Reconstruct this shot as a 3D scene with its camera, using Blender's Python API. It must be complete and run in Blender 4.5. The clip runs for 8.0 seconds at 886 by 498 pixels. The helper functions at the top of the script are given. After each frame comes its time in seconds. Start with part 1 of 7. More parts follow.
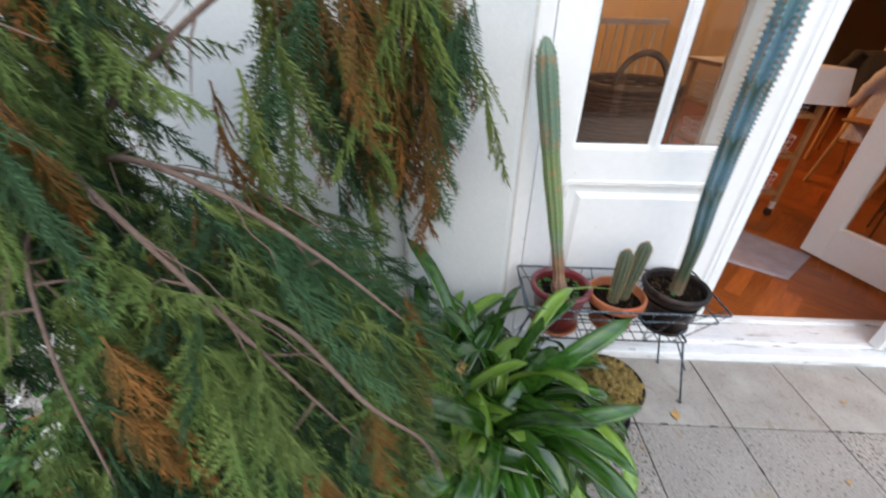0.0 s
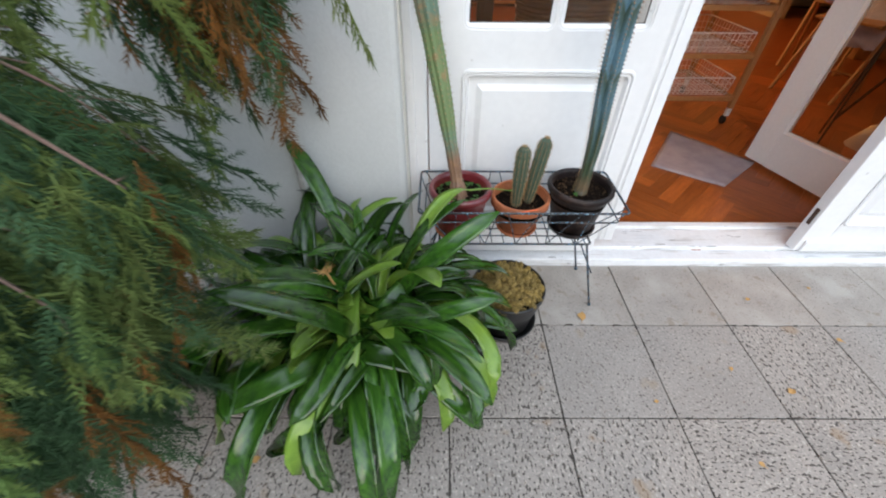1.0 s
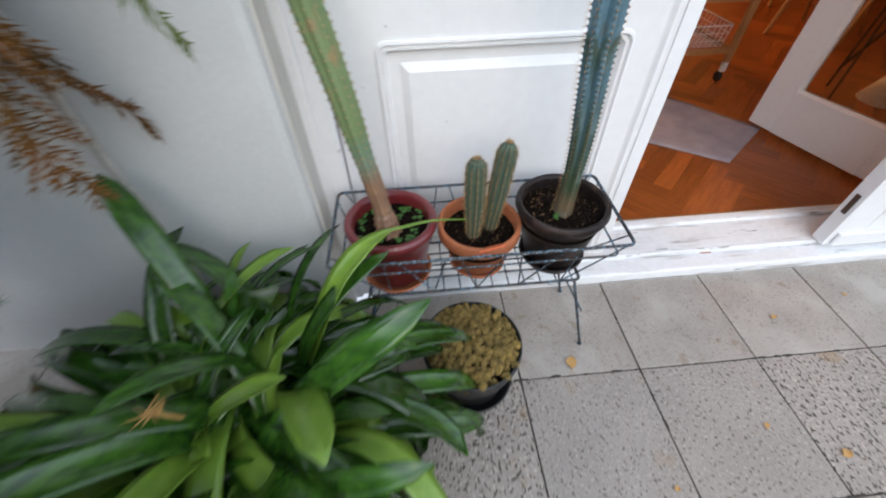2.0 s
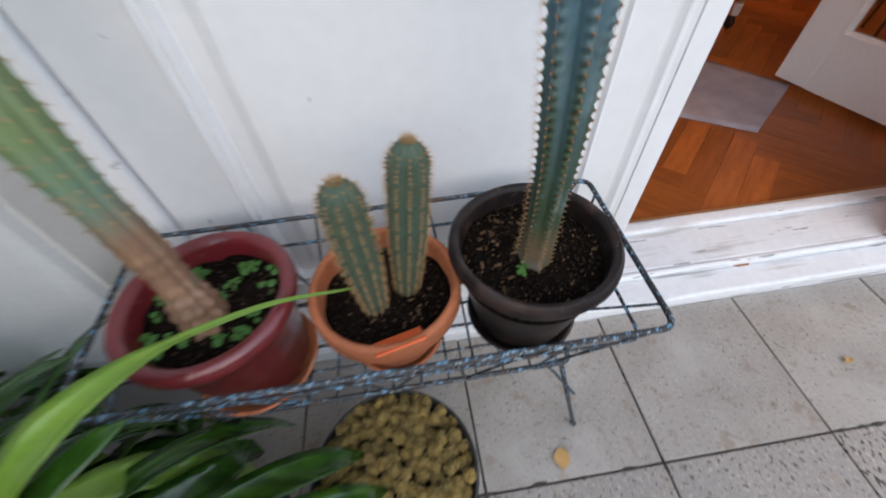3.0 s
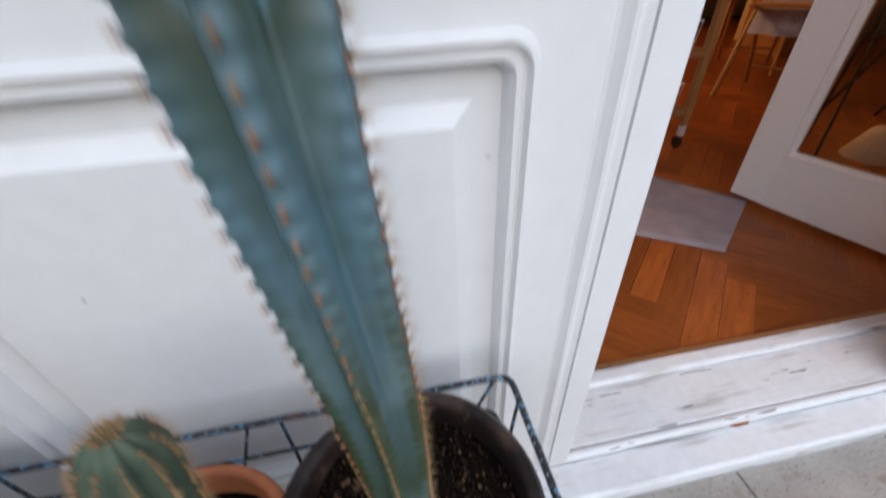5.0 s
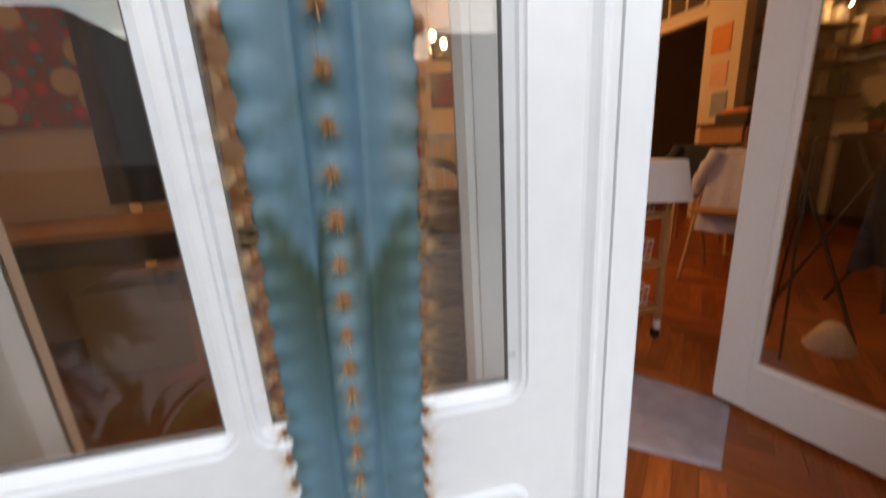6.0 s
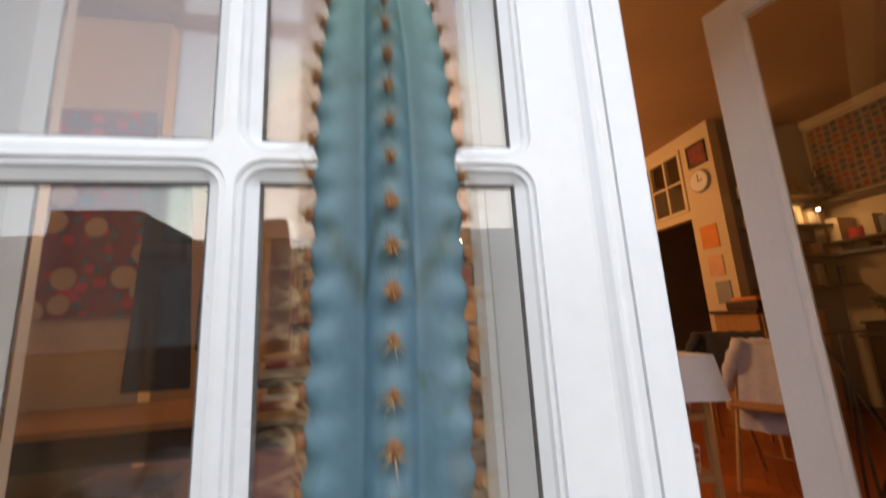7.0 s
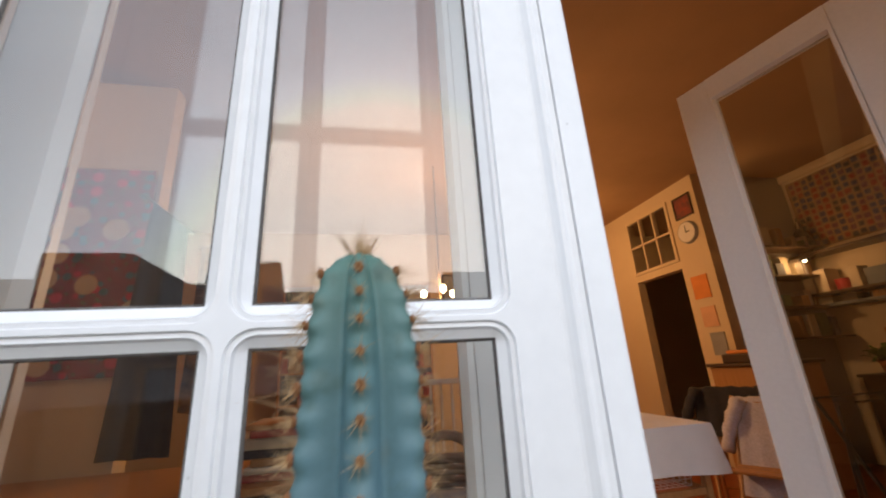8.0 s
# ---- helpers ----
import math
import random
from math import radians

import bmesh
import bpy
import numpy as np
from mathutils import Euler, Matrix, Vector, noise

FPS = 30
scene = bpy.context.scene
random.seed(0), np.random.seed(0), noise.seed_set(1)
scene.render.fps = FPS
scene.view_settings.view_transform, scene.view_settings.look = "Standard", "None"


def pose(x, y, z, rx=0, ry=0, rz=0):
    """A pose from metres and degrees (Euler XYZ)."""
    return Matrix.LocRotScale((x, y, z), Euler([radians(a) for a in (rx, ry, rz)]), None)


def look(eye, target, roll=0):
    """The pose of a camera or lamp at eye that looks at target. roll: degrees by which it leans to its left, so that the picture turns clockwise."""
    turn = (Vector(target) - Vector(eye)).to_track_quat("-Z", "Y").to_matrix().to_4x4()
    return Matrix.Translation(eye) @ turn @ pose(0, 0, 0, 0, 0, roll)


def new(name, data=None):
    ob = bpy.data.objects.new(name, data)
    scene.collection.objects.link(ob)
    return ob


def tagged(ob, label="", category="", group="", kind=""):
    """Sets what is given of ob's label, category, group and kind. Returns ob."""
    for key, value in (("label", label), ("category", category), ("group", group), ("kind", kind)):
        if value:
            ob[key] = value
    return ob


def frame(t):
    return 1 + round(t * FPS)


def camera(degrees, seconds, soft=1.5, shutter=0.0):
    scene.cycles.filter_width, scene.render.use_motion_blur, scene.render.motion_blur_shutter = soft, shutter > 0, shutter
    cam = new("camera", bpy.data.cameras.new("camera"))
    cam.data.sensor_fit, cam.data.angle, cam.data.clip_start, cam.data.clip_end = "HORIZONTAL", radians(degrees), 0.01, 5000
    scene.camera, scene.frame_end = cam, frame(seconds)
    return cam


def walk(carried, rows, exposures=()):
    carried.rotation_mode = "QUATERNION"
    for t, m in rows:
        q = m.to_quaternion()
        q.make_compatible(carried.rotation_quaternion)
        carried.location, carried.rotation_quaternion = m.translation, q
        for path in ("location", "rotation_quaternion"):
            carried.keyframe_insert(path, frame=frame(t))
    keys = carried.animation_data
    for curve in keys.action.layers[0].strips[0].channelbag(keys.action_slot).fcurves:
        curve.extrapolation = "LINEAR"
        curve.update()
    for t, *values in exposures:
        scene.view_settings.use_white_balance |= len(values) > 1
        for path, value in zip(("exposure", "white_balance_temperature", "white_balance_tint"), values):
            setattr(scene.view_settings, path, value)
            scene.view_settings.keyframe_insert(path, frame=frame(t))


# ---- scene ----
cam = camera(98.2, 8.0, soft=1.9, shutter=0.5)
PATH = [
    (0, (-0.003, -0.017, 1.107), (-0.059, 1.686, 0.059), 0.8),
    (0.5, (0.126, -0.032, 1.061), (0.098, 1.577, -0.127), -0.2),
    (1, (0.267, -0.009, 1.01), (0.277, 1.487, -0.318), 0.5),
    (1.2, (0.288, 0.026, 0.993), (0.297, 1.508, -0.35), 0.5),
    (2.3, (0.425, 0.478, 0.881), (0.586, 1.817, -0.596), -2.4),
    (2.5, (0.454, 0.538, 0.851), (0.655, 1.867, -0.63), -2.4),
    (2.7, (0.491, 0.593, 0.814), (0.669, 1.918, -0.673), -3.1),
    (3, (0.541, 0.674, 0.739), (0.668, 1.95, -0.795), -3.6),
    (3.5, (0.653, 0.760, 0.659), (0.833, 2.055, -0.852), -2.4),
    (4, (0.689, 0.818, 0.585), (0.897, 2.177, -0.867), -2.5),
    (4.2, (0.688, 0.826, 0.591), (0.873, 2.212, -0.838), -3.1),
    (5.3, (0.674, 0.818, 0.821), (0.940, 2.477, -0.264), -3.2),
    (5.5, (0.668, 0.804, 0.899), (0.94, 2.499, -0.127), -3.3),
    (5.7, (0.668, 0.798, 0.955), (0.976, 2.572, 0.084), -3.3),
    (6, (0.668, 0.797, 1.009), (1.035, 2.692, 0.487), -3.6),
    (6.3, (0.667, 0.799, 1.023), (1.054, 2.754, 0.853), -2.8),
    (6.5, (0.665, 0.812, 1.03), (1.045, 2.775, 1.005), -2.2),
    (7, (0.658, 0.791, 1.073), (1.012, 2.722, 1.456), -3.2),
    (7.5, (0.647, 0.767, 1.115), (0.976, 2.632, 1.759), -3.9),
    (8, (0.666, 0.753, 1.164), (1.05, 2.625, 1.753), -3.4),
]
walk(cam, [(t, look(eye, target, roll)) for t, eye, target, roll in PATH],
     [(0.0, 0.56, 5800, 7), (1.2, 0.46, 5810, 6), (2.5, 0.30, 5790, 8), (4.2, 0.06, 5680, 9), (5.5, 0.10, 5790, 8), (6.5, 0.24, 6000, 8), (8.0, 0.10, 5760, 8)])

# ---- light ----
world = bpy.data.worlds.new("overcast_sky")
scene.world = world
world.use_nodes = True
wn, wl = world.node_tree.nodes, world.node_tree.links
sky = wn.new("ShaderNodeTexSky")
sky.sky_type = "NISHITA"
sky.sun_disc = False
SUN_UP, SUN_ROUND = 21.0, 177.0
sky.sun_elevation, sky.sun_rotation = radians(SUN_UP), radians(SUN_ROUND)
sky.air_density, sky.dust_density = 1.0, 2.4
soft_sky = wn.new("ShaderNodeHueSaturation")
soft_sky.inputs["Saturation"].default_value = 0.48
wl.new(sky.outputs["Color"], soft_sky.inputs["Color"])
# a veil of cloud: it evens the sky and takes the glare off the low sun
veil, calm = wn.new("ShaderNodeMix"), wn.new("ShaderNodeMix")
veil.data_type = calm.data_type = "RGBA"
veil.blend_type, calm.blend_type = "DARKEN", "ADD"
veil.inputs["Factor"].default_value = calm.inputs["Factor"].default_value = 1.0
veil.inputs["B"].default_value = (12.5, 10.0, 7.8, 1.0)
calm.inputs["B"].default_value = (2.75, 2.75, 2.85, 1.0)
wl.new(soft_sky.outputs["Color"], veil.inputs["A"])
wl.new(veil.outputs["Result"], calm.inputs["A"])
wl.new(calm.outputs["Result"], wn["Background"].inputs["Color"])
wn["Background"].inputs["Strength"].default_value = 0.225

sun = new("sun", bpy.data.lights.new("sun", "SUN"))
sun.data.energy, sun.data.angle, sun.data.color = 0.62, radians(100), (1.0, 0.98, 0.95)
sun.matrix_world = look((0, 0, 0), (math.sin(radians(SUN_ROUND)) * -math.cos(radians(SUN_UP)), -math.cos(radians(SUN_ROUND)) * math.cos(radians(SUN_UP)), -math.sin(radians(SUN_UP))))

WARM = (1.0, 0.47, 0.14)


def bulb_light(name, place, watts, size=0.05):
    lamp = new(name, bpy.data.lights.new(name, "POINT"))
    lamp.data.energy, lamp.data.color, lamp.data.shadow_soft_size = watts, WARM, size
    lamp.location = place
    return lamp


bulb_light("chandelier_glow", (1.32, 4.2, 1.93), 78, 0.08)
bulb_light("ceiling_lamp_glow", (-1.45, 2.25, 2.86), 10, 0.08)
# no fixture here: a fill light added to brighten the room's back
bulb_light("far_room_fill", (3.0, 5.3, 2.5), 28, 0.08)
bulb_light("shelf_lamp_glow", (5.08, 3.86, 2.0), 3, 0.03)


# ---- materials ----
def material(name, color, rough=0.6, metal=0.0, second=None, scale=8.0, detail_scale=90.0, amount=0.5, bump=0.08, grain=0.15, random_amount=0.0, coat=0.0, stretch=None, specular=0.5):
    """Base colour broken by a broad and a fine noise, with fine relief."""
    m = bpy.data.materials.new(name)
    m.use_nodes = True
    n, k = m.node_tree.nodes, m.node_tree.links
    b = n["Principled BSDF"]
    b.inputs["Roughness"].default_value, b.inputs["Metallic"].default_value = rough, metal
    b.inputs["Coat Weight"].default_value = coat
    b.inputs["Specular IOR Level"].default_value = specular
    at = n.new("ShaderNodeTexCoord")
    src = at.outputs["Object"]
    if stretch:
        mp = n.new("ShaderNodeMapping")
        mp.inputs["Scale"].default_value = stretch
        k.new(src, mp.inputs["Vector"])
        src = mp.outputs["Vector"]
    broad, fine = n.new("ShaderNodeTexNoise"), n.new("ShaderNodeTexNoise")
    broad.inputs["Scale"].default_value, fine.inputs["Scale"].default_value = scale, detail_scale
    broad.inputs["Detail"].default_value, fine.inputs["Detail"].default_value = 5, 4
    for t in (broad, fine):
        k.new(src, t.inputs["Vector"])
    ramp = n.new("ShaderNodeMapRange")
    ramp.inputs["From Min"].default_value, ramp.inputs["From Max"].default_value = 0.35, 0.65
    ramp.inputs["To Max"].default_value = amount
    k.new(broad.outputs["Fac"], ramp.inputs["Value"])
    mix = n.new("ShaderNodeMix")
    mix.data_type = "RGBA"
    second = second or tuple(c * 0.72 for c in color)
    mix.inputs["A"].default_value, mix.inputs["B"].default_value = (*color, 1), (*second, 1)
    k.new(ramp.outputs["Result"], mix.inputs["Factor"])
    hsv = n.new("ShaderNodeHueSaturation")
    val = n.new("ShaderNodeMapRange")
    val.inputs["From Min"].default_value, val.inputs["From Max"].default_value = 0.3, 0.7
    val.inputs["To Min"].default_value, val.inputs["To Max"].default_value = 1 - grain, 1 + grain
    k.new(fine.outputs["Fac"], val.inputs["Value"])
    out = val.outputs["Result"]
    if random_amount:
        info = n.new("ShaderNodeObjectInfo")
        rr = n.new("ShaderNodeMapRange")
        rr.inputs["To Min"].default_value, rr.inputs["To Max"].default_value = 1 - random_amount, 1 + random_amount
        k.new(info.outputs["Random"], rr.inputs["Value"])
        mul = n.new("ShaderNodeMath")
        mul.operation = "MULTIPLY"
        k.new(rr.outputs["Result"], mul.inputs[0])
        k.new(out, mul.inputs[1])
        out = mul.outputs["Value"]
    k.new(out, hsv.inputs["Value"])
    k.new(mix.outputs["Result"], hsv.inputs["Color"])
    k.new(hsv.outputs["Color"], b.inputs["Base Color"])
    if bump:
        bp = n.new("ShaderNodeBump")
        bp.inputs["Strength"].default_value, bp.inputs["Distance"].default_value = bump, 0.004
        k.new(fine.outputs["Fac"], bp.inputs["Height"])
        k.new(bp.outputs["Normal"], b.inputs["Normal"])
    return m


def nodes_of(m):
    return m.node_tree.nodes, m.node_tree.links, m.node_tree.nodes["Principled BSDF"]


def speckle(m, color, scale, low, high, amount=1.0, stretch=None, scatter=False):
    """Lays small spots of another colour over a material."""
    n, k, b = nodes_of(m)
    old = b.inputs["Base Color"].links[0].from_socket
    at, tex, rng, mix = n.new("ShaderNodeTexCoord"), n.new("ShaderNodeTexNoise"), n.new("ShaderNodeMapRange"), n.new("ShaderNodeMix")
    mix.data_type = "RGBA"
    tex.inputs["Scale"].default_value, tex.inputs["Detail"].default_value = scale, 3
    rng.inputs["From Min"].default_value, rng.inputs["From Max"].default_value, rng.inputs["To Max"].default_value = low, high, amount
    if stretch:
        mp = n.new("ShaderNodeMapping")
        mp.inputs["Scale"].default_value = stretch
        k.new(at.outputs["Object"], mp.inputs["Vector"])
        k.new(mp.outputs["Vector"], tex.inputs["Vector"])
    else:
        k.new(at.outputs["Object"], tex.inputs["Vector"])
    if scatter:
        info, add = n.new("ShaderNodeObjectInfo"), n.new("ShaderNodeVectorMath")
        k.new(tex.inputs["Vector"].links[0].from_socket, add.inputs[0])
        k.new(info.outputs["Location"], add.inputs[1])
        k.new(add.outputs["Vector"], tex.inputs["Vector"])
    k.new(tex.outputs["Fac"], rng.inputs["Value"])
    k.new(rng.outputs["Result"], mix.inputs["Factor"])
    k.new(old, mix.inputs["A"])
    mix.inputs["B"].default_value = (*color, 1)
    k.new(mix.outputs["Result"], b.inputs["Base Color"])
    return m


def glass_material(name):
    m = bpy.data.materials.new(name)
    m.use_nodes = True
    n, k = m.node_tree.nodes, m.node_tree.links
    n.remove(n["Principled BSDF"])
    clear, shine, mix, fres = n.new("ShaderNodeBsdfTransparent"), n.new("ShaderNodeBsdfGlossy"), n.new("ShaderNodeMixShader"), n.new("ShaderNodeLayerWeight")
    clear.inputs["Color"].default_value = (0.96, 0.97, 0.96, 1)
    shine.inputs["Roughness"].default_value = 0.01
    fres.inputs["Blend"].default_value = 0.5
    power, scale = n.new("ShaderNodeMath"), n.new("ShaderNodeMath")
    power.operation, scale.operation = "POWER", "MULTIPLY_ADD"
    power.inputs[1].default_value, scale.inputs[1].default_value, scale.inputs[2].default_value = 5.0, 0.93, 0.07
    k.new(fres.outputs["Facing"], power.inputs[0])
    k.new(power.outputs["Value"], scale.inputs[0])
    k.new(scale.outputs["Value"], mix.inputs["Fac"])
    k.new(clear.outputs["BSDF"], mix.inputs[1])
    k.new(shine.outputs["BSDF"], mix.inputs[2])
    k.new(mix.outputs["Shader"], n["Material Output"].inputs["Surface"])
    return m


def glow_material(name, color, strength):
    m = bpy.data.materials.new(name)
    m.use_nodes = True
    n, k, b = nodes_of(m)
    b.inputs["Emission Color"].default_value, b.inputs["Emission Strength"].default_value = (*color, 1), strength
    return m


WHITE_PAINT = material("white_gloss_paint", (0.83, 0.83, 0.83), 0.32, second=(0.78, 0.785, 0.79), scale=3, detail_scale=45, amount=0.5, bump=0.05, grain=0.02)
speckle(WHITE_PAINT, (0.34, 0.32, 0.29), 38, 0.735, 0.76, 0.5)
SILL_PAINT = material("worn_white_paint", (0.83, 0.84, 0.85), 0.4, second=(0.76, 0.765, 0.765), scale=6, detail_scale=60, bump=0.12, grain=0.04)
speckle(SILL_PAINT, (0.10, 0.09, 0.08), 27, 0.675, 0.695, 0.7, (0.4, 3.0, 2.2))
speckle(SILL_PAINT, (0.42, 0.38, 0.33), 15, 0.58, 0.70, 0.5, (0.35, 3.0, 3.0))
speckle(SILL_PAINT, (0.30, 0.28, 0.26), 9, 0.60, 0.72, 0.5, (0.5, 4.0, 4.0))
INNER_PAINT = material("inner_white_paint", (0.88, 0.865, 0.83), 0.38, second=(0.83, 0.82, 0.79), scale=3, bump=0.03, grain=0.02)
PLASTER = material("grey_white_plaster", (0.62, 0.63, 0.62), 0.85, second=(0.54, 0.55, 0.54), scale=2.2, detail_scale=140, amount=0.8, bump=0.25, grain=0.03)
REVEAL = material("cream_plaster", (0.62, 0.60, 0.55), 0.85, second=(0.54, 0.52, 0.48), scale=4, detail_scale=140, bump=0.2, grain=0.03)
TILE = material("washed_concrete_tile", (0.335, 0.302, 0.270), 0.8, second=(0.275, 0.249, 0.223), scale=5, detail_scale=120, amount=0.8, bump=0.45, grain=0.10, random_amount=0.05)
speckle(TILE, (0.065, 0.055, 0.046), 125, 0.595, 0.66, 0.85, None, True)
speckle(TILE, (0.50, 0.46, 0.41), 150, 0.60, 0.66, 0.6)
speckle(TILE, (0.08, 0.07, 0.06), 62, 0.655, 0.70, 0.8, None, True)
speckle(TILE, (0.17, 0.15, 0.13), 230, 0.58, 0.66, 0.6)
speckle(TILE, (0.30, 0.22, 0.13), 9, 0.64, 0.74, 0.5, None, True)
PITTED_TILE = material("pitted_concrete_tile", (0.345, 0.308, 0.272), 0.85, second=(0.285, 0.257, 0.228), scale=6, detail_scale=120, amount=0.9, bump=0.6, grain=0.12, random_amount=0.05)
speckle(PITTED_TILE, (0.50, 0.45, 0.39), 120, 0.57, 0.64, 0.7, None, True)
speckle(PITTED_TILE, (0.045, 0.038, 0.032), 95, 0.575, 0.61, 0.92, (1.0, 1.5, 1.0), True)
speckle(PITTED_TILE, (0.07, 0.06, 0.05), 48, 0.63, 0.66, 0.9, (1.0, 1.6, 1.0), True)
speckle(PITTED_TILE, (0.30, 0.20, 0.11), 11, 0.64, 0.72, 0.5, None, True)
SMOOTH_TILE = material("worn_concrete_tile", (0.372, 0.338, 0.300), 0.82, second=(0.295, 0.264, 0.230), scale=9, detail_scale=160, amount=0.8, bump=0.3, grain=0.08, random_amount=0.04)
speckle(SMOOTH_TILE, (0.13, 0.115, 0.10), 140, 0.62, 0.68, 0.7)
speckle(SMOOTH_TILE, (0.55, 0.51, 0.47), 190, 0.63, 0.69, 0.5)
speckle(SMOOTH_TILE, (0.22, 0.165, 0.11), 24, 0.61, 0.69, 0.55, None, True)
speckle(SMOOTH_TILE, (0.17, 0.15, 0.13), 60, 0.64, 0.69, 0.5, (1.0, 2.2, 1.0), True)
speckle(SMOOTH_TILE, (0.45, 0.42, 0.38), 7, 0.55, 0.70, 0.5, None, True)
JOINT = material("dark_joint_dirt", (0.055, 0.048, 0.04), 0.95, scale=12, detail_scale=150, bump=0.4, grain=0.3)
PARQUET = material("oiled_parquet", (0.35, 0.100, 0.018), 0.36, second=(0.22, 0.056, 0.010), scale=4, detail_scale=30, amount=0.8, bump=0.04, grain=0.18, random_amount=0.28, stretch=(1.5, 14, 14))
PARQUET_GAP = material("parquet_gap", (0.05, 0.018, 0.006), 0.8)
CREAM_WALL = material("cream_room_wall", (0.66, 0.55, 0.40), 0.9, second=(0.60, 0.49, 0.35), scale=2, bump=0.05, grain=0.03)
GREY_WALL = material("grey_room_wall", (0.30, 0.29, 0.29), 0.9, scale=2, bump=0.05, grain=0.03)
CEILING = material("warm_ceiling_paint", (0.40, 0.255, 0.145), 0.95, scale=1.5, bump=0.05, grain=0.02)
GLASS = glass_material("window_glass")
# dark colour standing for the shadow gap at the panes' edges
EDGE_SHADE = material("pane_edge_shade", (0.075, 0.066, 0.058), 0.8, second=(0.16, 0.15, 0.14), scale=30, bump=0.2)
IRON = material("chipped_black_iron", (0.018, 0.018, 0.02), 0.42, second=(0.03, 0.03, 0.033), scale=30, bump=0.2, grain=0.25)
speckle(IRON, (0.13, 0.30, 0.47), 170, 0.585, 0.62, 0.9)
speckle(IRON, (0.42, 0.52, 0.58), 300, 0.60, 0.65, 0.8)
speckle(IRON, (0.10, 0.045, 0.02), 38, 0.62, 0.68, 0.8)
RED_GLAZE = material("red_glazed_clay", (0.145, 0.016, 0.020), 0.32, second=(0.085, 0.010, 0.012), scale=14, detail_scale=70, bump=0.1, grain=0.15, coat=0.4)
speckle(RED_GLAZE, (0.36, 0.18, 0.15), 60, 0.69, 0.73, 0.5)
TERRACOTTA = material("terracotta", (0.42, 0.135, 0.05), 0.75, second=(0.30, 0.10, 0.045), scale=16, detail_scale=120, bump=0.2, grain=0.12)
speckle(TERRACOTTA, (0.50, 0.33, 0.22), 18, 0.62, 0.75, 0.5)
DARK_GLAZE = material("dark_brown_glaze", (0.012, 0.0085, 0.0082), 0.42, specular=0.2, second=(0.030, 0.020, 0.017), scale=12, detail_scale=90, bump=0.15, grain=0.2, coat=0.05)
speckle(DARK_GLAZE, (0.085, 0.050, 0.036), 24, 0.50, 0.68, 0.6)
# broad grey patches put the glaze's sheen into its colour
speckle(DARK_GLAZE, (0.060, 0.055, 0.055), 11, 0.52, 0.66, 0.5)
speckle(DARK_GLAZE, (0.16, 0.13, 0.11), 70, 0.66, 0.74, 0.5)
BLACK_PLASTIC = material("black_plastic", (0.02, 0.02, 0.02), 0.42, bump=0.04)
SOIL = material("dark_potting_soil", (0.0055, 0.0038, 0.0028), 0.95, specular=0.05, second=(0.014, 0.0095, 0.0065), scale=40, detail_scale=260, bump=1.0, grain=0.5)
CRUMB = material("soil_crumbs", (0.016, 0.011, 0.008), 0.95, specular=0.1, second=(0.05, 0.035, 0.024), scale=60, bump=0.5, grain=0.4)
CHIP = material("bark_chips", (0.075, 0.040, 0.020), 0.9, specular=0.15, second=(0.16, 0.105, 0.055), scale=50, bump=0.3, grain=0.3, random_amount=0.3)
PLASTIC_ORANGE = material("orange_plastic", (0.85, 0.16, 0.045), 0.4, bump=0.02, grain=0.05)
WEED = material("small_weed_green", (0.055, 0.15, 0.02), 0.5, bump=0.1)
SPINE = material("straw_spine", (0.50, 0.34, 0.16), 0.55, second=(0.36, 0.20, 0.08), scale=60, bump=0)
AREOLE = material("brown_areole_felt", (0.25, 0.11, 0.04), 0.95, second=(0.14, 0.06, 0.025), scale=90, bump=0.4, grain=0.3)
PALE_SPINE = material("grey_gold_spine", (0.34, 0.24, 0.11), 0.6, bump=0)
CORK = material("corky_bark", (0.23, 0.13, 0.075), 0.9, second=(0.30, 0.20, 0.12), scale=24, detail_scale=120, bump=0.6, grain=0.2, stretch=(1, 1, 4))
BARK = material("grey_brown_bark", (0.12, 0.075, 0.055), 0.9, second=(0.20, 0.14, 0.11), scale=30, detail_scale=140, bump=0.6, grain=0.2)
DRY_LEAF = material("dry_yellow_leaf", (0.50, 0.30, 0.10), 0.7, second=(0.36, 0.19, 0.06), scale=40, bump=0.3)
LINEN = material("white_linen", (0.74, 0.73, 0.75), 0.9, second=(0.68, 0.67, 0.69), scale=20, detail_scale=400, bump=0.2, grain=0.03)
MAT_CLOTH = material("lavender_grey_mat", (0.40, 0.35, 0.38), 0.95, second=(0.31, 0.27, 0.30), scale=14, detail_scale=300, amount=0.8, bump=0.5, grain=0.12)
PINE = material("pale_wood", (0.42, 0.22, 0.085), 0.5, second=(0.32, 0.15, 0.055), scale=6, bump=0.05, stretch=(8, 8, 1))
DARK_CLOTH = material("dark_blue_cloth", (0.03, 0.032, 0.045), 0.95, second=(0.05, 0.05, 0.065), scale=10, bump=0.2)
PINK_CLOTH = material("pale_lilac_cloth", (0.56, 0.55, 0.68), 0.9, second=(0.46, 0.45, 0.56), scale=12, bump=0.2)
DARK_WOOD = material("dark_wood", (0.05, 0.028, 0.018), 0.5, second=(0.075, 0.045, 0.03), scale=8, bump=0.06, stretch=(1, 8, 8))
WHITE_WIRE = material("white_wire", (0.75, 0.75, 0.75), 0.4, bump=0)
CHROME = material("steel", (0.6, 0.6, 0.6), 0.3, 1.0, bump=0)
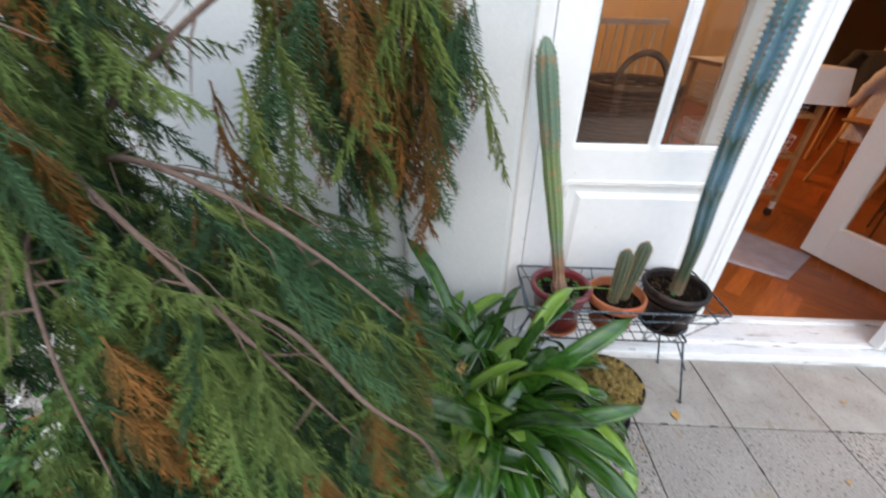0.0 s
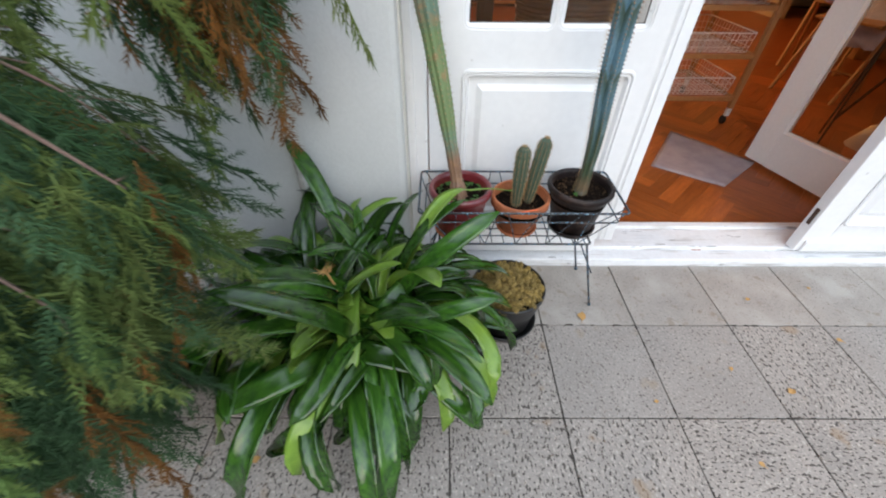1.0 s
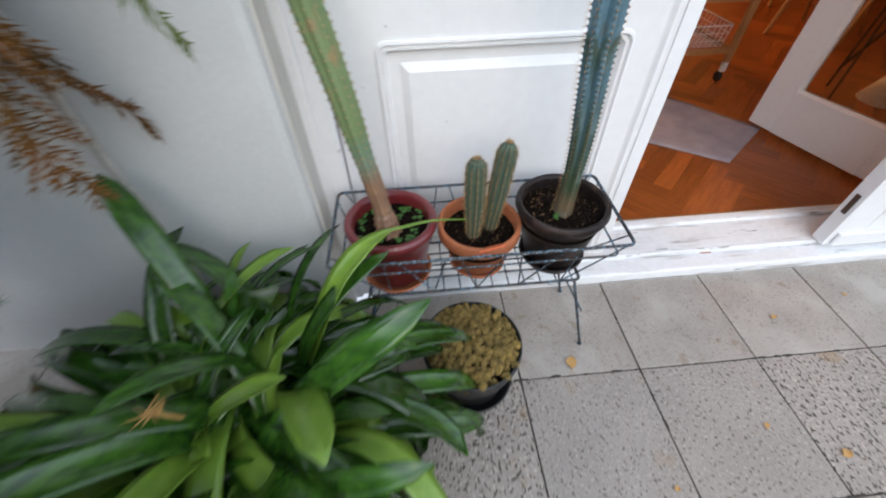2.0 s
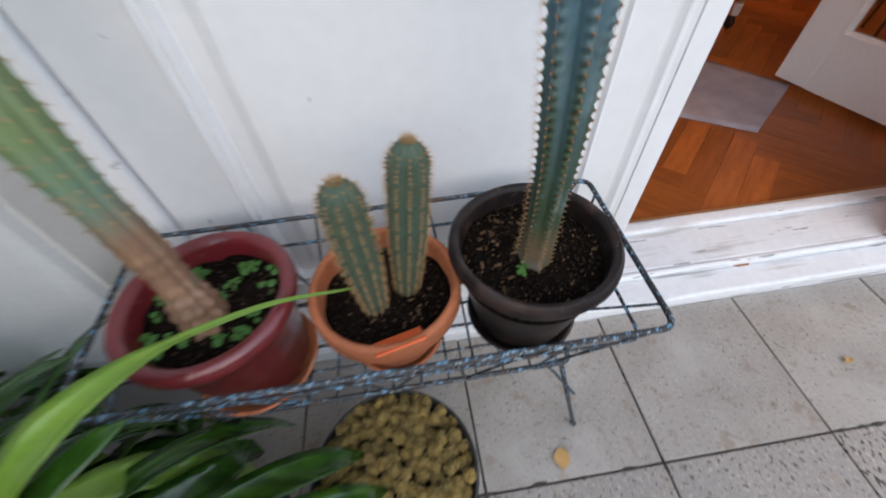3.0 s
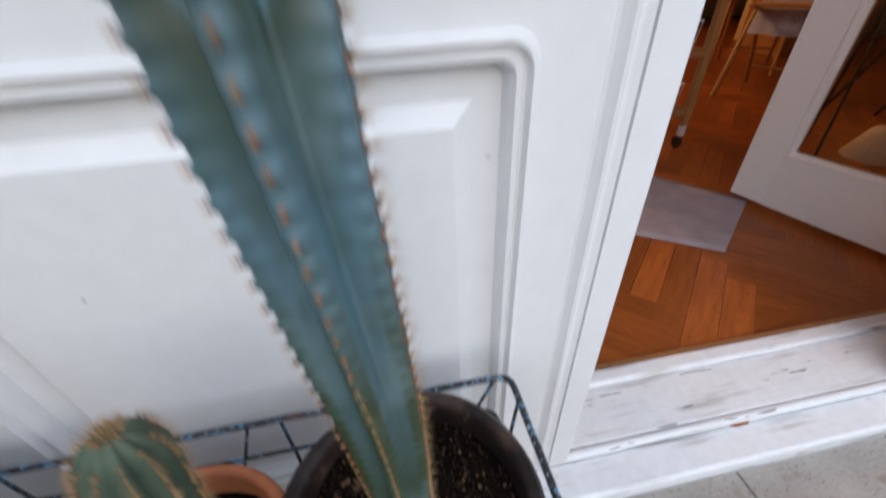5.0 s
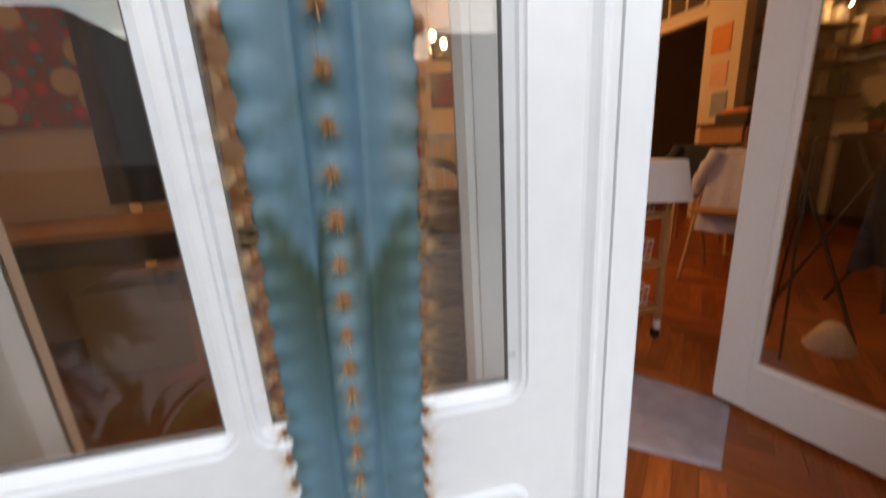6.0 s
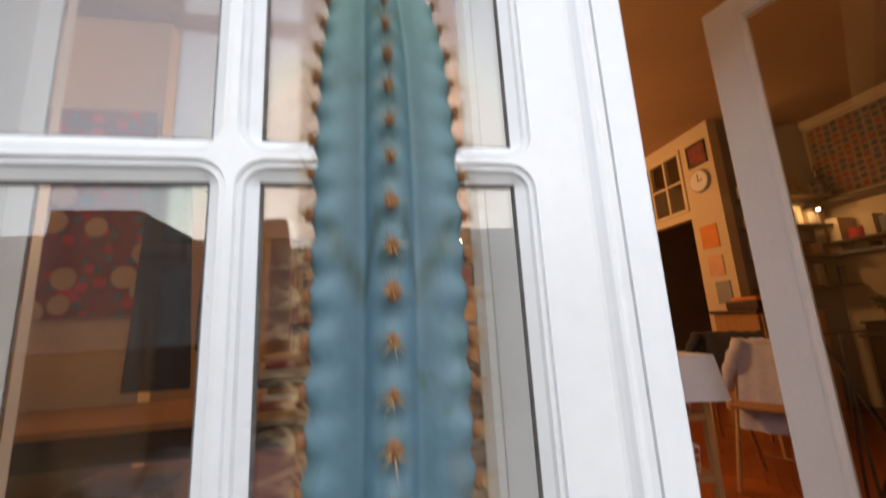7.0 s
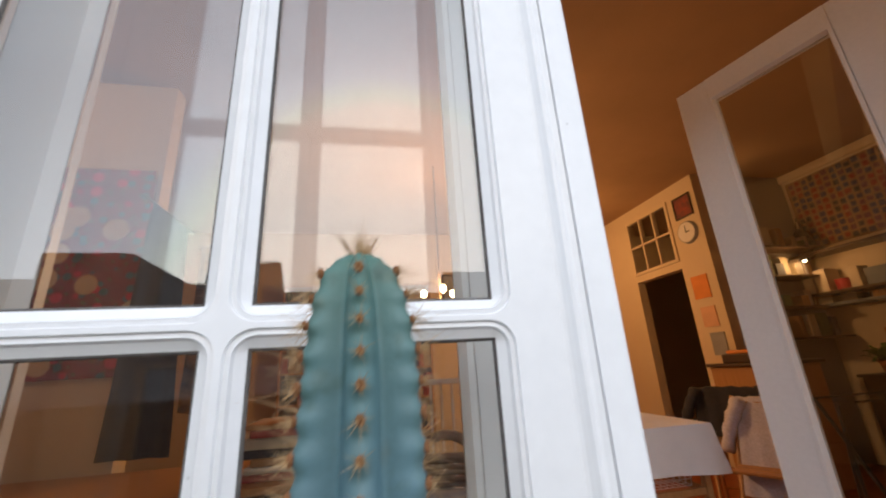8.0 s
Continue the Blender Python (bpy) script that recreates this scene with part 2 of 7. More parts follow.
ORANGE_PAPER = material("orange_paper", (0.72, 0.27, 0.06), 0.8, bump=0.02, grain=0.03)
PEACH_PAPER = material("peach_paper", (0.70, 0.42, 0.28), 0.8, bump=0.02, grain=0.03)
RED_PAPER = material("dark_red_print", (0.28, 0.06, 0.04), 0.7, second=(0.12, 0.05, 0.05), scale=14, bump=0, amount=1.0)
GREY_PAPER = material("grey_paper", (0.30, 0.31, 0.34), 0.8, bump=0)
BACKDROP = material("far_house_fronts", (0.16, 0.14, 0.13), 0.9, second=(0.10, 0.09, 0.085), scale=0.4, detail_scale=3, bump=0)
BULB = glow_material("bulb_glass", (1.0, 0.72, 0.38), 30)


# ---- building helpers ----
def root_of(ob):
    while ob.parent:
        ob = ob.parent
    return ob


def thing(name, place, label="", category="", group="", kind=""):
    ob = new(name)
    ob.empty_display_size = 0.05
    ob.location = place
    return tagged(ob, label, category, group, kind)


def mesh_of(name, bm, mat, smooth=False):
    me = bpy.data.meshes.new(name)
    if smooth:
        for f in bm.faces:
            f.smooth = True
    bm.normal_update()
    bm.to_mesh(me)
    bm.free()
    if mat:
        me.materials.append(mat)
    return me


def part(name, bm, mat, parent=None, label="", smooth=False, kind=""):
    """Links a bmesh, given in the root's own frame shifted to its place, as one mesh object under a thing or a part."""
    if parent is not None:
        bmesh.ops.translate(bm, verts=bm.verts, vec=-root_of(parent).location)
    ob = new(name, mesh_of(name, bm, mat, smooth))
    if parent is not None:
        ob.parent = parent
    return tagged(ob, label, kind=kind)


def structure(name, bm, mat, label, smooth=False):
    ob = new(name, mesh_of(name, bm, mat, smooth))
    return tagged(ob, label, kind="structure")


def box(bm, x0, x1, y0, y1, z0, z1, bevel=0.0):
    vs = [bm.verts.new((x, y, z)) for x in (x0, x1) for y in (y0, y1) for z in (z0, z1)]
    fs = [bm.faces.new([vs[i] for i in q]) for q in ((0, 1, 3, 2), (4, 6, 7, 5), (0, 4, 5, 1), (2, 3, 7, 6), (0, 2, 6, 4), (1, 5, 7, 3))]
    if bevel:
        es = list({e for f in fs for e in f.edges})
        bmesh.ops.bevel(bm, geom=es, offset=bevel, segments=2, profile=0.5, affect="EDGES")
    return bm


def boxed(*a, **k):
    return box(bmesh.new(), *a, **k)


def lathe(bm, profile, seg=40, centre=(0, 0), wobble=0.0):
    """Turns (radius, height) pairs round the upright through centre."""
    rings = []
    for r, z in profile:
        ring = []
        for i in range(seg):
            a = 2 * math.pi * i / seg
            rr = r * (1 + wobble * noise.noise((math.cos(a) * 2, math.sin(a) * 2, z * 30)))
            ring.append(bm.verts.new((centre[0] + rr * math.cos(a), centre[1] + rr * math.sin(a), z)))
        rings.append(ring)
    for a, b in zip(rings, rings[1:]):
        for i in range(seg):
            j = (i + 1) % seg
            bm.faces.new((a[i], a[j], b[j], b[i]))
    for ring, turn in ((rings[0], True), (rings[-1], False)):
        bm.faces.new(ring[::-1] if turn else ring)
    return bm


def tube(bm, pts, r, seg=8, cap=True):
    """A round bar along points; r is one radius or one for each point."""
    pts = [Vector(p) for p in pts]
    rs = r if isinstance(r, (list, tuple)) else [r] * len(pts)
    rings, side = [], None
    for i, p in enumerate(pts):
        d = (pts[min(i + 1, len(pts) - 1)] - pts[max(i - 1, 0)]).normalized()
        if side is None:
            side = d.orthogonal().normalized()
        side = (side - d * side.dot(d)).normalized()
        up = d.cross(side)
        rings.append([bm.verts.new(p + (side * math.cos(2 * math.pi * k / seg) + up * math.sin(2 * math.pi * k / seg)) * rs[i]) for k in range(seg)])
    for a, b in zip(rings, rings[1:]):
        for k in range(seg):
            bm.faces.new((a[k], a[(k + 1) % seg], b[(k + 1) % seg], b[k]))
    if cap:
        bm.faces.new(rings[0][::-1])
        bm.faces.new(rings[-1])
    return bm


def smooth_path(pts, steps=6):
    """Catmull-Rom through the points."""
    pts = [Vector(p) for p in pts]
    p = [pts[0] * 2 - pts[1], *pts, pts[-1] * 2 - pts[-2]]
    out = []
    for i in range(1, len(p) - 2):
        for s in range(steps):
            u = s / steps
            out.append(0.5 * (2 * p[i] + (p[i + 1] - p[i - 1]) * u + (2 * p[i - 1] - 5 * p[i] + 4 * p[i + 1] - p[i + 2]) * u * u + (3 * p[i] - p[i - 1] - 3 * p[i + 1] + p[i + 2]) * u ** 3))
    out.append(pts[-1])
    return out


def rounded_bar(pts, corner=0.012, closed=True):
    """Points of a bent wire with rounded corners."""
    pts = [Vector(p) for p in pts]
    out, n = [], len(pts)
    for i, p in enumerate(pts):
        if not closed and i in (0, n - 1):
            out.append(p)
            continue
        a, b = (pts[i - 1] - p).normalized(), (pts[(i + 1) % n] - p).normalized()
        for u in (0, 0.25, 0.5, 0.75, 1):
            out.append((p + a * corner) * (1 - u) ** 2 + p * 2 * u * (1 - u) + (p + b * corner) * u * u)
    if closed:
        out.append(out[0].copy())
    return out


def ball(bm, centre, r, squash=1.0, sub=2):
    got = bmesh.ops.create_icosphere(bm, subdivisions=sub, radius=r)
    for v in got["verts"]:
        v.co = Vector((v.co.x, v.co.y, v.co.z * squash)) + Vector(centre)
    return got["verts"]


# ---- the house front ----
FACE = 1.078          # front of the closed outer leaf
WALL_Y = 0.975        # front of the plastered wall
OPEN_L, OPEN_R, OPEN_TOP = 0.165, 2.47, 2.24

bm = bmesh.new()
box(bm, -3.2, OPEN_L, WALL_Y, 1.38, -0.05, 3.3, bevel=0.018)
structure("wall_front_1", bm, PLASTER, "grey-white plastered outside wall beside the terrace door")
bm = bmesh.new()
box(bm, OPEN_R, 5.75, WALL_Y, 1.38, -0.05, 3.3, bevel=0.018)
structure("wall_front_2", bm, PLASTER, "grey-white plastered outside wall past the terrace door")
bm = boxed(OPEN_L, OPEN_R, WALL_Y, 1.38, OPEN_TOP, 3.3)
structure("wall_front_3", bm, PLASTER, "grey-white plastered wall above the terrace door")

# door frame: jambs and head
frame_thing = thing("door_frame", (OPEN_L, FACE, 0.0), "white painted wooden frame of a double terrace door", "door frame", kind="structure")
part("jamb", boxed(OPEN_L, 0.226, 1.066, 1.17, 0.0, OPEN_TOP, bevel=0.006), WHITE_PAINT, frame_thing)
part("jamb_moulding", boxed(OPEN_L + 0.001, 0.192, 1.056, 1.0658, 0.0, OPEN_TOP, bevel=0.004), WHITE_PAINT, frame_thing)
part("jamb", boxed(2.40, OPEN_R, 1.066, 1.36, 0.0, OPEN_TOP, bevel=0.006), WHITE_PAINT, frame_thing)
part("head", boxed(0.226, 2.40, 1.066, 1.30, 2.145, OPEN_TOP, bevel=0.006), WHITE_PAINT, frame_thing)

part("inner_jamb", boxed(2.062, OPEN_R, 1.262, 1.36, 0.0, OPEN_TOP, bevel=0.005), INNER_PAINT, frame_thing)
structure("trim_reveal", boxed(OPEN_L + 0.0003, OPEN_L + 0.005, 0.992, 1.0555, 0.0, OPEN_TOP - 0.001), REVEAL, "cream plastered reveal beside the door frame")

# threshold: ledge, board and back ridge
sill = thing("threshold", (1.2, 1.05, 0.0), "worn white painted wooden threshold with chipped dirty edges", "threshold", kind="structure")
part("ledge", boxed(0.226, 2.40, 1.040, 1.0995, -0.01, 0.030, bevel=0.006), SILL_PAINT, sill)
part("nosing", boxed(0.226, 2.40, 1.0998, 1.1135, -0.01, 0.0425, bevel=0.005), SILL_PAINT, sill)
part("board", boxed(0.226, 2.40, 1.114, 1.216, -0.01, 0.040, bevel=0.004), SILL_PAINT, sill)
part("back_ridge", boxed(0.226, 2.40, 1.2165, 1.25, -0.01, 0.050, bevel=0.006), SILL_PAINT, sill)
part("brass_strip", boxed(0.226, 2.40, 1.2505, 1.268, 0.0, 0.036, bevel=0.002), PINE, sill)


def loop_rect(x0, x1, z0, z1, y, r, k=6):
    out = []
    for cx, cz, a0 in ((x1 - r, z1 - r, 0), (x0 + r, z1 - r, 90), (x0 + r, z0 + r, 180), (x1 - r, z0 + r, 270)):
        for i in range(k + 1):
            a = radians(a0 + 90 * i / k)
            out.append((cx + r * math.cos(a), y, cz + r * math.sin(a)))
    return out


def bridge(bm, loops, smooth=False):
    rings = [[bm.verts.new(p) for p in lp] for lp in loops]
    n = len(rings[0])
    for a, b in zip(rings, rings[1:]):
        for i in range(n):
            j = (i + 1) % n
            if (a[i].co - a[j].co).length < 1e-7 and (b[i].co - b[j].co).length < 1e-7:
                continue
            bm.faces.new((a[i], b[i], b[j], a[j]))
    return rings


def glazing(leaf, x0, x1, z0, z1, face, glass_y, edge=0.016):
    """The moulded bead round one pane, with rounded stops at its corners, and the pane."""
    bm = bmesh.new()
    e = edge
    bridge(bm, [
        loop_rect(x0 - e, x1 + e, z0 - e, z1 + e, face, 1e-5),
        loop_rect(x0 - e * 0.92, x1 + e * 0.92, z0 - e * 0.92, z1 + e * 0.92, face, 0.022),
        loop_rect(x0 - e * 0.86, x1 + e * 0.86, z0 - e * 0.86, z1 + e * 0.86, face + 0.0035, 0.021),
        loop_rect(x0 - e * 0.60, x1 + e * 0.60, z0 - e * 0.60, z1 + e * 0.60, face + 0.0025, 0.018),
        loop_rect(x0 - e * 0.48, x1 + e * 0.48, z0 - e * 0.48, z1 + e * 0.48, face + 0.006, 0.015),
        loop_rect(x0 - e * 0.1, x1 + e * 0.1, z0 - e * 0.1, z1 + e * 0.1, face + 0.010, 0.006),
        loop_rect(x0, x1, z0, z1, face + 0.011, 1e-5),
        loop_rect(x0, x1, z0, z1, glass_y, 1e-5),
    ])
    part("glazing_bead", bm, WHITE_PAINT, leaf, "moulded white glazing bead with rounded corners")
    # dark ring that paints the shadow between bead and glass
    bm = bmesh.new()
    bridge(bm, [loop_rect(x0, x1, z0, z1, glass_y - 0.0035, 1e-5), loop_rect(x0 + 0.0016, x1 - 0.0016, z0 + 0.0016, z1 - 0.0016, glass_y - 0.0030, 1e-5), loop_rect(x0 + 0.0026, x1 - 0.0026, z0 + 0.0026, z1 - 0.0026, glass_y - 0.0008, 1e-5)])
    part("pane_shade_line", bm, EDGE_SHADE, leaf, "thin dark line painted round the pane as its shadow gap")
    pane = part("pane", boxed(x0 - 0.004, x1 + 0.004, glass_y - 0.0005, glass_y + 0.0035, z0 - 0.004, z1 + 0.004), GLASS, leaf, "clear glass pane")
    pane.visible_shadow = False


def raised_panel(leaf, x0, x1, z0, z1, face):
    """A raised and fielded panel in its moulded recess."""
    bm = bmesh.new()
    rings = bridge(bm, [
        loop_rect(x0 - 0.014, x1 + 0.014, z0 - 0.014, z1 + 0.014, face, 1e-5),
        loop_rect(x0 - 0.012, x1 + 0.012, z0 - 0.012, z1 + 0.012, face, 0.02),
        loop_rect(x0 - 0.0105, x1 + 0.0105, z0 - 0.0105, z1 + 0.0105, face - 0.005, 0.02),
        loop_rect(x0 - 0.006, x1 + 0.006, z0 - 0.006, z1 + 0.006, face - 0.006, 0.018),
        loop_rect(x0 - 0.0035, x1 + 0.0035, z0 - 0.0035, z1 + 0.0035, face + 0.0, 0.016),
        loop_rect(x0 - 0.002, x1 + 0.002, z0 - 0.002, z1 + 0.002, face + 0.001, 0.015),
        loop_rect(x0 - 0.0, x1 + 0.0, z0 - 0.0, z1 + 0.0, face - 0.002, 0.014),
        loop_rect(x0 + 0.004, x1 - 0.004, z0 + 0.004, z1 - 0.004, face - 0.002, 0.012),
        loop_rect(x0 + 0.007, x1 - 0.007, z0 + 0.007, z1 - 0.007, face + 0.005, 0.01),
        loop_rect(x0 + 0.009, x1 - 0.009, z0 + 0.009, z1 - 0.009, face + 0.0135, 0.008),
        loop_rect(x0 + 0.030, x1 - 0.030, z0 + 0.030, z1 - 0.030, face + 0.013, 0.002),
        loop_rect(x0 + 0.046, x1 - 0.046, z0 + 0.046, z1 - 0.046, face + 0.003, 0.002),
    ])
    bm.faces.new(rings[-1][::-1])
    part("panel", bm, WHITE_PAINT, leaf, "raised and fielded white panel")


def outer_leaf(name, x0, x1, glass, mids, label, meeting):
    """One closed outer leaf: two columns of panes over a raised panel."""
    leaf = thing(name, (x0, FACE, 0.045), label, "door", kind="structure")
    back = FACE + 0.042
    gx0, gx1 = glass
    e = 0.016
    part("stile", boxed(x0, gx0 - e, FACE, back, 0.045, 2.14), WHITE_PAINT, leaf)
    part("stile", boxed(gx1 + e, x1, FACE, back, 0.045, 2.14), WHITE_PAINT, leaf)
    rows = ((0.796, 1.187), (1.221, 1.600), (1.634, 2.02))
    rails = ((0.045, 0.211), (0.691, 0.796 - e), (2.02 + e, 2.14))
    for a, b in rails:
        part("rail", boxed(gx0 - e, gx1 + e, FACE, back, a, b), WHITE_PAINT, leaf)
    for (_, a), (b, _) in zip(rows, rows[1:]):
        part("glazing_bar", boxed(gx0 - e, gx1 + e, FACE, back - 0.006, a + e, b - e), WHITE_PAINT, leaf)
    for a, b in rows:
        part("muntin", boxed(mids[0] + e, mids[1] - e, FACE, back - 0.006, a - e, b + e), WHITE_PAINT, leaf)
        glazing(leaf, gx0, mids[0], a, b, FACE, FACE + 0.0150)
        glazing(leaf, mids[1], gx1, a, b, FACE, FACE + 0.0150)
    raised_panel(leaf, gx0 - 0.002, gx1 + 0.002, 0.225, 0.677, FACE)
    part("panel_back", boxed(gx0 - e, gx1 + e, back - 0.016, back - 0.004, 0.20, 0.70), WHITE_PAINT, leaf)
    part("weather_board", boxed(x0 + 0.004, x1 - 0.004, FACE - 0.012, FACE - 0.0005, 0.048, 0.098, bevel=0.005), WHITE_PAINT, leaf)
    if meeting:
        a, b = meeting
        bm = bmesh.new()
        prof = [(a, 0.0), (a + 0.0015, 0.0004), (a + 0.0050, -0.0006), (a + 0.0085, -0.0034), (a + 0.0112, -0.0062), (a + 0.0145, -0.0066), (a + 0.0170, -0.0046), (a + 0.0195, -0.0042), (a + 0.0235, -0.0056), (a + 0.0250, -0.0060), (a + 0.0254, -0.0028), (a + 0.0266, -0.0028), (a + 0.0270, -0.0072), (b - 0.003, -0.0072), (b, -0.0045), (b, 0.045)]
        lo, hi = [[bm.verts.new((x, FACE + y, z)) for x, y in prof] for z in (0.10, 2.14)]
        for i in range(len(prof) - 1):
            bm.faces.new((lo[i], lo[i + 1], hi[i + 1], hi[i]))
        bm.faces.new(lo[::-1])
        bm.faces.new(hi)
        part("meeting_strip", bm, WHITE_PAINT, leaf, "moulded white meeting strip on the leaf's edge")
    return leaf


outer_leaf("door_1", 0.230, 0.8375, (0.335, 0.778), (0.538, 0.573), "closed white painted glazed terrace door leaf with six panes", (0.8375, 0.896))
right = thing("door_2", (1.603, FACE, 0.045), "closed white painted panelled terrace door leaf with worn edge", "door", kind="structure")
for x0, x1 in ((1.603, 1.704), (2.296, 2.398)):
    part("stile", boxed(x0, x1, FACE, FACE + 0.042, 0.045, 2.14, bevel=0.003), WHITE_PAINT, right)
for z0, z1 in ((0.045, 0.161), (0.691, 0.780), (2.036, 2.14)):
    part("rail", boxed(1.704, 2.296, FACE + 0.0005, FACE + 0.0415, z0, z1), WHITE_PAINT, right)
raised_panel(right, 1.718, 2.282, 0.175, 0.677, FACE)
# upper half is unseen: made solid to keep sky reflections off door_4
raised_panel(right, 1.718, 2.282, 0.794, 2.022, FACE)
part("panel_back", boxed(1.70, 2.30, FACE + 0.026, FACE + 0.038, 0.15, 2.05), WHITE_PAINT, right)
part("weather_board", boxed(1.62, 2.394, FACE - 0.012, FACE - 0.0005, 0.048, 0.098, bevel=0.005), WHITE_PAINT, right)
part("latch", boxed(1.5985, 1.6028, 1.090, 1.104, 0.16, 0.225, bevel=0.001), DARK_WOOD, right, "rusty worn latch in the leaf's edge")


def inner_leaf(name, width, label, place, turn, s=0.105):
    """A tall inner leaf with one large pane; its hinge is at the origin, it runs along +x."""
    leaf = thing(name, (0, 0, 0), label, "door", kind="structure")
    z0, z1, low = 0.022, 2.09, 0.165
    part("stile", boxed(0, s, 0, 0.042, z0, z1, bevel=0.004), INNER_PAINT, leaf)
    part("stile", boxed(width - s, width, 0, 0.042, z0, z1, bevel=0.004), INNER_PAINT, leaf)
    part("rail", boxed(s, width - s, 0.0005, 0.0415, z0, z0 + low), INNER_PAINT, leaf)
    part("rail", boxed(s, width - s, 0.0005, 0.0415, z1 - 0.075, z1), INNER_PAINT, leaf)
    bm = bmesh.new()
    for y, d in ((0.0, 0.018), (0.042, 0.024)):
        bridge(bm, [loop_rect(s - 0.001, width - s + 0.001, z0 + low - 0.001, z1 - 0.074, y + (-0.004 if y == 0 else 0.004), 1e-5), loop_rect(s + 0.008, width - s - 0.008, z0 + low + 0.008, z1 - 0.083, y + (-0.004 if y == 0 else 0.004), 1e-5), loop_rect(s + 0.014, width - s - 0.014, z0 + low + 0.014, z1 - 0.089, d, 1e-5)])
    part("glazing_bead", bm, INNER_PAINT, leaf)
    pane = part("pane", boxed(s + 0.004, width - s - 0.004, 0.019, 0.023, z0 + low + 0.004, z1 - 0.079), GLASS, leaf, "large clear glass pane")
    pane.visible_shadow = False
    leaf.matrix_basis = pose(*place, 0, 0, turn)
    return leaf


inner_leaf("door_3", 0.676, "closed white inner door leaf with one large pane", (0.199, 1.245, 0.03), 0, 0.078)
part("inner_jamb", boxed(OPEN_L + 0.001, 0.1985, 1.245, 1.36, 0.0, OPEN_TOP), INNER_PAINT, frame_thing)
inner_leaf("door_4", 0.55, "open white inner door leaf with one large pane standing in the room", (2.045, 1.302, 0.03), 106.0)

# ---- the room's shell ----
ROOM_FLOOR = 0.03
RIGHT_A, CORNER_Y, RIGHT_B, BACK_Y, LEFT_X, TOP = 4.32, 4.14, 5.6, 6.3, -2.4, 3.14
floor_in = structure("floor_room", boxed(LEFT_X, 6.9, 1.2685, BACK_Y, -0.06, 0.012), PARQUET_GAP, "herringbone parquet floor of orange-brown oiled wood")
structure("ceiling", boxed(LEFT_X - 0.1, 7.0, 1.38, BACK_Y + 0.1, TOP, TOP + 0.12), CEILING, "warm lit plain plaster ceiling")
structure("wall_left", boxed(LEFT_X - 0.1, LEFT_X, 1.38, BACK_Y, 0.0, TOP), CREAM_WALL, "cream painted room wall")
structure("wall_back", boxed(LEFT_X - 0.1, 7.0, BACK_Y, BACK_Y + 0.1, 0.0, TOP), CREAM_WALL, "cream painted room wall at the back")
structure("wall_niche", boxed(RIGHT_A + 0.12, 7.0, CORNER_Y, CORNER_Y + 0.12, 0.0, TOP), GREY_WALL, "grey painted niche wall with shelves")
structure("wall_right", boxed(RIGHT_B, RIGHT_B + 0.1, 1.38, CORNER_Y - 0.0005, 0.0, TOP), CREAM_WALL, "cream painted room wall with a hanging quilt")
bm = bmesh.new()
box(bm, RIGHT_A, RIGHT_A + 0.12, CORNER_Y, 4.56, 0.0, TOP)
box(bm, RIGHT_A, RIGHT_A + 0.12, 5.36, BACK_Y, 0.0, TOP)
box(bm, RIGHT_A, RIGHT_A + 0.12, 4.56, 5.36, 2.12, 2.21)
box(bm, RIGHT_A, RIGHT_A + 0.12, 4.56, 5.36, 2.98, TOP)
structure("wall_doorway", bm, CREAM_WALL, "cream painted wall with a dark doorway and a window over it")
# near-black sheet standing in for the passage's unlit depth
structure("wall_passage", boxed(6.8, 6.9, CORNER_Y + 0.12, BACK_Y, 0.0, TOP), DARK_WOOD, "near-black wall added behind the doorway to keep it dark")
structure("cornice", boxed(RIGHT_B - 0.045, RIGHT_B - 0.001, 1.40, CORNER_Y - 0.001, TOP - 0.10, TOP - 0.001, bevel=0.012), CREAM_WALL, "cream moulded cornice under the ceiling")
structure("wall_partition", boxed(LEFT_X, -0.64, 3.28, 3.40, 0.0, TOP), CREAM_WALL, "cream painted partition wall")

transom = thing("window_1", (RIGHT_A, 4.96, 2.21), "cream framed six-pane window over the dark doorway", "window", kind="structure")
for a, b in ((4.56, 4.60), (4.82, 4.845), (5.07, 5.095), (5.32, 5.36)):
    part("upright_bar", boxed(RIGHT_A - 0.02, RIGHT_A + 0.04, a, b, 2.21, 2.98, bevel=0.004), CREAM_WALL, transom)
for a, b in ((2.21, 2.25), (2.58, 2.605), (2.94, 2.98)):
    part("cross_bar", boxed(RIGHT_A - 0.017, RIGHT_A + 0.037, 4.60, 5.32, a, b, bevel=0.004), CREAM_WALL, transom)
for a, b in ((4.60, 4.82), (4.845, 5.07), (5.095, 5.32)):
    for c, d in ((2.25, 2.58), (2.605, 2.94)):
        part("pane", boxed(RIGHT_A + 0.006, RIGHT_A + 0.010, a, b, c, d), GLASS, transom)

# ---- terrace ----
ground = structure("floor_terrace", boxed(-3.2, 5.75, -3.2, 1.039, -0.12, -0.007), JOINT, "terrace of square washed concrete tiles with dark joints")
# unseen wall, coloured dark so that it bounces and mirrors little light
structure("wall_terrace", boxed(-3.3, 5.85, -3.35, -3.2, -0.12, 1.0), DARK_WOOD, "added unseen dark wall closing the terrace, cutting bounced light")
structure("wall_terrace_side", boxed(-3.3, -3.2, -3.2, 1.38, -0.12, 1.9), PLASTER, "plain plastered side wall of the terrace")
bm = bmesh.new()
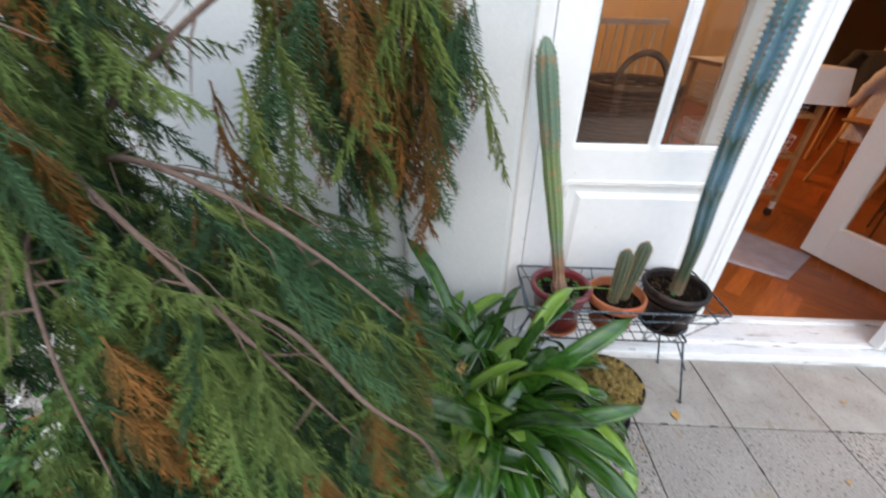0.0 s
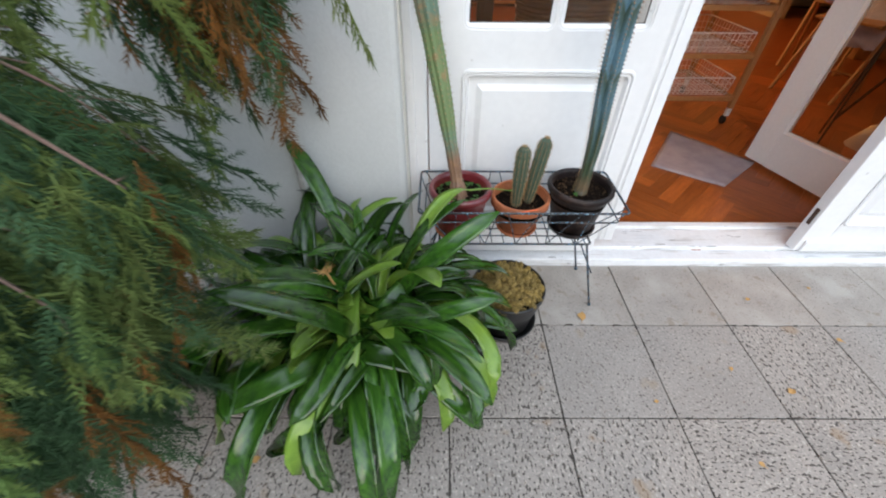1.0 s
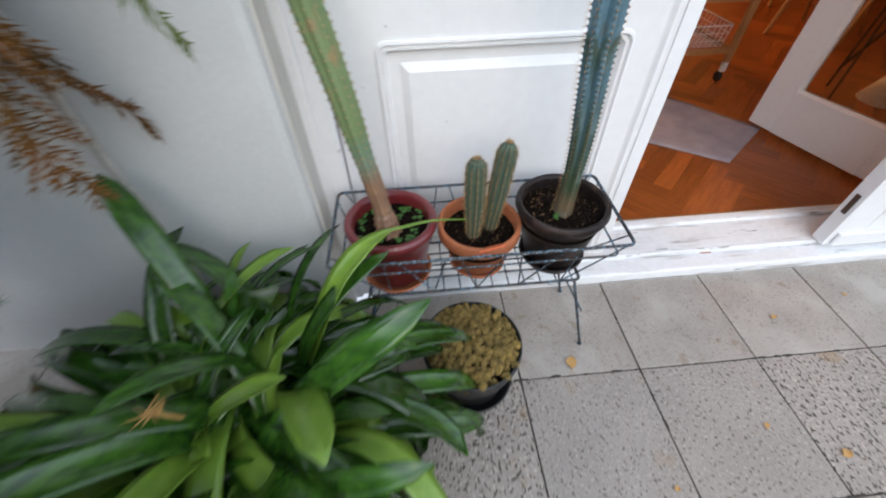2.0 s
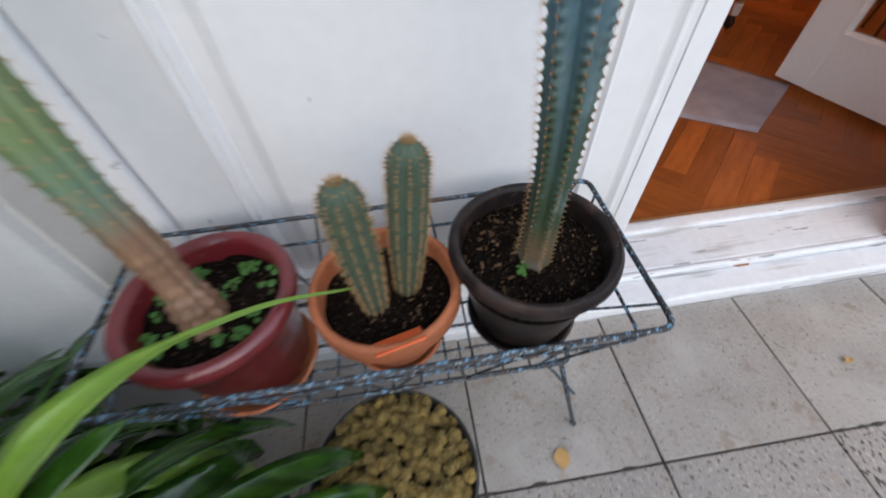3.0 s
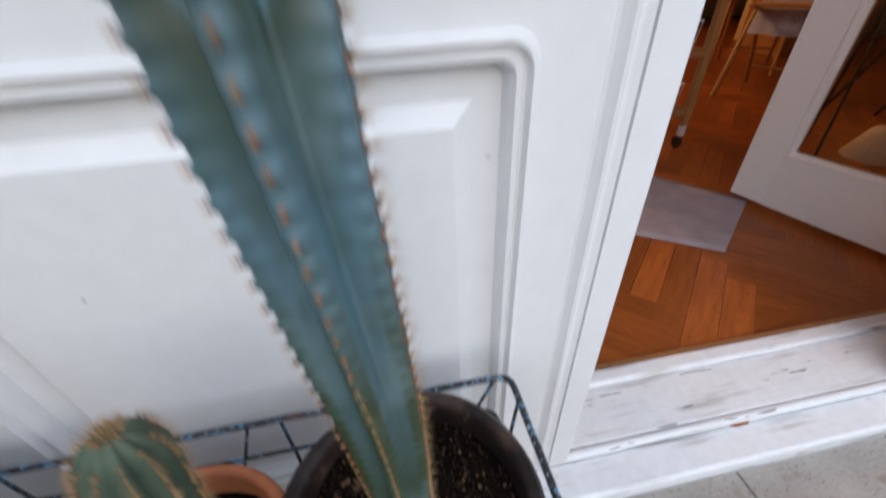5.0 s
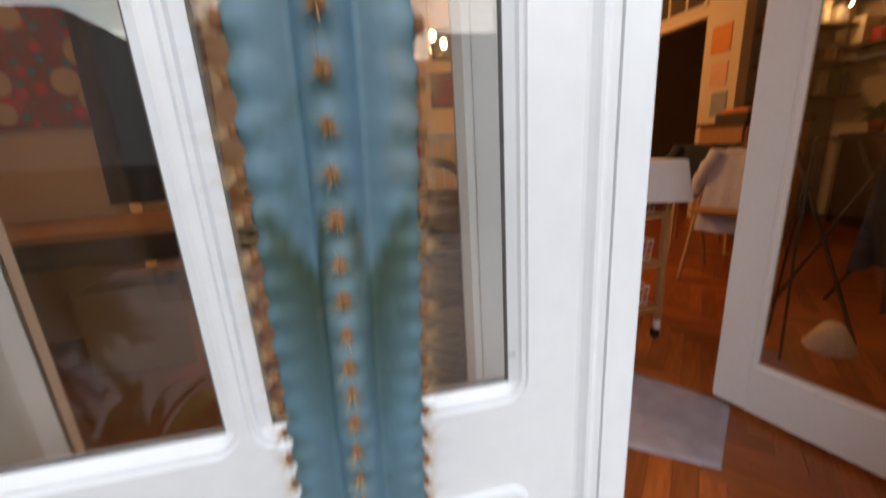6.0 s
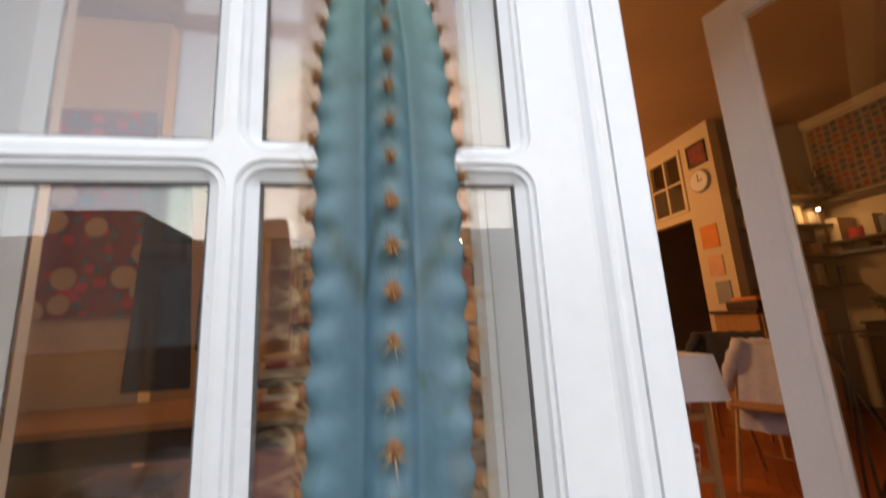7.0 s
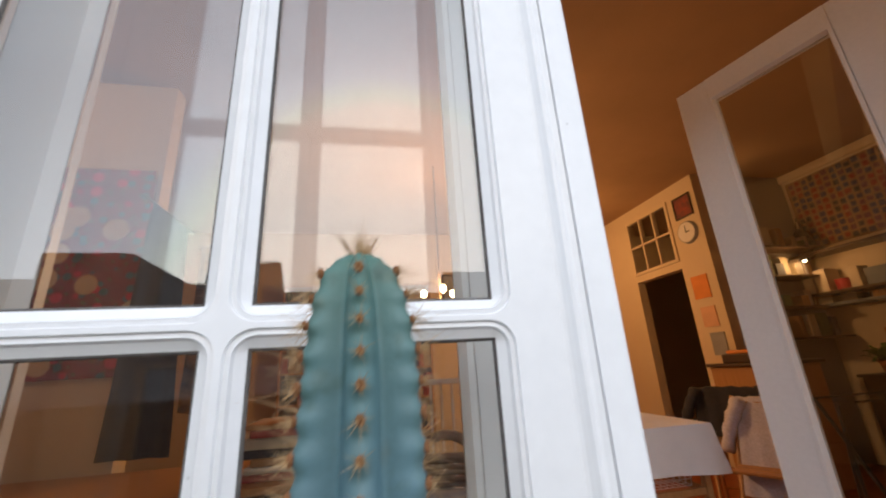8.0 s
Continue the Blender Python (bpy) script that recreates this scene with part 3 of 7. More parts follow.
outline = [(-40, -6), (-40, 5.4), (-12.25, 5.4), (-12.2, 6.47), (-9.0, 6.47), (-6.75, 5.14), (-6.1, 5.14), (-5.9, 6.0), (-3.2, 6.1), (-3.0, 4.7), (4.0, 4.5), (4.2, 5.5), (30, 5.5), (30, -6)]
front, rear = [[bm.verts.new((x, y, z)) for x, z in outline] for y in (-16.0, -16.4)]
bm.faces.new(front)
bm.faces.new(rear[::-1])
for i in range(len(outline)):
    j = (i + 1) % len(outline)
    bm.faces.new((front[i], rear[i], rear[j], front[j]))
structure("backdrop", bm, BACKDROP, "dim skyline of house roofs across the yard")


# ---- wire plant stand ----
stand = thing("plant_stand", (0.49, 0.94, 0.0), "low black wire plant stand with chipped blue-white paint", "plant stand")
RAIL_Z, SHELF_Z = 0.403, 0.264
X0, X1, Y0, Y1 = 0.206, 0.773, 0.818, 1.036
SX0, SX1, SY0, SY1 = 0.262, 0.713, 0.855, 1.000
part("top_rail", tube(bmesh.new(), rounded_bar([(X0, Y0, RAIL_Z), (X1, Y0, RAIL_Z), (X1, Y1, RAIL_Z), (X0, Y1, RAIL_Z)], 0.014), 0.0032, 8, False), IRON, stand, smooth=True)
MID_Z = 0.366
mx, my = 0.016, 0.009
part("middle_rail", tube(bmesh.new(), rounded_bar([(X0 + mx, Y0 + my, MID_Z), (X1 - mx, Y0 + my, MID_Z), (X1 - mx, Y1 - my, MID_Z), (X0 + mx, Y1 - my, MID_Z)], 0.014), 0.0022, 6, False), IRON, stand, smooth=True)
part("shelf_rail", tube(bmesh.new(), rounded_bar([(SX0, SY0, SHELF_Z), (SX1, SY0, SHELF_Z), (SX1, SY1, SHELF_Z), (SX0, SY1, SHELF_Z)], 0.012), 0.0034, 8, False), IRON, stand, smooth=True)
for i in range(13):
    x = SX0 + (SX1 - SX0) * (i + 0.5) / 13
    part("shelf_wire", tube(bmesh.new(), [(x, SY0, SHELF_Z + 0.003), (x, SY1, SHELF_Z + 0.003)], 0.0017, 6), IRON, stand)
for y in (0.895, 0.93, 0.965):
    part("shelf_wire", tube(bmesh.new(), [(SX0, y, SHELF_Z - 0.001), (SX1, y, SHELF_Z - 0.001)], 0.0022, 6), IRON, stand)


def zigzag(a, b, c, d, n):
    """Wires that run up and down between the shelf's rail (a to b) and the top rail (c to d)."""
    a, b, c, d = (Vector(p) for p in (a, b, c, d))
    for i in range(n):
        foot = a.lerp(b, (i + 0.5) / n)
        for s in (0.12, 0.88):
            head = c.lerp(d, (i + s) / n)
            part("side_wire", tube(bmesh.new(), [foot, head], 0.0017, 6), IRON, stand)


zigzag((SX0, SY0, SHELF_Z), (SX1, SY0, SHELF_Z), (X0, Y0, RAIL_Z), (X1, Y0, RAIL_Z), 5)
zigzag((SX0, SY1, SHELF_Z), (SX1, SY1, SHELF_Z), (X0, Y1, RAIL_Z), (X1, Y1, RAIL_Z), 5)
zigzag((SX1, SY0, SHELF_Z), (SX1, SY1, SHELF_Z), (X1, Y0, RAIL_Z), (X1, Y1, RAIL_Z), 1)
zigzag((SX0, SY0, SHELF_Z), (SX0, SY1, SHELF_Z), (X0, Y0, RAIL_Z), (X0, Y1, RAIL_Z), 1)
for sx, fx in ((SX1, 0.771), (SX0, 0.205)):
    for sy, fy in ((SY0, 0.843), (SY1, 1.016)):
        leg = part("leg", tube(bmesh.new(), [(sx - 0.012 * (1 if sx > 0.5 else -1), sy, SHELF_Z), (fx, fy, 0.006)], 0.0034, 8), IRON, stand, smooth=True)
        part("leg_brace", tube(bmesh.new(), [(sx - 0.03 * (1 if sx > 0.5 else -1), sy, SHELF_Z), ((sx + fx) / 2, (sy + fy) / 2, 0.15)], 0.0024, 6), IRON, stand)
        bm = bmesh.new()
        ball(bm, (fx, fy, 0.006), 0.0062, 0.95)
        part("foot", bm, IRON, leg, smooth=True)


# ---- pots ----
def pot_on(owner, centre, z0, z1, r_top, r_base, mat, rim=0.018, wall=0.010, saucer=None, round_rim=False, label="", saucer_mat=None):
    """A hollow pot with a thick rim, on its saucer."""
    h = z1 - z0
    if round_rim:
        prof = [(r_base * 0.9, z0), (r_base, z0 + 0.004), (r_base + (r_top - wall - r_base) * 0.75, z0 + h * 0.62), (r_top - 0.012, z1 - rim - 0.010), (r_top - 0.004, z1 - rim - 0.002), (r_top, z1 - rim * 0.6), (r_top - 0.001, z1 - rim * 0.25), (r_top - 0.005, z1 - 0.001), (r_top - wall * 0.6, z1), (r_top - wall * 1.2, z1 - 0.002), (r_top - wall * 1.5, z1 - 0.010), (r_top - wall * 1.7, z1 - 0.05), (r_base - wall, z0 + 0.012)]
    else:
        prof = [(r_base * 0.93, z0), (r_base, z0 + 0.003), (r_top - 0.010, z1 - rim), (r_top - 0.003, z1 - rim + 0.001), (r_top, z1 - rim + 0.004), (r_top, z1 - 0.004), (r_top - 0.002, z1 - 0.001), (r_top - 0.005, z1), (r_top - wall, z1 - 0.001), (r_top - wall - 0.001, z1 - 0.006), (r_top - wall - 0.005, z1 - 0.05), (r_base - wall, z0 + 0.012)]
    pot = part("pot", lathe(bmesh.new(), prof, 48, centre, 0.006), mat, owner, label, smooth=True)
    if saucer:
        r, a, b = saucer
        part("saucer", lathe(bmesh.new(), [(r * 0.86, a), (r * 0.9, a + 0.001), (r, b - 0.003), (r, b), (r - 0.004, b), (r * 0.87, a + 0.005), (0.002, a + 0.005)], 40, centre), saucer_mat or mat, owner, smooth=True)
    return pot


def soil_on(owner, centre, z, r, seed, chips=90, crumbs=420):
    """Uneven soil with crumbs and bark chips lying in it."""
    rnd = random.Random(seed)
    bm = bmesh.new()
    rows, seg = 12, 40
    rings = [[bm.verts.new((centre[0] + r * i / rows * math.cos(2 * math.pi * j / seg), centre[1] + r * i / rows * math.sin(2 * math.pi * j / seg), 0)) for j in range(seg)] for i in range(1, rows + 1)]
    mid = bm.verts.new((*centre, 0))
    for j in range(seg):
        bm.faces.new((mid, rings[0][j], rings[0][(j + 1) % seg]))
        for a, b in zip(rings, rings[1:]):
            bm.faces.new((a[j], b[j], b[(j + 1) % seg], a[(j + 1) % seg]))
    low = [bm.verts.new((v.co.x, v.co.y, -0.02)) for v in rings[-1]]
    for j in range(seg):
        bm.faces.new((rings[-1][j], low[j], low[(j + 1) % seg], rings[-1][(j + 1) % seg]))
    for v in bm.verts:
        if v.co.z > -0.01:
            d = (Vector(v.co.xy) - Vector(centre)).length
            v.co.z = z + 0.004 * (1 - d / r) + 0.005 * noise.noise((v.co.x * 50, v.co.y * 50, seed)) + 0.003 * noise.noise((v.co.x * 140, v.co.y * 140, seed))
        else:
            v.co.z = z - 0.02
    soil = part("soil", bm, SOIL, owner, smooth=True)
    for name, mat, count, small, big in (("soil_crumb_layer", CRUMB, crumbs, 0.0007, 0.0022), ("bark_litter", CHIP, chips, 0.0005, 0.0021)):
        bm = bmesh.new()
        for _ in range(count):
            a, d = rnd.random() * 6.283, r * 0.95 * math.sqrt(rnd.random())
            s = rnd.uniform(small, big)
            m = pose(centre[0] + d * math.cos(a), centre[1] + d * math.sin(a), z + 0.003 + 0.004 * (1 - d / r), rnd.uniform(0, 360), rnd.uniform(0, 360), rnd.uniform(0, 360)) @ Matrix.Diagonal((1.0, rnd.uniform(0.5, 1), rnd.uniform(0.25, 0.6), 1))
            bmesh.ops.create_icosphere(bm, subdivisions=1, radius=s, matrix=m)
        part(name, bm, mat, soil, kind="stuff")
    return soil


def bark_on(soil, centre, z, seed, count, spread, side):
    """Larger torn pieces of bark, most of them on one side of the pot."""
    rnd = random.Random(seed)
    for _ in range(count):
        bm = bmesh.new()
        ln, wd = rnd.uniform(0.0016, 0.0042), rnd.uniform(0.0007, 0.0017)
        box(bm, -ln, ln, -wd, wd, -0.0010, 0.0010)
        for v in bm.verts:
            v.co += Vector((rnd.gauss(0, 0.0010), rnd.gauss(0, 0.0005), rnd.gauss(0, 0.0004)))
        a, d = radians(side + rnd.gauss(0, 50)), spread * rnd.uniform(0.55, 1.0)
        bmesh.ops.transform(bm, matrix=pose(centre[0] + d * math.cos(a), centre[1] + d * math.sin(a), z + 0.0045, rnd.uniform(-25, 25), rnd.uniform(-20, 20), rnd.uniform(0, 180)), verts=bm.verts)
        part("bark_piece", bm, CHIP, soil)


def weed_on(owner, places, seed, size=1.0):
    rnd = random.Random(seed)
    for x, y, z in places:
        bm = bmesh.new()
        for i in range(3):
            a = radians(120 * i + rnd.uniform(0, 60))
            r = rnd.uniform(0.0026, 0.0042) * size
            c = Vector((x + math.cos(a) * r, y + math.sin(a) * r, z + rnd.uniform(0.004, 0.008)))
            vs = [bm.verts.new(c + Vector((math.cos(b) * r * 0.85, math.sin(b) * r * 0.85, 0.0012 * math.cos(2 * b)))) for b in np.linspace(0, 6.283, 9)[:-1]]
            bm.faces.new(vs)
        tube(bm, [(x, y, z - 0.004), (x, y, z + 0.005)], 0.0006, 4)
        part("weed_sprig", bm, WEED, owner)


# ---- cacti ----
def frame_along(path):
    """Position, direction and two sides at each point of a path."""
    out, side = [], Vector((0, -1, 0))
    for i, p in enumerate(path):
        d = (path[min(i + 1, len(path) - 1)] - path[max(i - 1, 0)]).normalized()
        side = (side - d * side.dot(d)).normalized()
        out.append((p, d, side, d.cross(side)))
    return out


def cactus_stem(owner, path, radii, ribs, rib_depth, mat, turn=0.0, bumps=0.02, areole_gap=0.02, areole_r=0.0022, spines=6, spine_len=0.012, seed=1, spine_mat=None, tint=None, sharp=1.0, seg_per=10, areole_mat=None, start=0.0, lean_down=0.0, tip_tuft=0, wall_side=0.0, young=None):
    """A ribbed stem with areoles and spines along its ribs. radii: a function of the height share, 0 to 1."""
    rnd = random.Random(seed)
    fr = frame_along(path)
    n, seg = len(fr), ribs * seg_per
    length = [0.0]
    for a, b in zip(path, path[1:]):
        length.append(length[-1] + (b - a).length)
    total = length[-1]

    depth_at = rib_depth if callable(rib_depth) else (lambda u: rib_depth)
    gap_at = areole_gap if callable(areole_gap) else (lambda u: areole_gap)
    long_at = spine_len if callable(spine_len) else (lambda u: spine_len)
    wool_at = areole_r if callable(areole_r) else (lambda u: areole_r)
    marks = [0.0]
    while marks[-1] < total:
        marks.append(marks[-1] + gap_at(marks[-1] / total))
    phase = np.interp(length, marks, range(len(marks)))

    def radius(i, ang):
        share = length[i] / total
        w = 0.5 + 0.5 * math.cos(ribs * (ang - turn))
        w = w ** sharp
        wave = 0.5 + 0.5 * math.cos(2 * math.pi * phase[i])
        return radii(share) * (1 - depth_at(share) * (1 - w)) * (1 + bumps * wave * w ** 2), w

    bm = bmesh.new()
    rings, tints = [], []
    for i, (p, d, s, u) in enumerate(fr):
        ring = []
        for j in range(seg):
            ang = 2 * math.pi * j / seg
            r, w = radius(i, ang)
            ring.append(bm.verts.new(p + (s * math.cos(ang) + u * math.sin(ang)) * r))
            tints.append(tint(length[i] / total, w) if tint else 0.0)
        rings.append(ring)
    for a, b in zip(rings, rings[1:]):
        for j in range(seg):
            bm.faces.new((a[j], a[(j + 1) % seg], b[(j + 1) % seg], b[j]))
    bm.faces.new(rings[-1])
    stem = part("stem", bm, mat, owner, smooth=True)
    if tint:
        at = stem.data.attributes.new("bloom", "FLOAT", "POINT")
        for k, v in enumerate(tints):
            at.data[k].value = v
        at = stem.data.attributes.new("young", "FLOAT", "POINT")
        for k in range(len(tints)):
            at.data[k].value = young(length[k // seg] / total) if young else 0.0
    wool, thorns = bmesh.new(), bmesh.new()
    for rib in range(ribs):
        ang = turn + 2 * math.pi * rib / ribs
        for at_len in marks:
            if at_len / total < start or at_len > total:
                continue
            i = min(range(n), key=lambda q: abs(length[q] - at_len))
            p, d, s, u = fr[i]
            r, _ = radius(i, ang)
            if r < 0.0015:
                continue
            out = s * math.cos(ang) + u * math.sin(ang)
            if i > n - 6:
                out = (out + d * (i - n + 6) * 0.25).normalized()
            c0 = p + (s * math.cos(ang) + u * math.sin(ang)) * (r + 0.0002)
            size = wool_at(at_len / total)
            m = Matrix.Translation(c0) @ out.to_track_quat("Z", "Y").to_matrix().to_4x4() @ Matrix.Diagonal((1, 1.25, 0.7, 1))
            bmesh.ops.create_icosphere(wool, subdivisions=1, radius=size * rnd.uniform(0.8, 1.15), matrix=m)
            for k in range(spines):
                a = 2 * math.pi * k / spines + rnd.uniform(-0.4, 0.4)
                across = d * math.cos(a) + out.cross(d) * math.sin(a)
                way = (out * rnd.uniform(0.6, 1.2) + across * rnd.uniform(0.35, 0.95) - d * lean_down).normalized()
                ln = long_at(at_len / total) * rnd.uniform(0.5, 1.25) * (1.0 + wall_side * max(-0.42, out.y))
                thorn(thorns, c0, way, ln, size * 0.075 + 0.00006)
    for k in range(tip_tuft):
        a = rnd.uniform(0, 6.283)
        p, d, s, u = fr[-1]
        way = (d + (s * math.cos(a) + u * math.sin(a)) * rnd.uniform(0.1, 0.9)).normalized()
        thorn(thorns, p + (s * math.cos(a) + u * math.sin(a)) * rnd.uniform(0, 0.005) - d * 0.001, way, long_at(1.0) * rnd.uniform(0.6, 1.4), 0.00035)
    part("areole_felt", wool, areole_mat or AREOLE, stem, kind="stuff")
    part("spine_cover", thorns, spine_mat or SPINE, stem, kind="stuff")
    return stem


def thorn(bm, base, way, length, r):
    side = way.orthogonal().normalized()
    up = way.cross(side)
    ring = [bm.verts.new(base + (side * math.cos(a) + up * math.sin(a)) * r) for a in (0, 2.094, 4.189)]
    tip = bm.verts.new(base + way * length)
    for i in range(3):
        bm.faces.new((ring[i], ring[(i + 1) % 3], tip))


def bloom_material(name, blue, green, low, rough=0.5, fresh=None):
    """Waxy blue skin that gives way to green by the stem's own growth pattern."""
    m = material(name, blue, rough, second=tuple(c * 0.85 for c in blue), scale=45, detail_scale=260, amount=0.6, bump=0.08, grain=0.07)
    n, k, b = nodes_of(m)
    old = b.inputs["Base Color"].links[0].from_socket
    at, ramp, mix = n.new("ShaderNodeAttribute"), n.new("ShaderNodeValToRGB"), n.new("ShaderNodeMix")
    at.attribute_name = "bloom"
    mix.data_type = "RGBA"
    ramp.color_ramp.elements[0].color, ramp.color_ramp.elements[1].color = (*green, 1), (*low, 1)
    ramp.color_ramp.elements[0].position, ramp.color_ramp.elements[1].position = 1 / 3, 2 / 3
    third = n.new("ShaderNodeMath")
    third.operation = "DIVIDE"
    third.inputs[1].default_value = 3.0
    k.new(at.outputs["Fac"], third.inputs[0])
    k.new(third.outputs["Value"], ramp.inputs["Fac"])
    cl = n.new("ShaderNodeClamp")
    k.new(at.outputs["Fac"], cl.inputs["Value"])
    k.new(cl.outputs["Result"], mix.inputs["Factor"])
    k.new(old, mix.inputs["A"])
    k.new(ramp.outputs["Color"], mix.inputs["B"])
    k.new(mix.outputs["Result"], b.inputs["Base Color"])
    if fresh:
        young, blend = n.new("ShaderNodeAttribute"), n.new("ShaderNodeMix")
        young.attribute_name = "young"
        blend.data_type = "RGBA"
        blend.inputs["B"].default_value = (*fresh, 1)
        k.new(young.outputs["Fac"], blend.inputs["Factor"])
        k.new(mix.outputs["Result"], blend.inputs["A"])
        k.new(blend.outputs["Result"], b.inputs["Base Color"])
    return m


BLUE_SKIN = bloom_material("blue_cactus_skin", (0.108, 0.193, 0.244), (0.036, 0.056, 0.026), (0.13, 0.092, 0.050), fresh=(0.082, 0.175, 0.125))
speckle(BLUE_SKIN, (0.13, 0.105, 0.05), 34, 0.60, 0.72, 0.4)
speckle(BLUE_SKIN, (0.19, 0.27, 0.28), 38, 0.54, 0.72, 0.5, (1.0, 1.0, 0.4))
speckle(BLUE_SKIN, (0.055, 0.105, 0.085), 70, 0.57, 0.68, 0.5)
GREEN_SKIN = bloom_material("green_cactus_skin", (0.155, 0.215, 0.085), (0.13, 0.20, 0.14), (0.205, 0.118, 0.070))
speckle(GREEN_SKIN, (0.30, 0.175, 0.08), 26, 0.56, 0.68, 0.6)
speckle(GREEN_SKIN, (0.10, 0.16, 0.085), 48, 0.58, 0.68, 0.5)
SMALL_SKIN = material("small_cactus_skin", (0.052, 0.086, 0.058), 0.65, second=(0.088, 0.108, 0.062), scale=40, bump=0.1)

# tall blue cactus in the dark pot
BLACK_C = (0.6675, 0.934)
tall = thing("potted_cactus", (*BLACK_C, SHELF_Z + 0.006), "tall blue-green column cactus in a dark glazed pot", "cactus")
pot_on(tall, BLACK_C, 0.284, 0.4255, 0.0946, 0.062, DARK_GLAZE, rim=0.020, wall=0.0095, saucer=(0.072, SHELF_Z + 0.006, 0.287), round_rim=True)
bark_on(soil_on(tall, BLACK_C, 0.398, 0.0815, 3, 210, 950), BLACK_C, 0.398, 61, 16, 0.070, 165)
weed_on(tall, [(0.646, 0.909, 0.402), (0.652, 0.915, 0.402), (0.647, 0.902, 0.401)], 4)


def tall_radius(s):
    pts = ((0.0, 0.0155), (0.015, 0.0165), (0.04, 0.0160), (0.08, 0.0153), (0.13, 0.0157), (0.25, 0.0192), (0.40, 0.0222), (0.50, 0.0230), (0.57, 0.0236), (0.64, 0.0250), (0.76, 0.0272), (0.84, 0.0272), (0.90, 0.0264), (0.945, 0.0247), (0.972, 0.0215), (0.988, 0.0170), (0.996, 0.0115), (1.0, 0.0055))
    return float(np.interp(s, [p[0] for p in pts], [p[1] for p in pts]))


def tall_tint(s, w):
    z = 0.400 + s * 0.819
    if s < 0.045:
        return 2.0
    if s < 0.09:
        return 2.0 - (s - 0.045) / 0.045
    # chevrons of green under each season's end, drawn down along the furrows
    best = min(1.0, max(0.0, (0.70 - z) / (0.20 if w < 0.6 else 0.10)))
    for at in (1.006, 0.884, 0.748):
        edge = at - 0.026 * (1.0 - w)
        if z < edge:
            best = max(best, (1.0 if w < 0.9 else 0.6) * max(0.0, 1.0 - (edge - z) / 0.068) ** 0.7 * min(1.0, (edge - z) / 0.006))
    edge = 1.112 - 0.024 * (1.0 - w)
    if w < 0.85:
        best = max(best, 0.75 * max(0.0, 1.0 - abs(z - edge) / 0.009))
    best = max(best, 0.25 * (w > 0.9))
    return min(1.0, best)


tall_path = smooth_path([(0.6655, 0.922, 0.394), (0.6672, 0.923, 0.48), (0.6662, 0.923, 0.56), (0.6615, 0.924, 0.64), (0.6575, 0.926, 0.72), (0.656, 0.927, 0.88), (0.662, 0.928, 1.04), (0.6635, 0.929, 1.15), (0.662, 0.930, 1.216)], 80)
cactus_stem(tall, tall_path, tall_radius, 6, lambda s: float(np.interp(s, (0, 0.04, 0.12, 0.3), (0.06, 0.10, 0.20, 0.40))), BLUE_SKIN, bumps=0.085, areole_gap=lambda s: float(np.interp(s, (0, 0.15, 0.4, 0.55, 0.70, 0.77, 0.85, 1.0), (0.006, 0.008, 0.009, 0.0095, 0.0105, 0.0135, 0.0135, 0.0105))), areole_r=lambda s: float(np.interp(s, (0, 0.5, 0.75, 1.0), (0.0009, 0.0013, 0.0025, 0.0021))), spines=15, spine_len=lambda s: float(np.interp(s, (0, 0.05, 0.45, 0.6, 0.75, 1.0), (0.0070, 0.0046, 0.0062, 0.0125, 0.0160, 0.0165))), seed=11, wall_side=1.2, young=lambda s: float(np.interp(s, (0.84, 0.93, 1.0), (0.0, 0.40, 0.90))), tint=tall_tint, sharp=0.8, seg_per=12, tip_tuft=46)

# small twin cactus in the terracotta pot
TERRA_C = (0.4983, 0.9300)
twin = thing("potted_cactus", (*TERRA_C, SHELF_Z + 0.006), "two short spiny green cacti in a terracotta pot", "cactus")
pot_on(twin, TERRA_C, 0.281, 0.3905, 0.0858, 0.054, TERRACOTTA, rim=0.030, wall=0.009, saucer=(0.062, SHELF_Z + 0.006, 0.283))
bark_on(soil_on(twin, TERRA_C, 0.362, 0.0745, 7, 130, 600), TERRA_C, 0.362, 62, 9, 0.050, -40)
for p, top, seed in (((0.4845, 0.9155, 0.356), (0.484, 0.9135, 0.549), 21), ((0.5205, 0.934, 0.352), (0.545, 0.939, 0.561), 22)):
    p, top = Vector(p), Vector(top)
    path = [p.lerp(top, i / 46) for i in range(47)]
    cactus_stem(twin, path, lambda s: 0.0192 * (0.60 + 0.40 * min(1, s / 0.5)) * math.sqrt(max(0.02, 1 - (max(0, s - 0.86) / 0.145) ** 2)), 11, 0.22, SMALL_SKIN, bumps=0.03, areole_gap=0.0055, areole_r=0.0010, spines=13, spine_len=0.0058, seed=seed, sharp=0.9, seg_per=6, start=0.05, tip_tuft=90)
bm = boxed(-0.026, 0.026, -0.0013, 0.0013, 0.0, 0.034, bevel=0.001)
for v in bm.verts:
    v.co.y += 14.0 * v.co.x * v.co.x
bmesh.ops.transform(bm, matrix=pose(0.507, 0.866, 0.363, 50, 0, 14), verts=bm.verts)
part("plant_tag", bm, PLASTIC_ORANGE, twin, "bright orange plastic plant tag stuck in the soil")

# leaning green cactus in the red pot
RED_C = (0.3215, 0.9190)
lean = thing("potted_cactus", (*RED_C, SHELF_Z + 0.006), "tall leaning green column cactus in a red glazed pot", "cactus")
pot_on(lean, RED_C, 0.283, 0.427, 0.091, 0.062, RED_GLAZE, rim=0.020, wall=0.012, saucer=(0.074, SHELF_Z + 0.006, 0.285), round_rim=True, saucer_mat=TERRACOTTA)
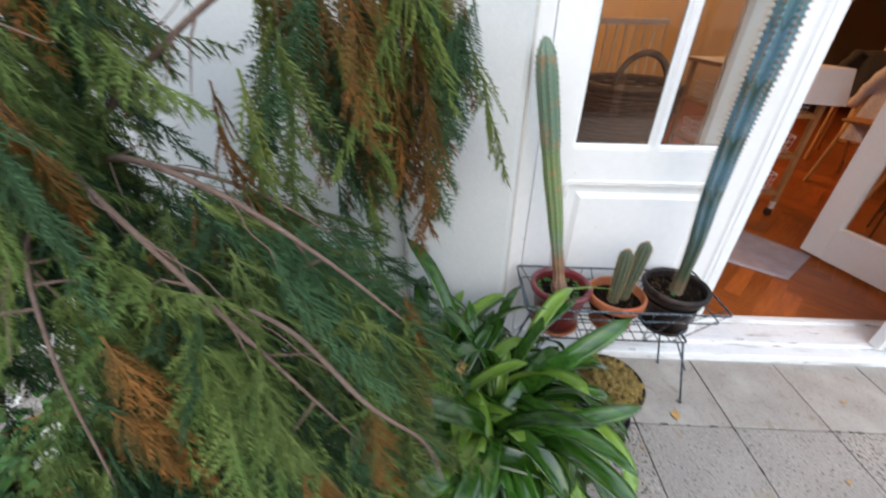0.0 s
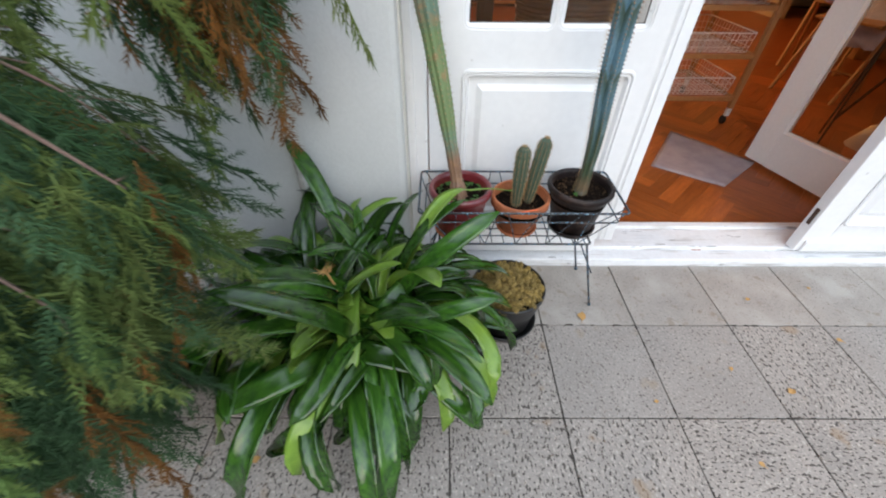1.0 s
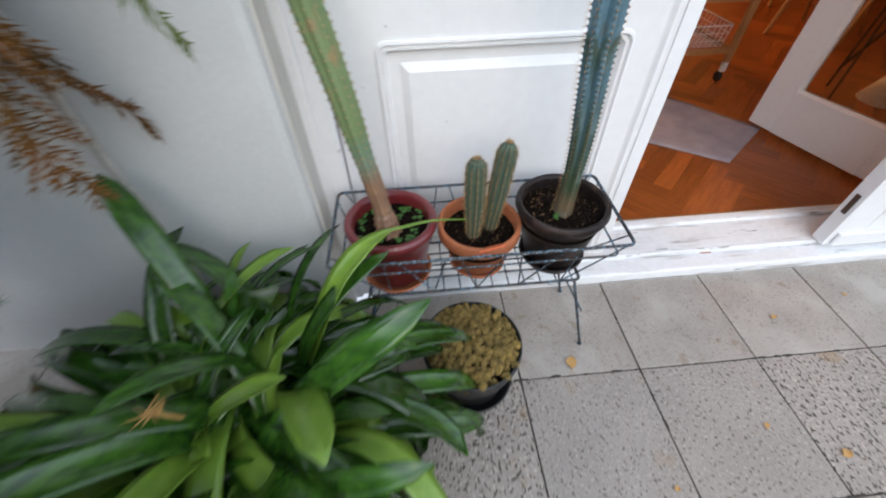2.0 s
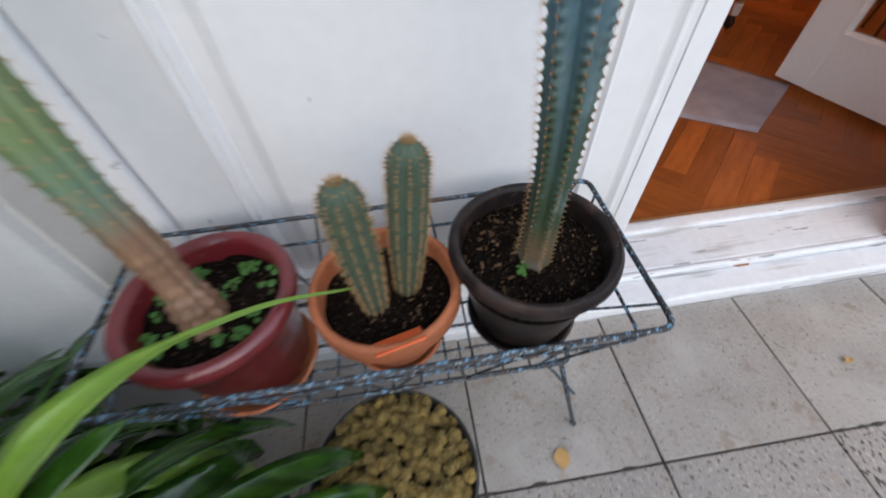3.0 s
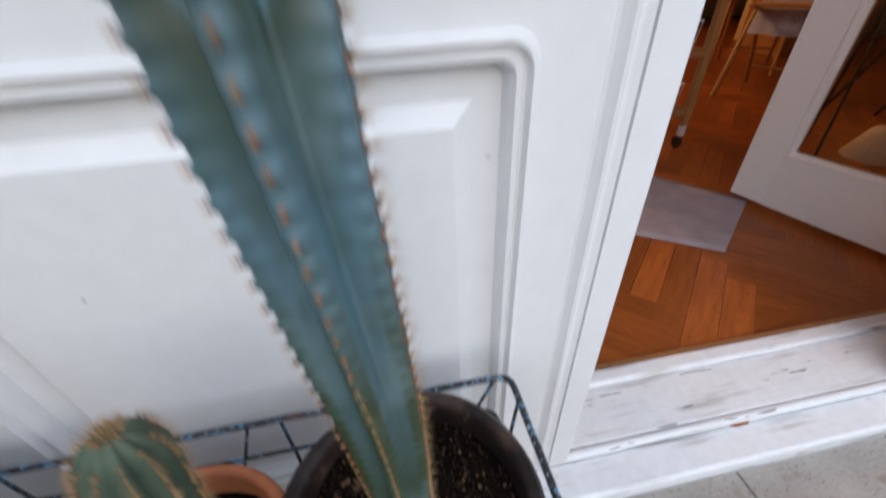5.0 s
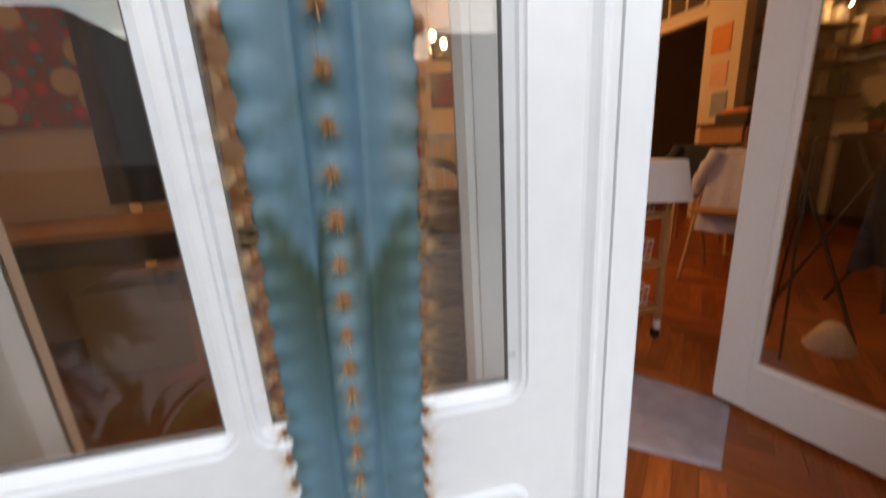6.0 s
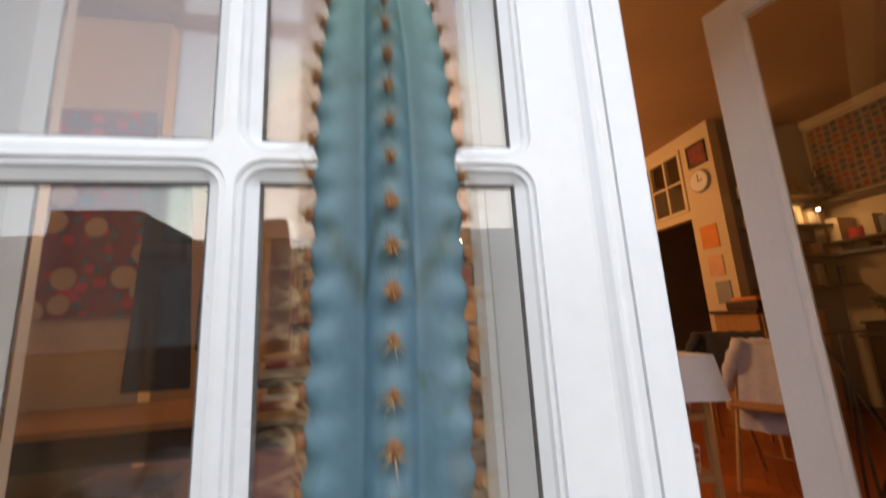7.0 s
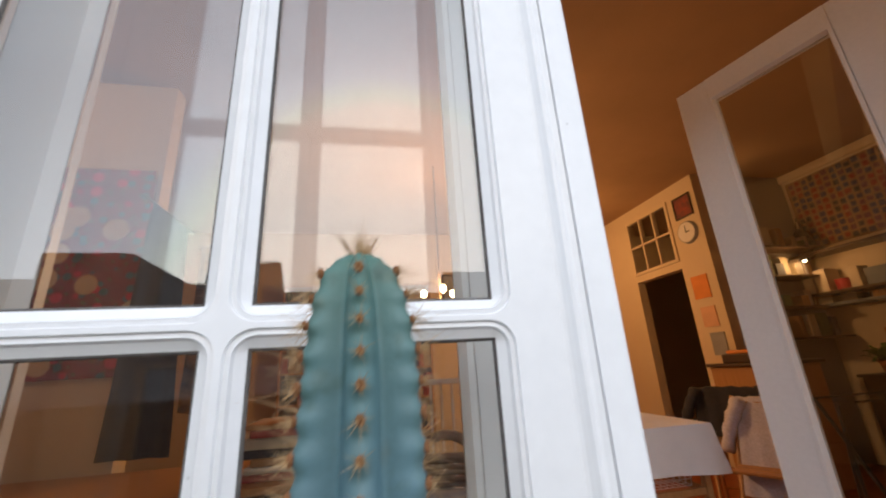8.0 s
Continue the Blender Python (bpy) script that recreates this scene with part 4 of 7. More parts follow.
soil_on(lean, RED_C, 0.398, 0.0735, 9)
rnd = random.Random(5)
weed_on(lean, [(RED_C[0] + rnd.uniform(-0.058, 0.058), RED_C[1] + rnd.uniform(-0.05, 0.055), 0.396) for _ in range(26)], 6, 1.55)


def lean_radius(s):
    pts = ((0.0, 0.0245), (0.03, 0.0235), (0.06, 0.0205), (0.085, 0.0165), (0.10, 0.0155), (0.115, 0.0175), (0.16, 0.018), (0.22, 0.0165), (0.32, 0.0205), (0.52, 0.0235), (0.60, 0.0225), (0.66, 0.0255), (0.88, 0.0265), (0.95, 0.0225), (0.985, 0.013), (1.0, 0.005))
    ring = (0.0012 * math.sin(s * 330) + 0.0010 * math.sin(s * 141 + 1.0)) * max(0.0, 1 - s / 0.26)
    return float(np.interp(s, [p[0] for p in pts], [p[1] for p in pts])) + ring


def lean_tint(s, w):
    if s < 0.17:
        return 2.0
    if s < 0.27:
        return 2.0 - 1.4 * (s - 0.17) / 0.10 - (0.6 if w < 0.5 else 0.0) * (s - 0.17) / 0.10
    if s < 0.30:
        return 0.6 * (0.30 - s) / 0.03
    return 0.0 if s < 0.60 else min(1.0, (s - 0.60) / 0.06)


lean_path = smooth_path([(0.317, 0.906, 0.392), (0.3055, 0.924, 0.47), (0.2887, 0.9395, 0.56), (0.2705, 0.959, 0.66), (0.2500, 0.976, 0.76), (0.2260, 0.978, 0.88), (0.2000, 0.966, 0.99), (0.1850, 0.962, 1.065)], 22)
cactus_stem(lean, lean_path, lean_radius, 9, 0.14, GREEN_SKIN, bumps=0.035, areole_gap=0.014, areole_r=0.0016, spines=5, spine_len=0.007, seed=31, spine_mat=PALE_SPINE, tint=lean_tint, sharp=0.9, seg_per=8, start=0.2, areole_mat=PALE_SPINE, tip_tuft=10)

# bowl of crowded little cactus heads on the floor
MOSS_C = (0.4703, 0.7820)
HEADS = material("olive_cactus_heads", (0.29, 0.20, 0.05), 0.95, second=(0.165, 0.118, 0.032), scale=60, detail_scale=420, amount=0.9, bump=1.0, grain=0.4, random_amount=0.25)
FUZZ = material("straw_fuzz", (0.56, 0.41, 0.15), 0.8, second=(0.42, 0.29, 0.09), scale=50, bump=0)
bowl = thing("potted_cactus", (*MOSS_C, 0.0), "crowded olive little cactus heads in a black plastic pot", "cactus")
pot_on(bowl, MOSS_C, 0.010, 0.168, 0.1105, 0.080, BLACK_PLASTIC, rim=0.016, wall=0.004, saucer=(0.102, 0.0, 0.028))
rnd = random.Random(41)
part("soil", lathe(bmesh.new(), [(0.090, 0.12), (0.098, 0.135), (0.085, 0.150), (0.04, 0.158), (0.002, 0.160)], 36, MOSS_C), SOIL, bowl, smooth=True)
fuzz, spots = bmesh.new(), []
for _ in range(1500):
    a, d = rnd.random() * 6.283, 0.103 * math.sqrt(rnd.random())
    p = (MOSS_C[0] + d * math.cos(a), MOSS_C[1] + d * math.sin(a))
    if all((p[0] - q[0]) ** 2 + (p[1] - q[1]) ** 2 > 0.0125 ** 2 for q in spots):
        spots.append(p)
for x, y in spots:
    d = math.hypot(x - MOSS_C[0], y - MOSS_C[1])
    r = rnd.uniform(0.0070, 0.0096)
    z = 0.168 - 1.1 * d * d + rnd.uniform(-0.006, 0.008)
    tilt = pose(x, y, z, rnd.uniform(-15, 15) - (y - MOSS_C[1]) * 250, (x - MOSS_C[0]) * 250 + rnd.uniform(-15, 15), rnd.uniform(0, 90))
    head = bmesh.new()
    got = bmesh.ops.create_icosphere(head, subdivisions=3, radius=r, matrix=tilt @ Matrix.Diagonal((1, 1, 1.5, 1)))
    for v in got["verts"]:
        v.co += (v.co - Vector((x, y, z))) * (0.42 * noise.noise(v.co * 260) + 0.30 * noise.noise(v.co * 800))
    part("cactus_head", head, HEADS, bowl, smooth=True)
    for _ in range(85):
        way = Vector((rnd.gauss(0, 1), rnd.gauss(0, 1), abs(rnd.gauss(0.6, 0.8)))).normalized()
        q = tilt @ Vector((way.x * r, way.y * r, way.z * r * 1.4))
        thorn(fuzz, q, ((tilt.to_3x3() @ way).normalized() + Vector((rnd.gauss(0, 0.4), rnd.gauss(0, 0.4), rnd.gauss(0, 0.4)))).normalized(), rnd.uniform(0.0028, 0.0056), 0.00032)
part("spine_fuzz", fuzz, FUZZ, bowl, "straw-coloured fuzz of fine spines", kind="stuff")


# ---- strap-leaved plant ----
LEAF_GREEN = material("glossy_strap_leaf", (0.040, 0.103, 0.010), 0.17, second=(0.013, 0.042, 0.006), scale=7, detail_scale=60, amount=0.9, bump=0.05, grain=0.12, random_amount=0.35, stretch=(0.6, 12, 12), specular=0.6)
LEAF_LIME = material("lime_strap_leaf", (0.16, 0.26, 0.03), 0.28, second=(0.085, 0.175, 0.018), scale=6, detail_scale=60, bump=0.05, grain=0.1, random_amount=0.2, stretch=(0.6, 12, 12))
for leafy in (LEAF_GREEN, LEAF_LIME):
    leafy.node_tree.nodes["Principled BSDF"].inputs["Subsurface Weight"].default_value = 0.0


def leaf_blade(bm, path, width, fold=0.25, blunt=0.5, up=Vector((0, 0, 1)), shape=None):
    """A strap leaf of width along a path, channelled along its middle, with a thin body."""
    n = len(path)
    rows = []
    for i, p in enumerate(path):
        s = i / (n - 1)
        d = (path[min(i + 1, n - 1)] - path[max(i - 1, 0)]).normalized()
        side = d.cross(up)
        side = side.normalized() if side.length > 1e-3 else Vector((1, 0, 0))
        nor = side.cross(d)
        w = width * 0.5 * (0.5 + 0.5 * min(1, s / 0.3)) * (1 - max(0, (s - 0.70) / 0.30) ** (1.8 + blunt) * 0.92)
        if shape:
            w = width * 0.5 * float(np.interp(s, *shape))
        rows.append([bm.verts.new(p + side * w * a + nor * (w * fold * (a * a) + dz)) for dz in (0.0,) for a in (-1, -0.5, 0, 0.5, 1)] + [bm.verts.new(p + side * w * a * 0.98 + nor * (w * fold * (a * a) - 0.0012)) for a in (1, 0, -1)])
    m = len(rows[0])
    for a, b in zip(rows, rows[1:]):
        for j in range(m):
            bm.faces.new((a[j], b[j], b[(j + 1) % m], a[(j + 1) % m]))
    bm.faces.new(rows[0])
    bm.faces.new(rows[-1][::-1])


def arched(length, rise, bend, n=12, twist=0.0):
    """The middle line of a leaf that leaves the origin along +x at an angle and arches over."""
    pts, x, z, y = [Vector((0, 0, 0))], 0.0, 0.0, 0.0
    for i in range(n):
        a = radians(rise - bend * ((i + 0.5) / n) ** 1.3)
        x += math.cos(a) * length / n
        z += math.sin(a) * length / n
        y += twist * length / n * (i / n)
        pts.append(Vector((x, y, z)))
    return pts


PLANT_C = (0.035, 0.622)
strap = thing("strap_leaf_plant", (*PLANT_C, 0.0), "large clump of glossy arching green strap leaves in a clay pot", "potted plant")
pot_on(strap, PLANT_C, 0.0, 0.185, 0.125, 0.088, TERRACOTTA, rim=0.035, wall=0.010)
part("soil", lathe(bmesh.new(), [(0.108, 0.14), (0.112, 0.165), (0.05, 0.172), (0.002, 0.174)], 32, PLANT_C), SOIL, strap, smooth=True)
rnd = random.Random(77)
blades = []
for v in range(24):
    bm = bmesh.new()
    tier = v // 6
    leaf_blade(bm, arched(rnd.uniform(0.33, 0.50), (86, 70, 52, 36)[tier] + rnd.uniform(-8, 8), (95, 138, 145, 128)[tier] + rnd.uniform(-32, 32), 14, rnd.uniform(-0.5, 0.5)), rnd.uniform(0.042, 0.058), rnd.uniform(0.1, 0.45), rnd.uniform(1.2, 3.4))
    blades.append(mesh_of("leaf", bm, LEAF_LIME if v in (4, 8, 9, 15) else LEAF_GREEN, True))
crowns = ((0.0, 0.0, 1.0), (0.11, 0.05, 0.92), (-0.12, 0.06, 0.95), (0.03, -0.11, 0.9), (-0.09, -0.08, 0.9), (0.12, -0.07, 0.88), (-0.02, 0.13, 0.95))
for i in range(285):
    cx, cy, size = crowns[i % 7]
    tier = min(3, int(rnd.random() ** 0.7 * 4))
    a = 360 * ((i * 0.618034) % 1.0) + rnd.uniform(-25, 25)
    ob = new("leaf", blades[tier * 6 + rnd.randrange(6)])
    ob.parent = strap
    d = rnd.uniform(0.0, 0.03)
    s = size * rnd.uniform(0.70, 1.12) * (0.8 if math.sin(radians(a)) > 0.6 else 1.0)
    ob.matrix_basis = pose(cx * 0.8 + d * math.cos(radians(a)), cy * 0.8 + d * math.sin(radians(a)), rnd.uniform(0.165, 0.21), rnd.uniform(-32, 32), rnd.uniform(-12, 12), a) @ Matrix.Scale(s, 4)
# one long pale leaf that reaches over the stand
bm = bmesh.new()
leaf_blade(bm, smooth_path([(0.11, 0.66, 0.18), (0.19, 0.712, 0.35), (0.240, 0.752, 0.440), (0.282, 0.790, 0.472), (0.318, 0.835, 0.465), (0.347, 0.870, 0.442), (0.402, 0.892, 0.433), (0.470, 0.907, 0.417)], 5), 0.040, 0.35, 0.0, shape=((0, 0.22, 0.40, 0.52, 0.62, 0.75, 1.0), (0.6, 1.0, 0.98, 0.60, 0.26, 0.19, 0.05)))
part("leaf", bm, LEAF_LIME, strap, "long pale yellow-green leaf", smooth=True)
# leaves that hang over the bowl beside the clump
for a, ln, rise, bend, wide, lime in ((14, 0.47, 50, 105, 0.044, False), (24, 0.44, 38, 92, 0.046, False), (4, 0.46, 44, 112, 0.042, False), (33, 0.42, 58, 120, 0.040, False), (-7, 0.44, 36, 96, 0.046, False), (19, 0.38, 28, 70, 0.040, False)):
    bm = bmesh.new()
    leaf_blade(bm, arched(ln, rise, bend, 14, 0.12), wide, 0.3, 1.2)
    bmesh.ops.transform(bm, matrix=pose(PLANT_C[0] + 0.05, PLANT_C[1] + 0.01, 0.19, 10 - a, 0, a), verts=bm.verts)
    part("leaf", bm, LEAF_LIME if lime else LEAF_GREEN, strap, smooth=True)
bm = bmesh.new()
for i in range(14):
    a = rnd.uniform(0, 6.283)
    p = Vector((0.02 + rnd.uniform(-0.01, 0.01), 0.575, 0.425))
    thorn(bm, p, Vector((math.cos(a), math.sin(a), rnd.uniform(0, 0.8))).normalized(), rnd.uniform(0.015, 0.035), 0.0022)
tube(bm, smooth_path([(0.04, 0.63, 0.18), (0.03, 0.60, 0.32), (0.02, 0.575, 0.425)], 4), 0.003, 6)
part("withered_flower", bm, DRY_LEAF, strap, "dry tan withered flower head")


# ---- weeping conifer ----
NEEDLE = material("conifer_green", (0.074, 0.120, 0.031), 0.6, specular=0.12, second=(0.104, 0.130, 0.033), scale=14, detail_scale=90, amount=0.9, bump=0, grain=0.25, random_amount=0.4)
NEEDLE_YOUNG_LIT = material("conifer_young_lit_green", (0.105, 0.150, 0.036), 0.6, specular=0.12, second=(0.15, 0.165, 0.035), scale=14, detail_scale=90, amount=0.9, bump=0, grain=0.25, random_amount=0.3)
# blue-green variety of spray; it also serves as painted shade low down
NEEDLE_BLUE_SHADE = material("conifer_blue_green_shade", (0.042, 0.080, 0.033), 0.6, specular=0.12, second=(0.030, 0.062, 0.026), scale=14, detail_scale=90, amount=0.9, bump=0, grain=0.25, random_amount=0.35)
NEEDLE_DRY = material("conifer_rusty", (0.19, 0.080, 0.018), 0.7, specular=0.12, second=(0.10, 0.062, 0.018), scale=18, detail_scale=90, amount=0.9, bump=0, grain=0.25, random_amount=0.3)


def frond_mesh(name, length, mat, seed):
    """A hanging spray: a bending axis, side shoots and many scale twigs."""
    rnd = random.Random(seed)
    bm = bmesh.new()
    n = 15
    axis = [Vector((0, 0, 0))]
    d = Vector((0, 0, -1))
    for i in range(n):
        d = (d + Vector((rnd.gauss(0, 0.10), rnd.gauss(0, 0.10), 0))).normalized()
        axis.append(axis[-1] + d * length / n)
    tube(bm, axis, [0.0016 * (1 - 0.7 * i / n) for i in range(n + 1)], 3)
    for i in range(1, n + 1):
        s = i / n
        for side in (-1, 1):
            ln = length * 0.40 * (1 - 0.72 * s) * rnd.uniform(0.7, 1.2)
            way = Vector((side * rnd.uniform(0.5, 0.9), rnd.gauss(0, 0.40), -rnd.uniform(0.55, 1.0))).normalized()
            p = axis[i].copy()
            m = max(4, int(ln / 0.0055))
            for j in range(m):
                way = (way + Vector((0, 0, -0.06)) + Vector((rnd.gauss(0, 0.06), rnd.gauss(0, 0.06), 0))).normalized()
                q = p + way * ln / m
                across = way.cross(Vector((0, 1, 0.2))).normalized()
                for t in (-1, 1):
                    tw = (way * 0.85 + across * t * rnd.uniform(0.5, 0.9) + Vector((0, rnd.gauss(0, 0.35), 0))).normalized()
                    thorn(bm, p, tw, rnd.uniform(0.008, 0.017) * (1 - 0.45 * j / m), 0.00125)
                p = q
            thorn(bm, axis[i], (p - axis[i]).normalized(), (p - axis[i]).length + 0.008, 0.0011)
    return mesh_of(name, bm, mat)


TREE = Vector((-0.60, 0.58, 0.0))
tree = thing("conifer", TREE, "weeping conifer shrub with drooping green and rusty sprays", "tree")
pot_on(tree, (TREE.x, TREE.y), 0.0, 0.30, 0.17, 0.12, TERRACOTTA, rim=0.045, wall=0.014)
part("soil", lathe(bmesh.new(), [(0.145, 0.24), (0.150, 0.27), (0.06, 0.28), (0.002, 0.285)], 32, (TREE.x, TREE.y)), SOIL, tree, smooth=True)
NODE = Vector((-0.555, 0.50, 0.905))
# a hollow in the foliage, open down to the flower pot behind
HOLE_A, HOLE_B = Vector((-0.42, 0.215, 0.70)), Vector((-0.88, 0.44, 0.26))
trunk_pts = smooth_path([(-0.60, 0.58, 0.27), (-0.615, 0.56, 0.55), (-0.60, 0.52, 0.78), NODE, (-0.545, 0.505, 1.03), (-0.58, 0.55, 1.25), (-0.56, 0.60, 1.50)], 8)
part("trunk", tube(bmesh.new(), trunk_pts, [0.018 - 0.011 * i / (len(trunk_pts) - 1) for i in range(len(trunk_pts))], 10), BARK, tree, smooth=True)
limbs = [
    # rising limb and the curtain that hangs from its end, close to the wall
    ([NODE + Vector((0.0, 0, 0.02)), (-0.40, 0.50, 1.045), (-0.28, 0.52, 1.13), (-0.14, 0.66, 1.24), (-0.02, 0.77, 1.22), (0.02, 0.80, 1.12)], 0.0085, 1, 0.27),
    ([(-0.28, 0.52, 1.13), (-0.23, 0.66, 1.22), (-0.17, 0.75, 1.17), (-0.14, 0.77, 1.07)], 0.0055, 1, 0.28),
    ([(-0.28, 0.52, 1.13), (-0.31, 0.64, 1.22), (-0.27, 0.73, 1.20), (-0.24, 0.76, 1.08)], 0.0055, 1, 0.27),
    ([(-0.14, 0.66, 1.24), (-0.10, 0.74, 1.25), (-0.08, 0.78, 1.15)], 0.0045, 1, 0.30),
    # low limbs that arch out towards the path and carry the big mound
    ([NODE, (-0.42, 0.44, 0.945), (-0.27, 0.38, 0.925), (-0.15, 0.34, 0.870), (-0.06, 0.33, 0.790)], 0.0095, 2, 0.27),
    ([NODE, (-0.43, 0.38, 0.935), (-0.30, 0.30, 0.890), (-0.19, 0.25, 0.810), (-0.10, 0.23, 0.700)], 0.0080, 2, 0.27),
    ([(-0.42, 0.44, 0.945), (-0.32, 0.48, 0.900), (-0.20, 0.48, 0.830), (-0.12, 0.47, 0.740)], 0.0060, 2, 0.24),
    ([NODE, (-0.48, 0.34, 0.890), (-0.40, 0.24, 0.820), (-0.33, 0.17, 0.700)], 0.0065, 2, 0.28),
    ([(-0.60, 0.52, 0.78), (-0.50, 0.40, 0.760), (-0.38, 0.30, 0.680), (-0.28, 0.24, 0.560)], 0.0060, 2, 0.27),
    ([(-0.60, 0.52, 0.70), (-0.48, 0.48, 0.680), (-0.36, 0.44, 0.620), (-0.27, 0.40, 0.520)], 0.0055, 2, 0.25),
    ([(-0.60, 0.55, 0.60), (-0.56, 0.42, 0.600), (-0.50, 0.33, 0.540), (-0.45, 0.28, 0.440)], 0.0055, 2, 0.26),
    ([(-0.60, 0.55, 0.52), (-0.54, 0.46, 0.500), (-0.47, 0.40, 0.430)], 0.0050, 2, 0.24),
    ([NODE, (-0.60, 0.38, 0.890), (-0.62, 0.26, 0.800), (-0.60, 0.18, 0.680)], 0.0060, 2, 0.28),
    # short inner skirts under the mound
    ([(-0.60, 0.55, 0.52), (-0.50, 0.42, 0.520), (-0.40, 0.34, 0.460), (-0.34, 0.29, 0.380)], 0.0050, 2, 0.25),
    ([(-0.60, 0.55, 0.50), (-0.48, 0.48, 0.490), (-0.38, 0.45, 0.440), (-0.32, 0.42, 0.360)], 0.0050, 2, 0.24),
    ([(-0.60, 0.55, 0.46), (-0.57, 0.40, 0.440), (-0.53, 0.30, 0.380), (-0.50, 0.24, 0.290)], 0.0050, 2, 0.25),
    # a rusty tip that arches out of the mound
    ([(-0.19, 0.25, 0.87), (-0.10, 0.155, 0.935), (-0.045, 0.105, 0.940), (-0.015, 0.095, 0.925), (-0.005, 0.09, 0.90)], 0.0030, 4, 0.075),
    # top and far side
    ([(-0.545, 0.505, 1.03), (-0.50, 0.42, 1.12), (-0.46, 0.36, 1.10), (-0.44, 0.33, 1.03)], 0.0050, 3, 0.22),
    ([(-0.58, 0.55, 1.25), (-0.70, 0.48, 1.34), (-0.74, 0.44, 1.22)], 0.0055, 3, 0.30),
    ([(-0.545, 0.505, 1.03), (-0.60, 0.44, 1.16), (-0.60, 0.38, 1.12)], 0.0055, 3, 0.26),
    ([(-0.58, 0.55, 1.25), (-0.50, 0.52, 1.34), (-0.46, 0.50, 1.26)], 0.0050, 3, 0.26),
    ([(-0.60, 0.52, 0.95), (-0.72, 0.52, 1.10), (-0.78, 0.54, 1.04)], 0.0055, 3, 0.28),
    ([(-0.60, 0.52, 0.95), (-0.66, 0.60, 1.02), (-0.70, 0.66, 0.96)], 0.0055, 3, 0.28),
]
fronds = [frond_mesh("frond", 0.17, m, 100 + i) for i, m in enumerate((NEEDLE, NEEDLE, NEEDLE_BLUE_SHADE, NEEDLE_BLUE_SHADE, NEEDLE, NEEDLE_DRY, NEEDLE_YOUNG_LIT))]
rnd = random.Random(19)
for pts, r, sort, size in limbs:
    path = smooth_path(pts, 10)
    part("limb", tube(bmesh.new(), path, [0.62 * r * (1 - 0.75 * i / (len(path) - 1)) for i in range(len(path))], 7), BARK, tree, smooth=True)
    count = {1: 17, 2: 62, 3: 44, 4: 7}[sort] + (26 if pts[0][2] < 0.65 else 0)
    for i in range(count):
        bare = 0.34 if sort == 1 or (sort == 2 and pts[0][2] > 0.85) else 0.14
        u = bare + (1 - bare) * (i + rnd.random()) / count
        k = min(len(path) - 2, int(u * (len(path) - 1)))
        p, tan = path[k], (path[k + 1] - path[k]).normalized()
        spread = 0.42 if sort == 2 else 0.28
        way = (tan * (0.34 if sort == 2 else 0.18) + Vector((rnd.gauss(0, spread), rnd.gauss(0, spread), -0.95))).normalized()
        if sort == 2 and i % 8 == 0:
            way = (tan + Vector((rnd.gauss(0, 0.3), rnd.gauss(0, 0.3), -0.25))).normalized()
        off = Vector((rnd.gauss(0, 0.02), rnd.gauss(0, 0.02), -abs(rnd.gauss(0, 0.05 if sort == 2 else 0.10))))
        heart = p + off + way * size * 0.5
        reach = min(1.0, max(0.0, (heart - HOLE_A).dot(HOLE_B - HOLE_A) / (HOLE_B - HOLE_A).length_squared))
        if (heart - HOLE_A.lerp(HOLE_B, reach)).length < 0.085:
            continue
        which = 5 if rnd.random() < {1: 0.30, 2: 0.07, 3: 0.07, 4: 1.0}[sort] else rnd.randrange(5)
        # hanging curtain: yellower young growth, with sunlight put into its green
        if sort == 1 and which < 2:
            which = 6
        # low sprays get the darker green: shade under the mound put into colour
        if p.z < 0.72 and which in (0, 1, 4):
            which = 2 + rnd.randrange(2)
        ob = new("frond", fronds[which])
        ob.parent = tree
        s = size / 0.17 * rnd.uniform(0.55, 1.05) * (1.3 if sort == 1 else 1.0)
        if sort == 2:
            s *= 0.85
        turn = way.to_track_quat("-Z", "Y").to_matrix().to_4x4() @ pose(0, 0, 0, 0, 0, rnd.uniform(0, 360))
        ob.matrix_basis = Matrix.Translation(p + off - TREE) @ turn @ Matrix.Diagonal(((0.78 if sort == 1 else 0.85) * s, (0.78 if sort == 1 else 0.85) * s, s, 1))
    if sort == 4:
        continue
    # bare thin twigs along the limb
    bm = bmesh.new()
    for i in range(7):
        k = rnd.randrange(3, len(path) - 1)
        a = path[k]
        w = Vector((rnd.gauss(0, 0.5), rnd.gauss(0, 0.5), rnd.uniform(-0.9, 0.2))).normalized()
        b = a + w * rnd.uniform(0.05, 0.12)
        tube(bm, [a, a.lerp(b, 0.5) + Vector((0, 0, 0.006)), b + Vector((0, 0, -0.015))], [0.0018, 0.0013, 0.0007], 4)
    for i in range(2):
        k = rnd.randrange(2, max(4, len(path) - 16))
        side = Vector((rnd.gauss(0, 0.05), rnd.gauss(0, 0.05), rnd.uniform(-0.02, 0.03)))
        run = path[k:k + 16]
        tube(bm, [q + side * (j / 15) + Vector((noise.noise((j * 0.3, i, k)), noise.noise((j * 0.3, k, i)), noise.noise((i, j * 0.3, k)))) * 0.012 for j, q in enumerate(run)], [0.0011 - 0.0006 * j / 15 for j in range(len(run))], 4)
    part("twig_growth", bm, BARK, tree, kind="stuff")

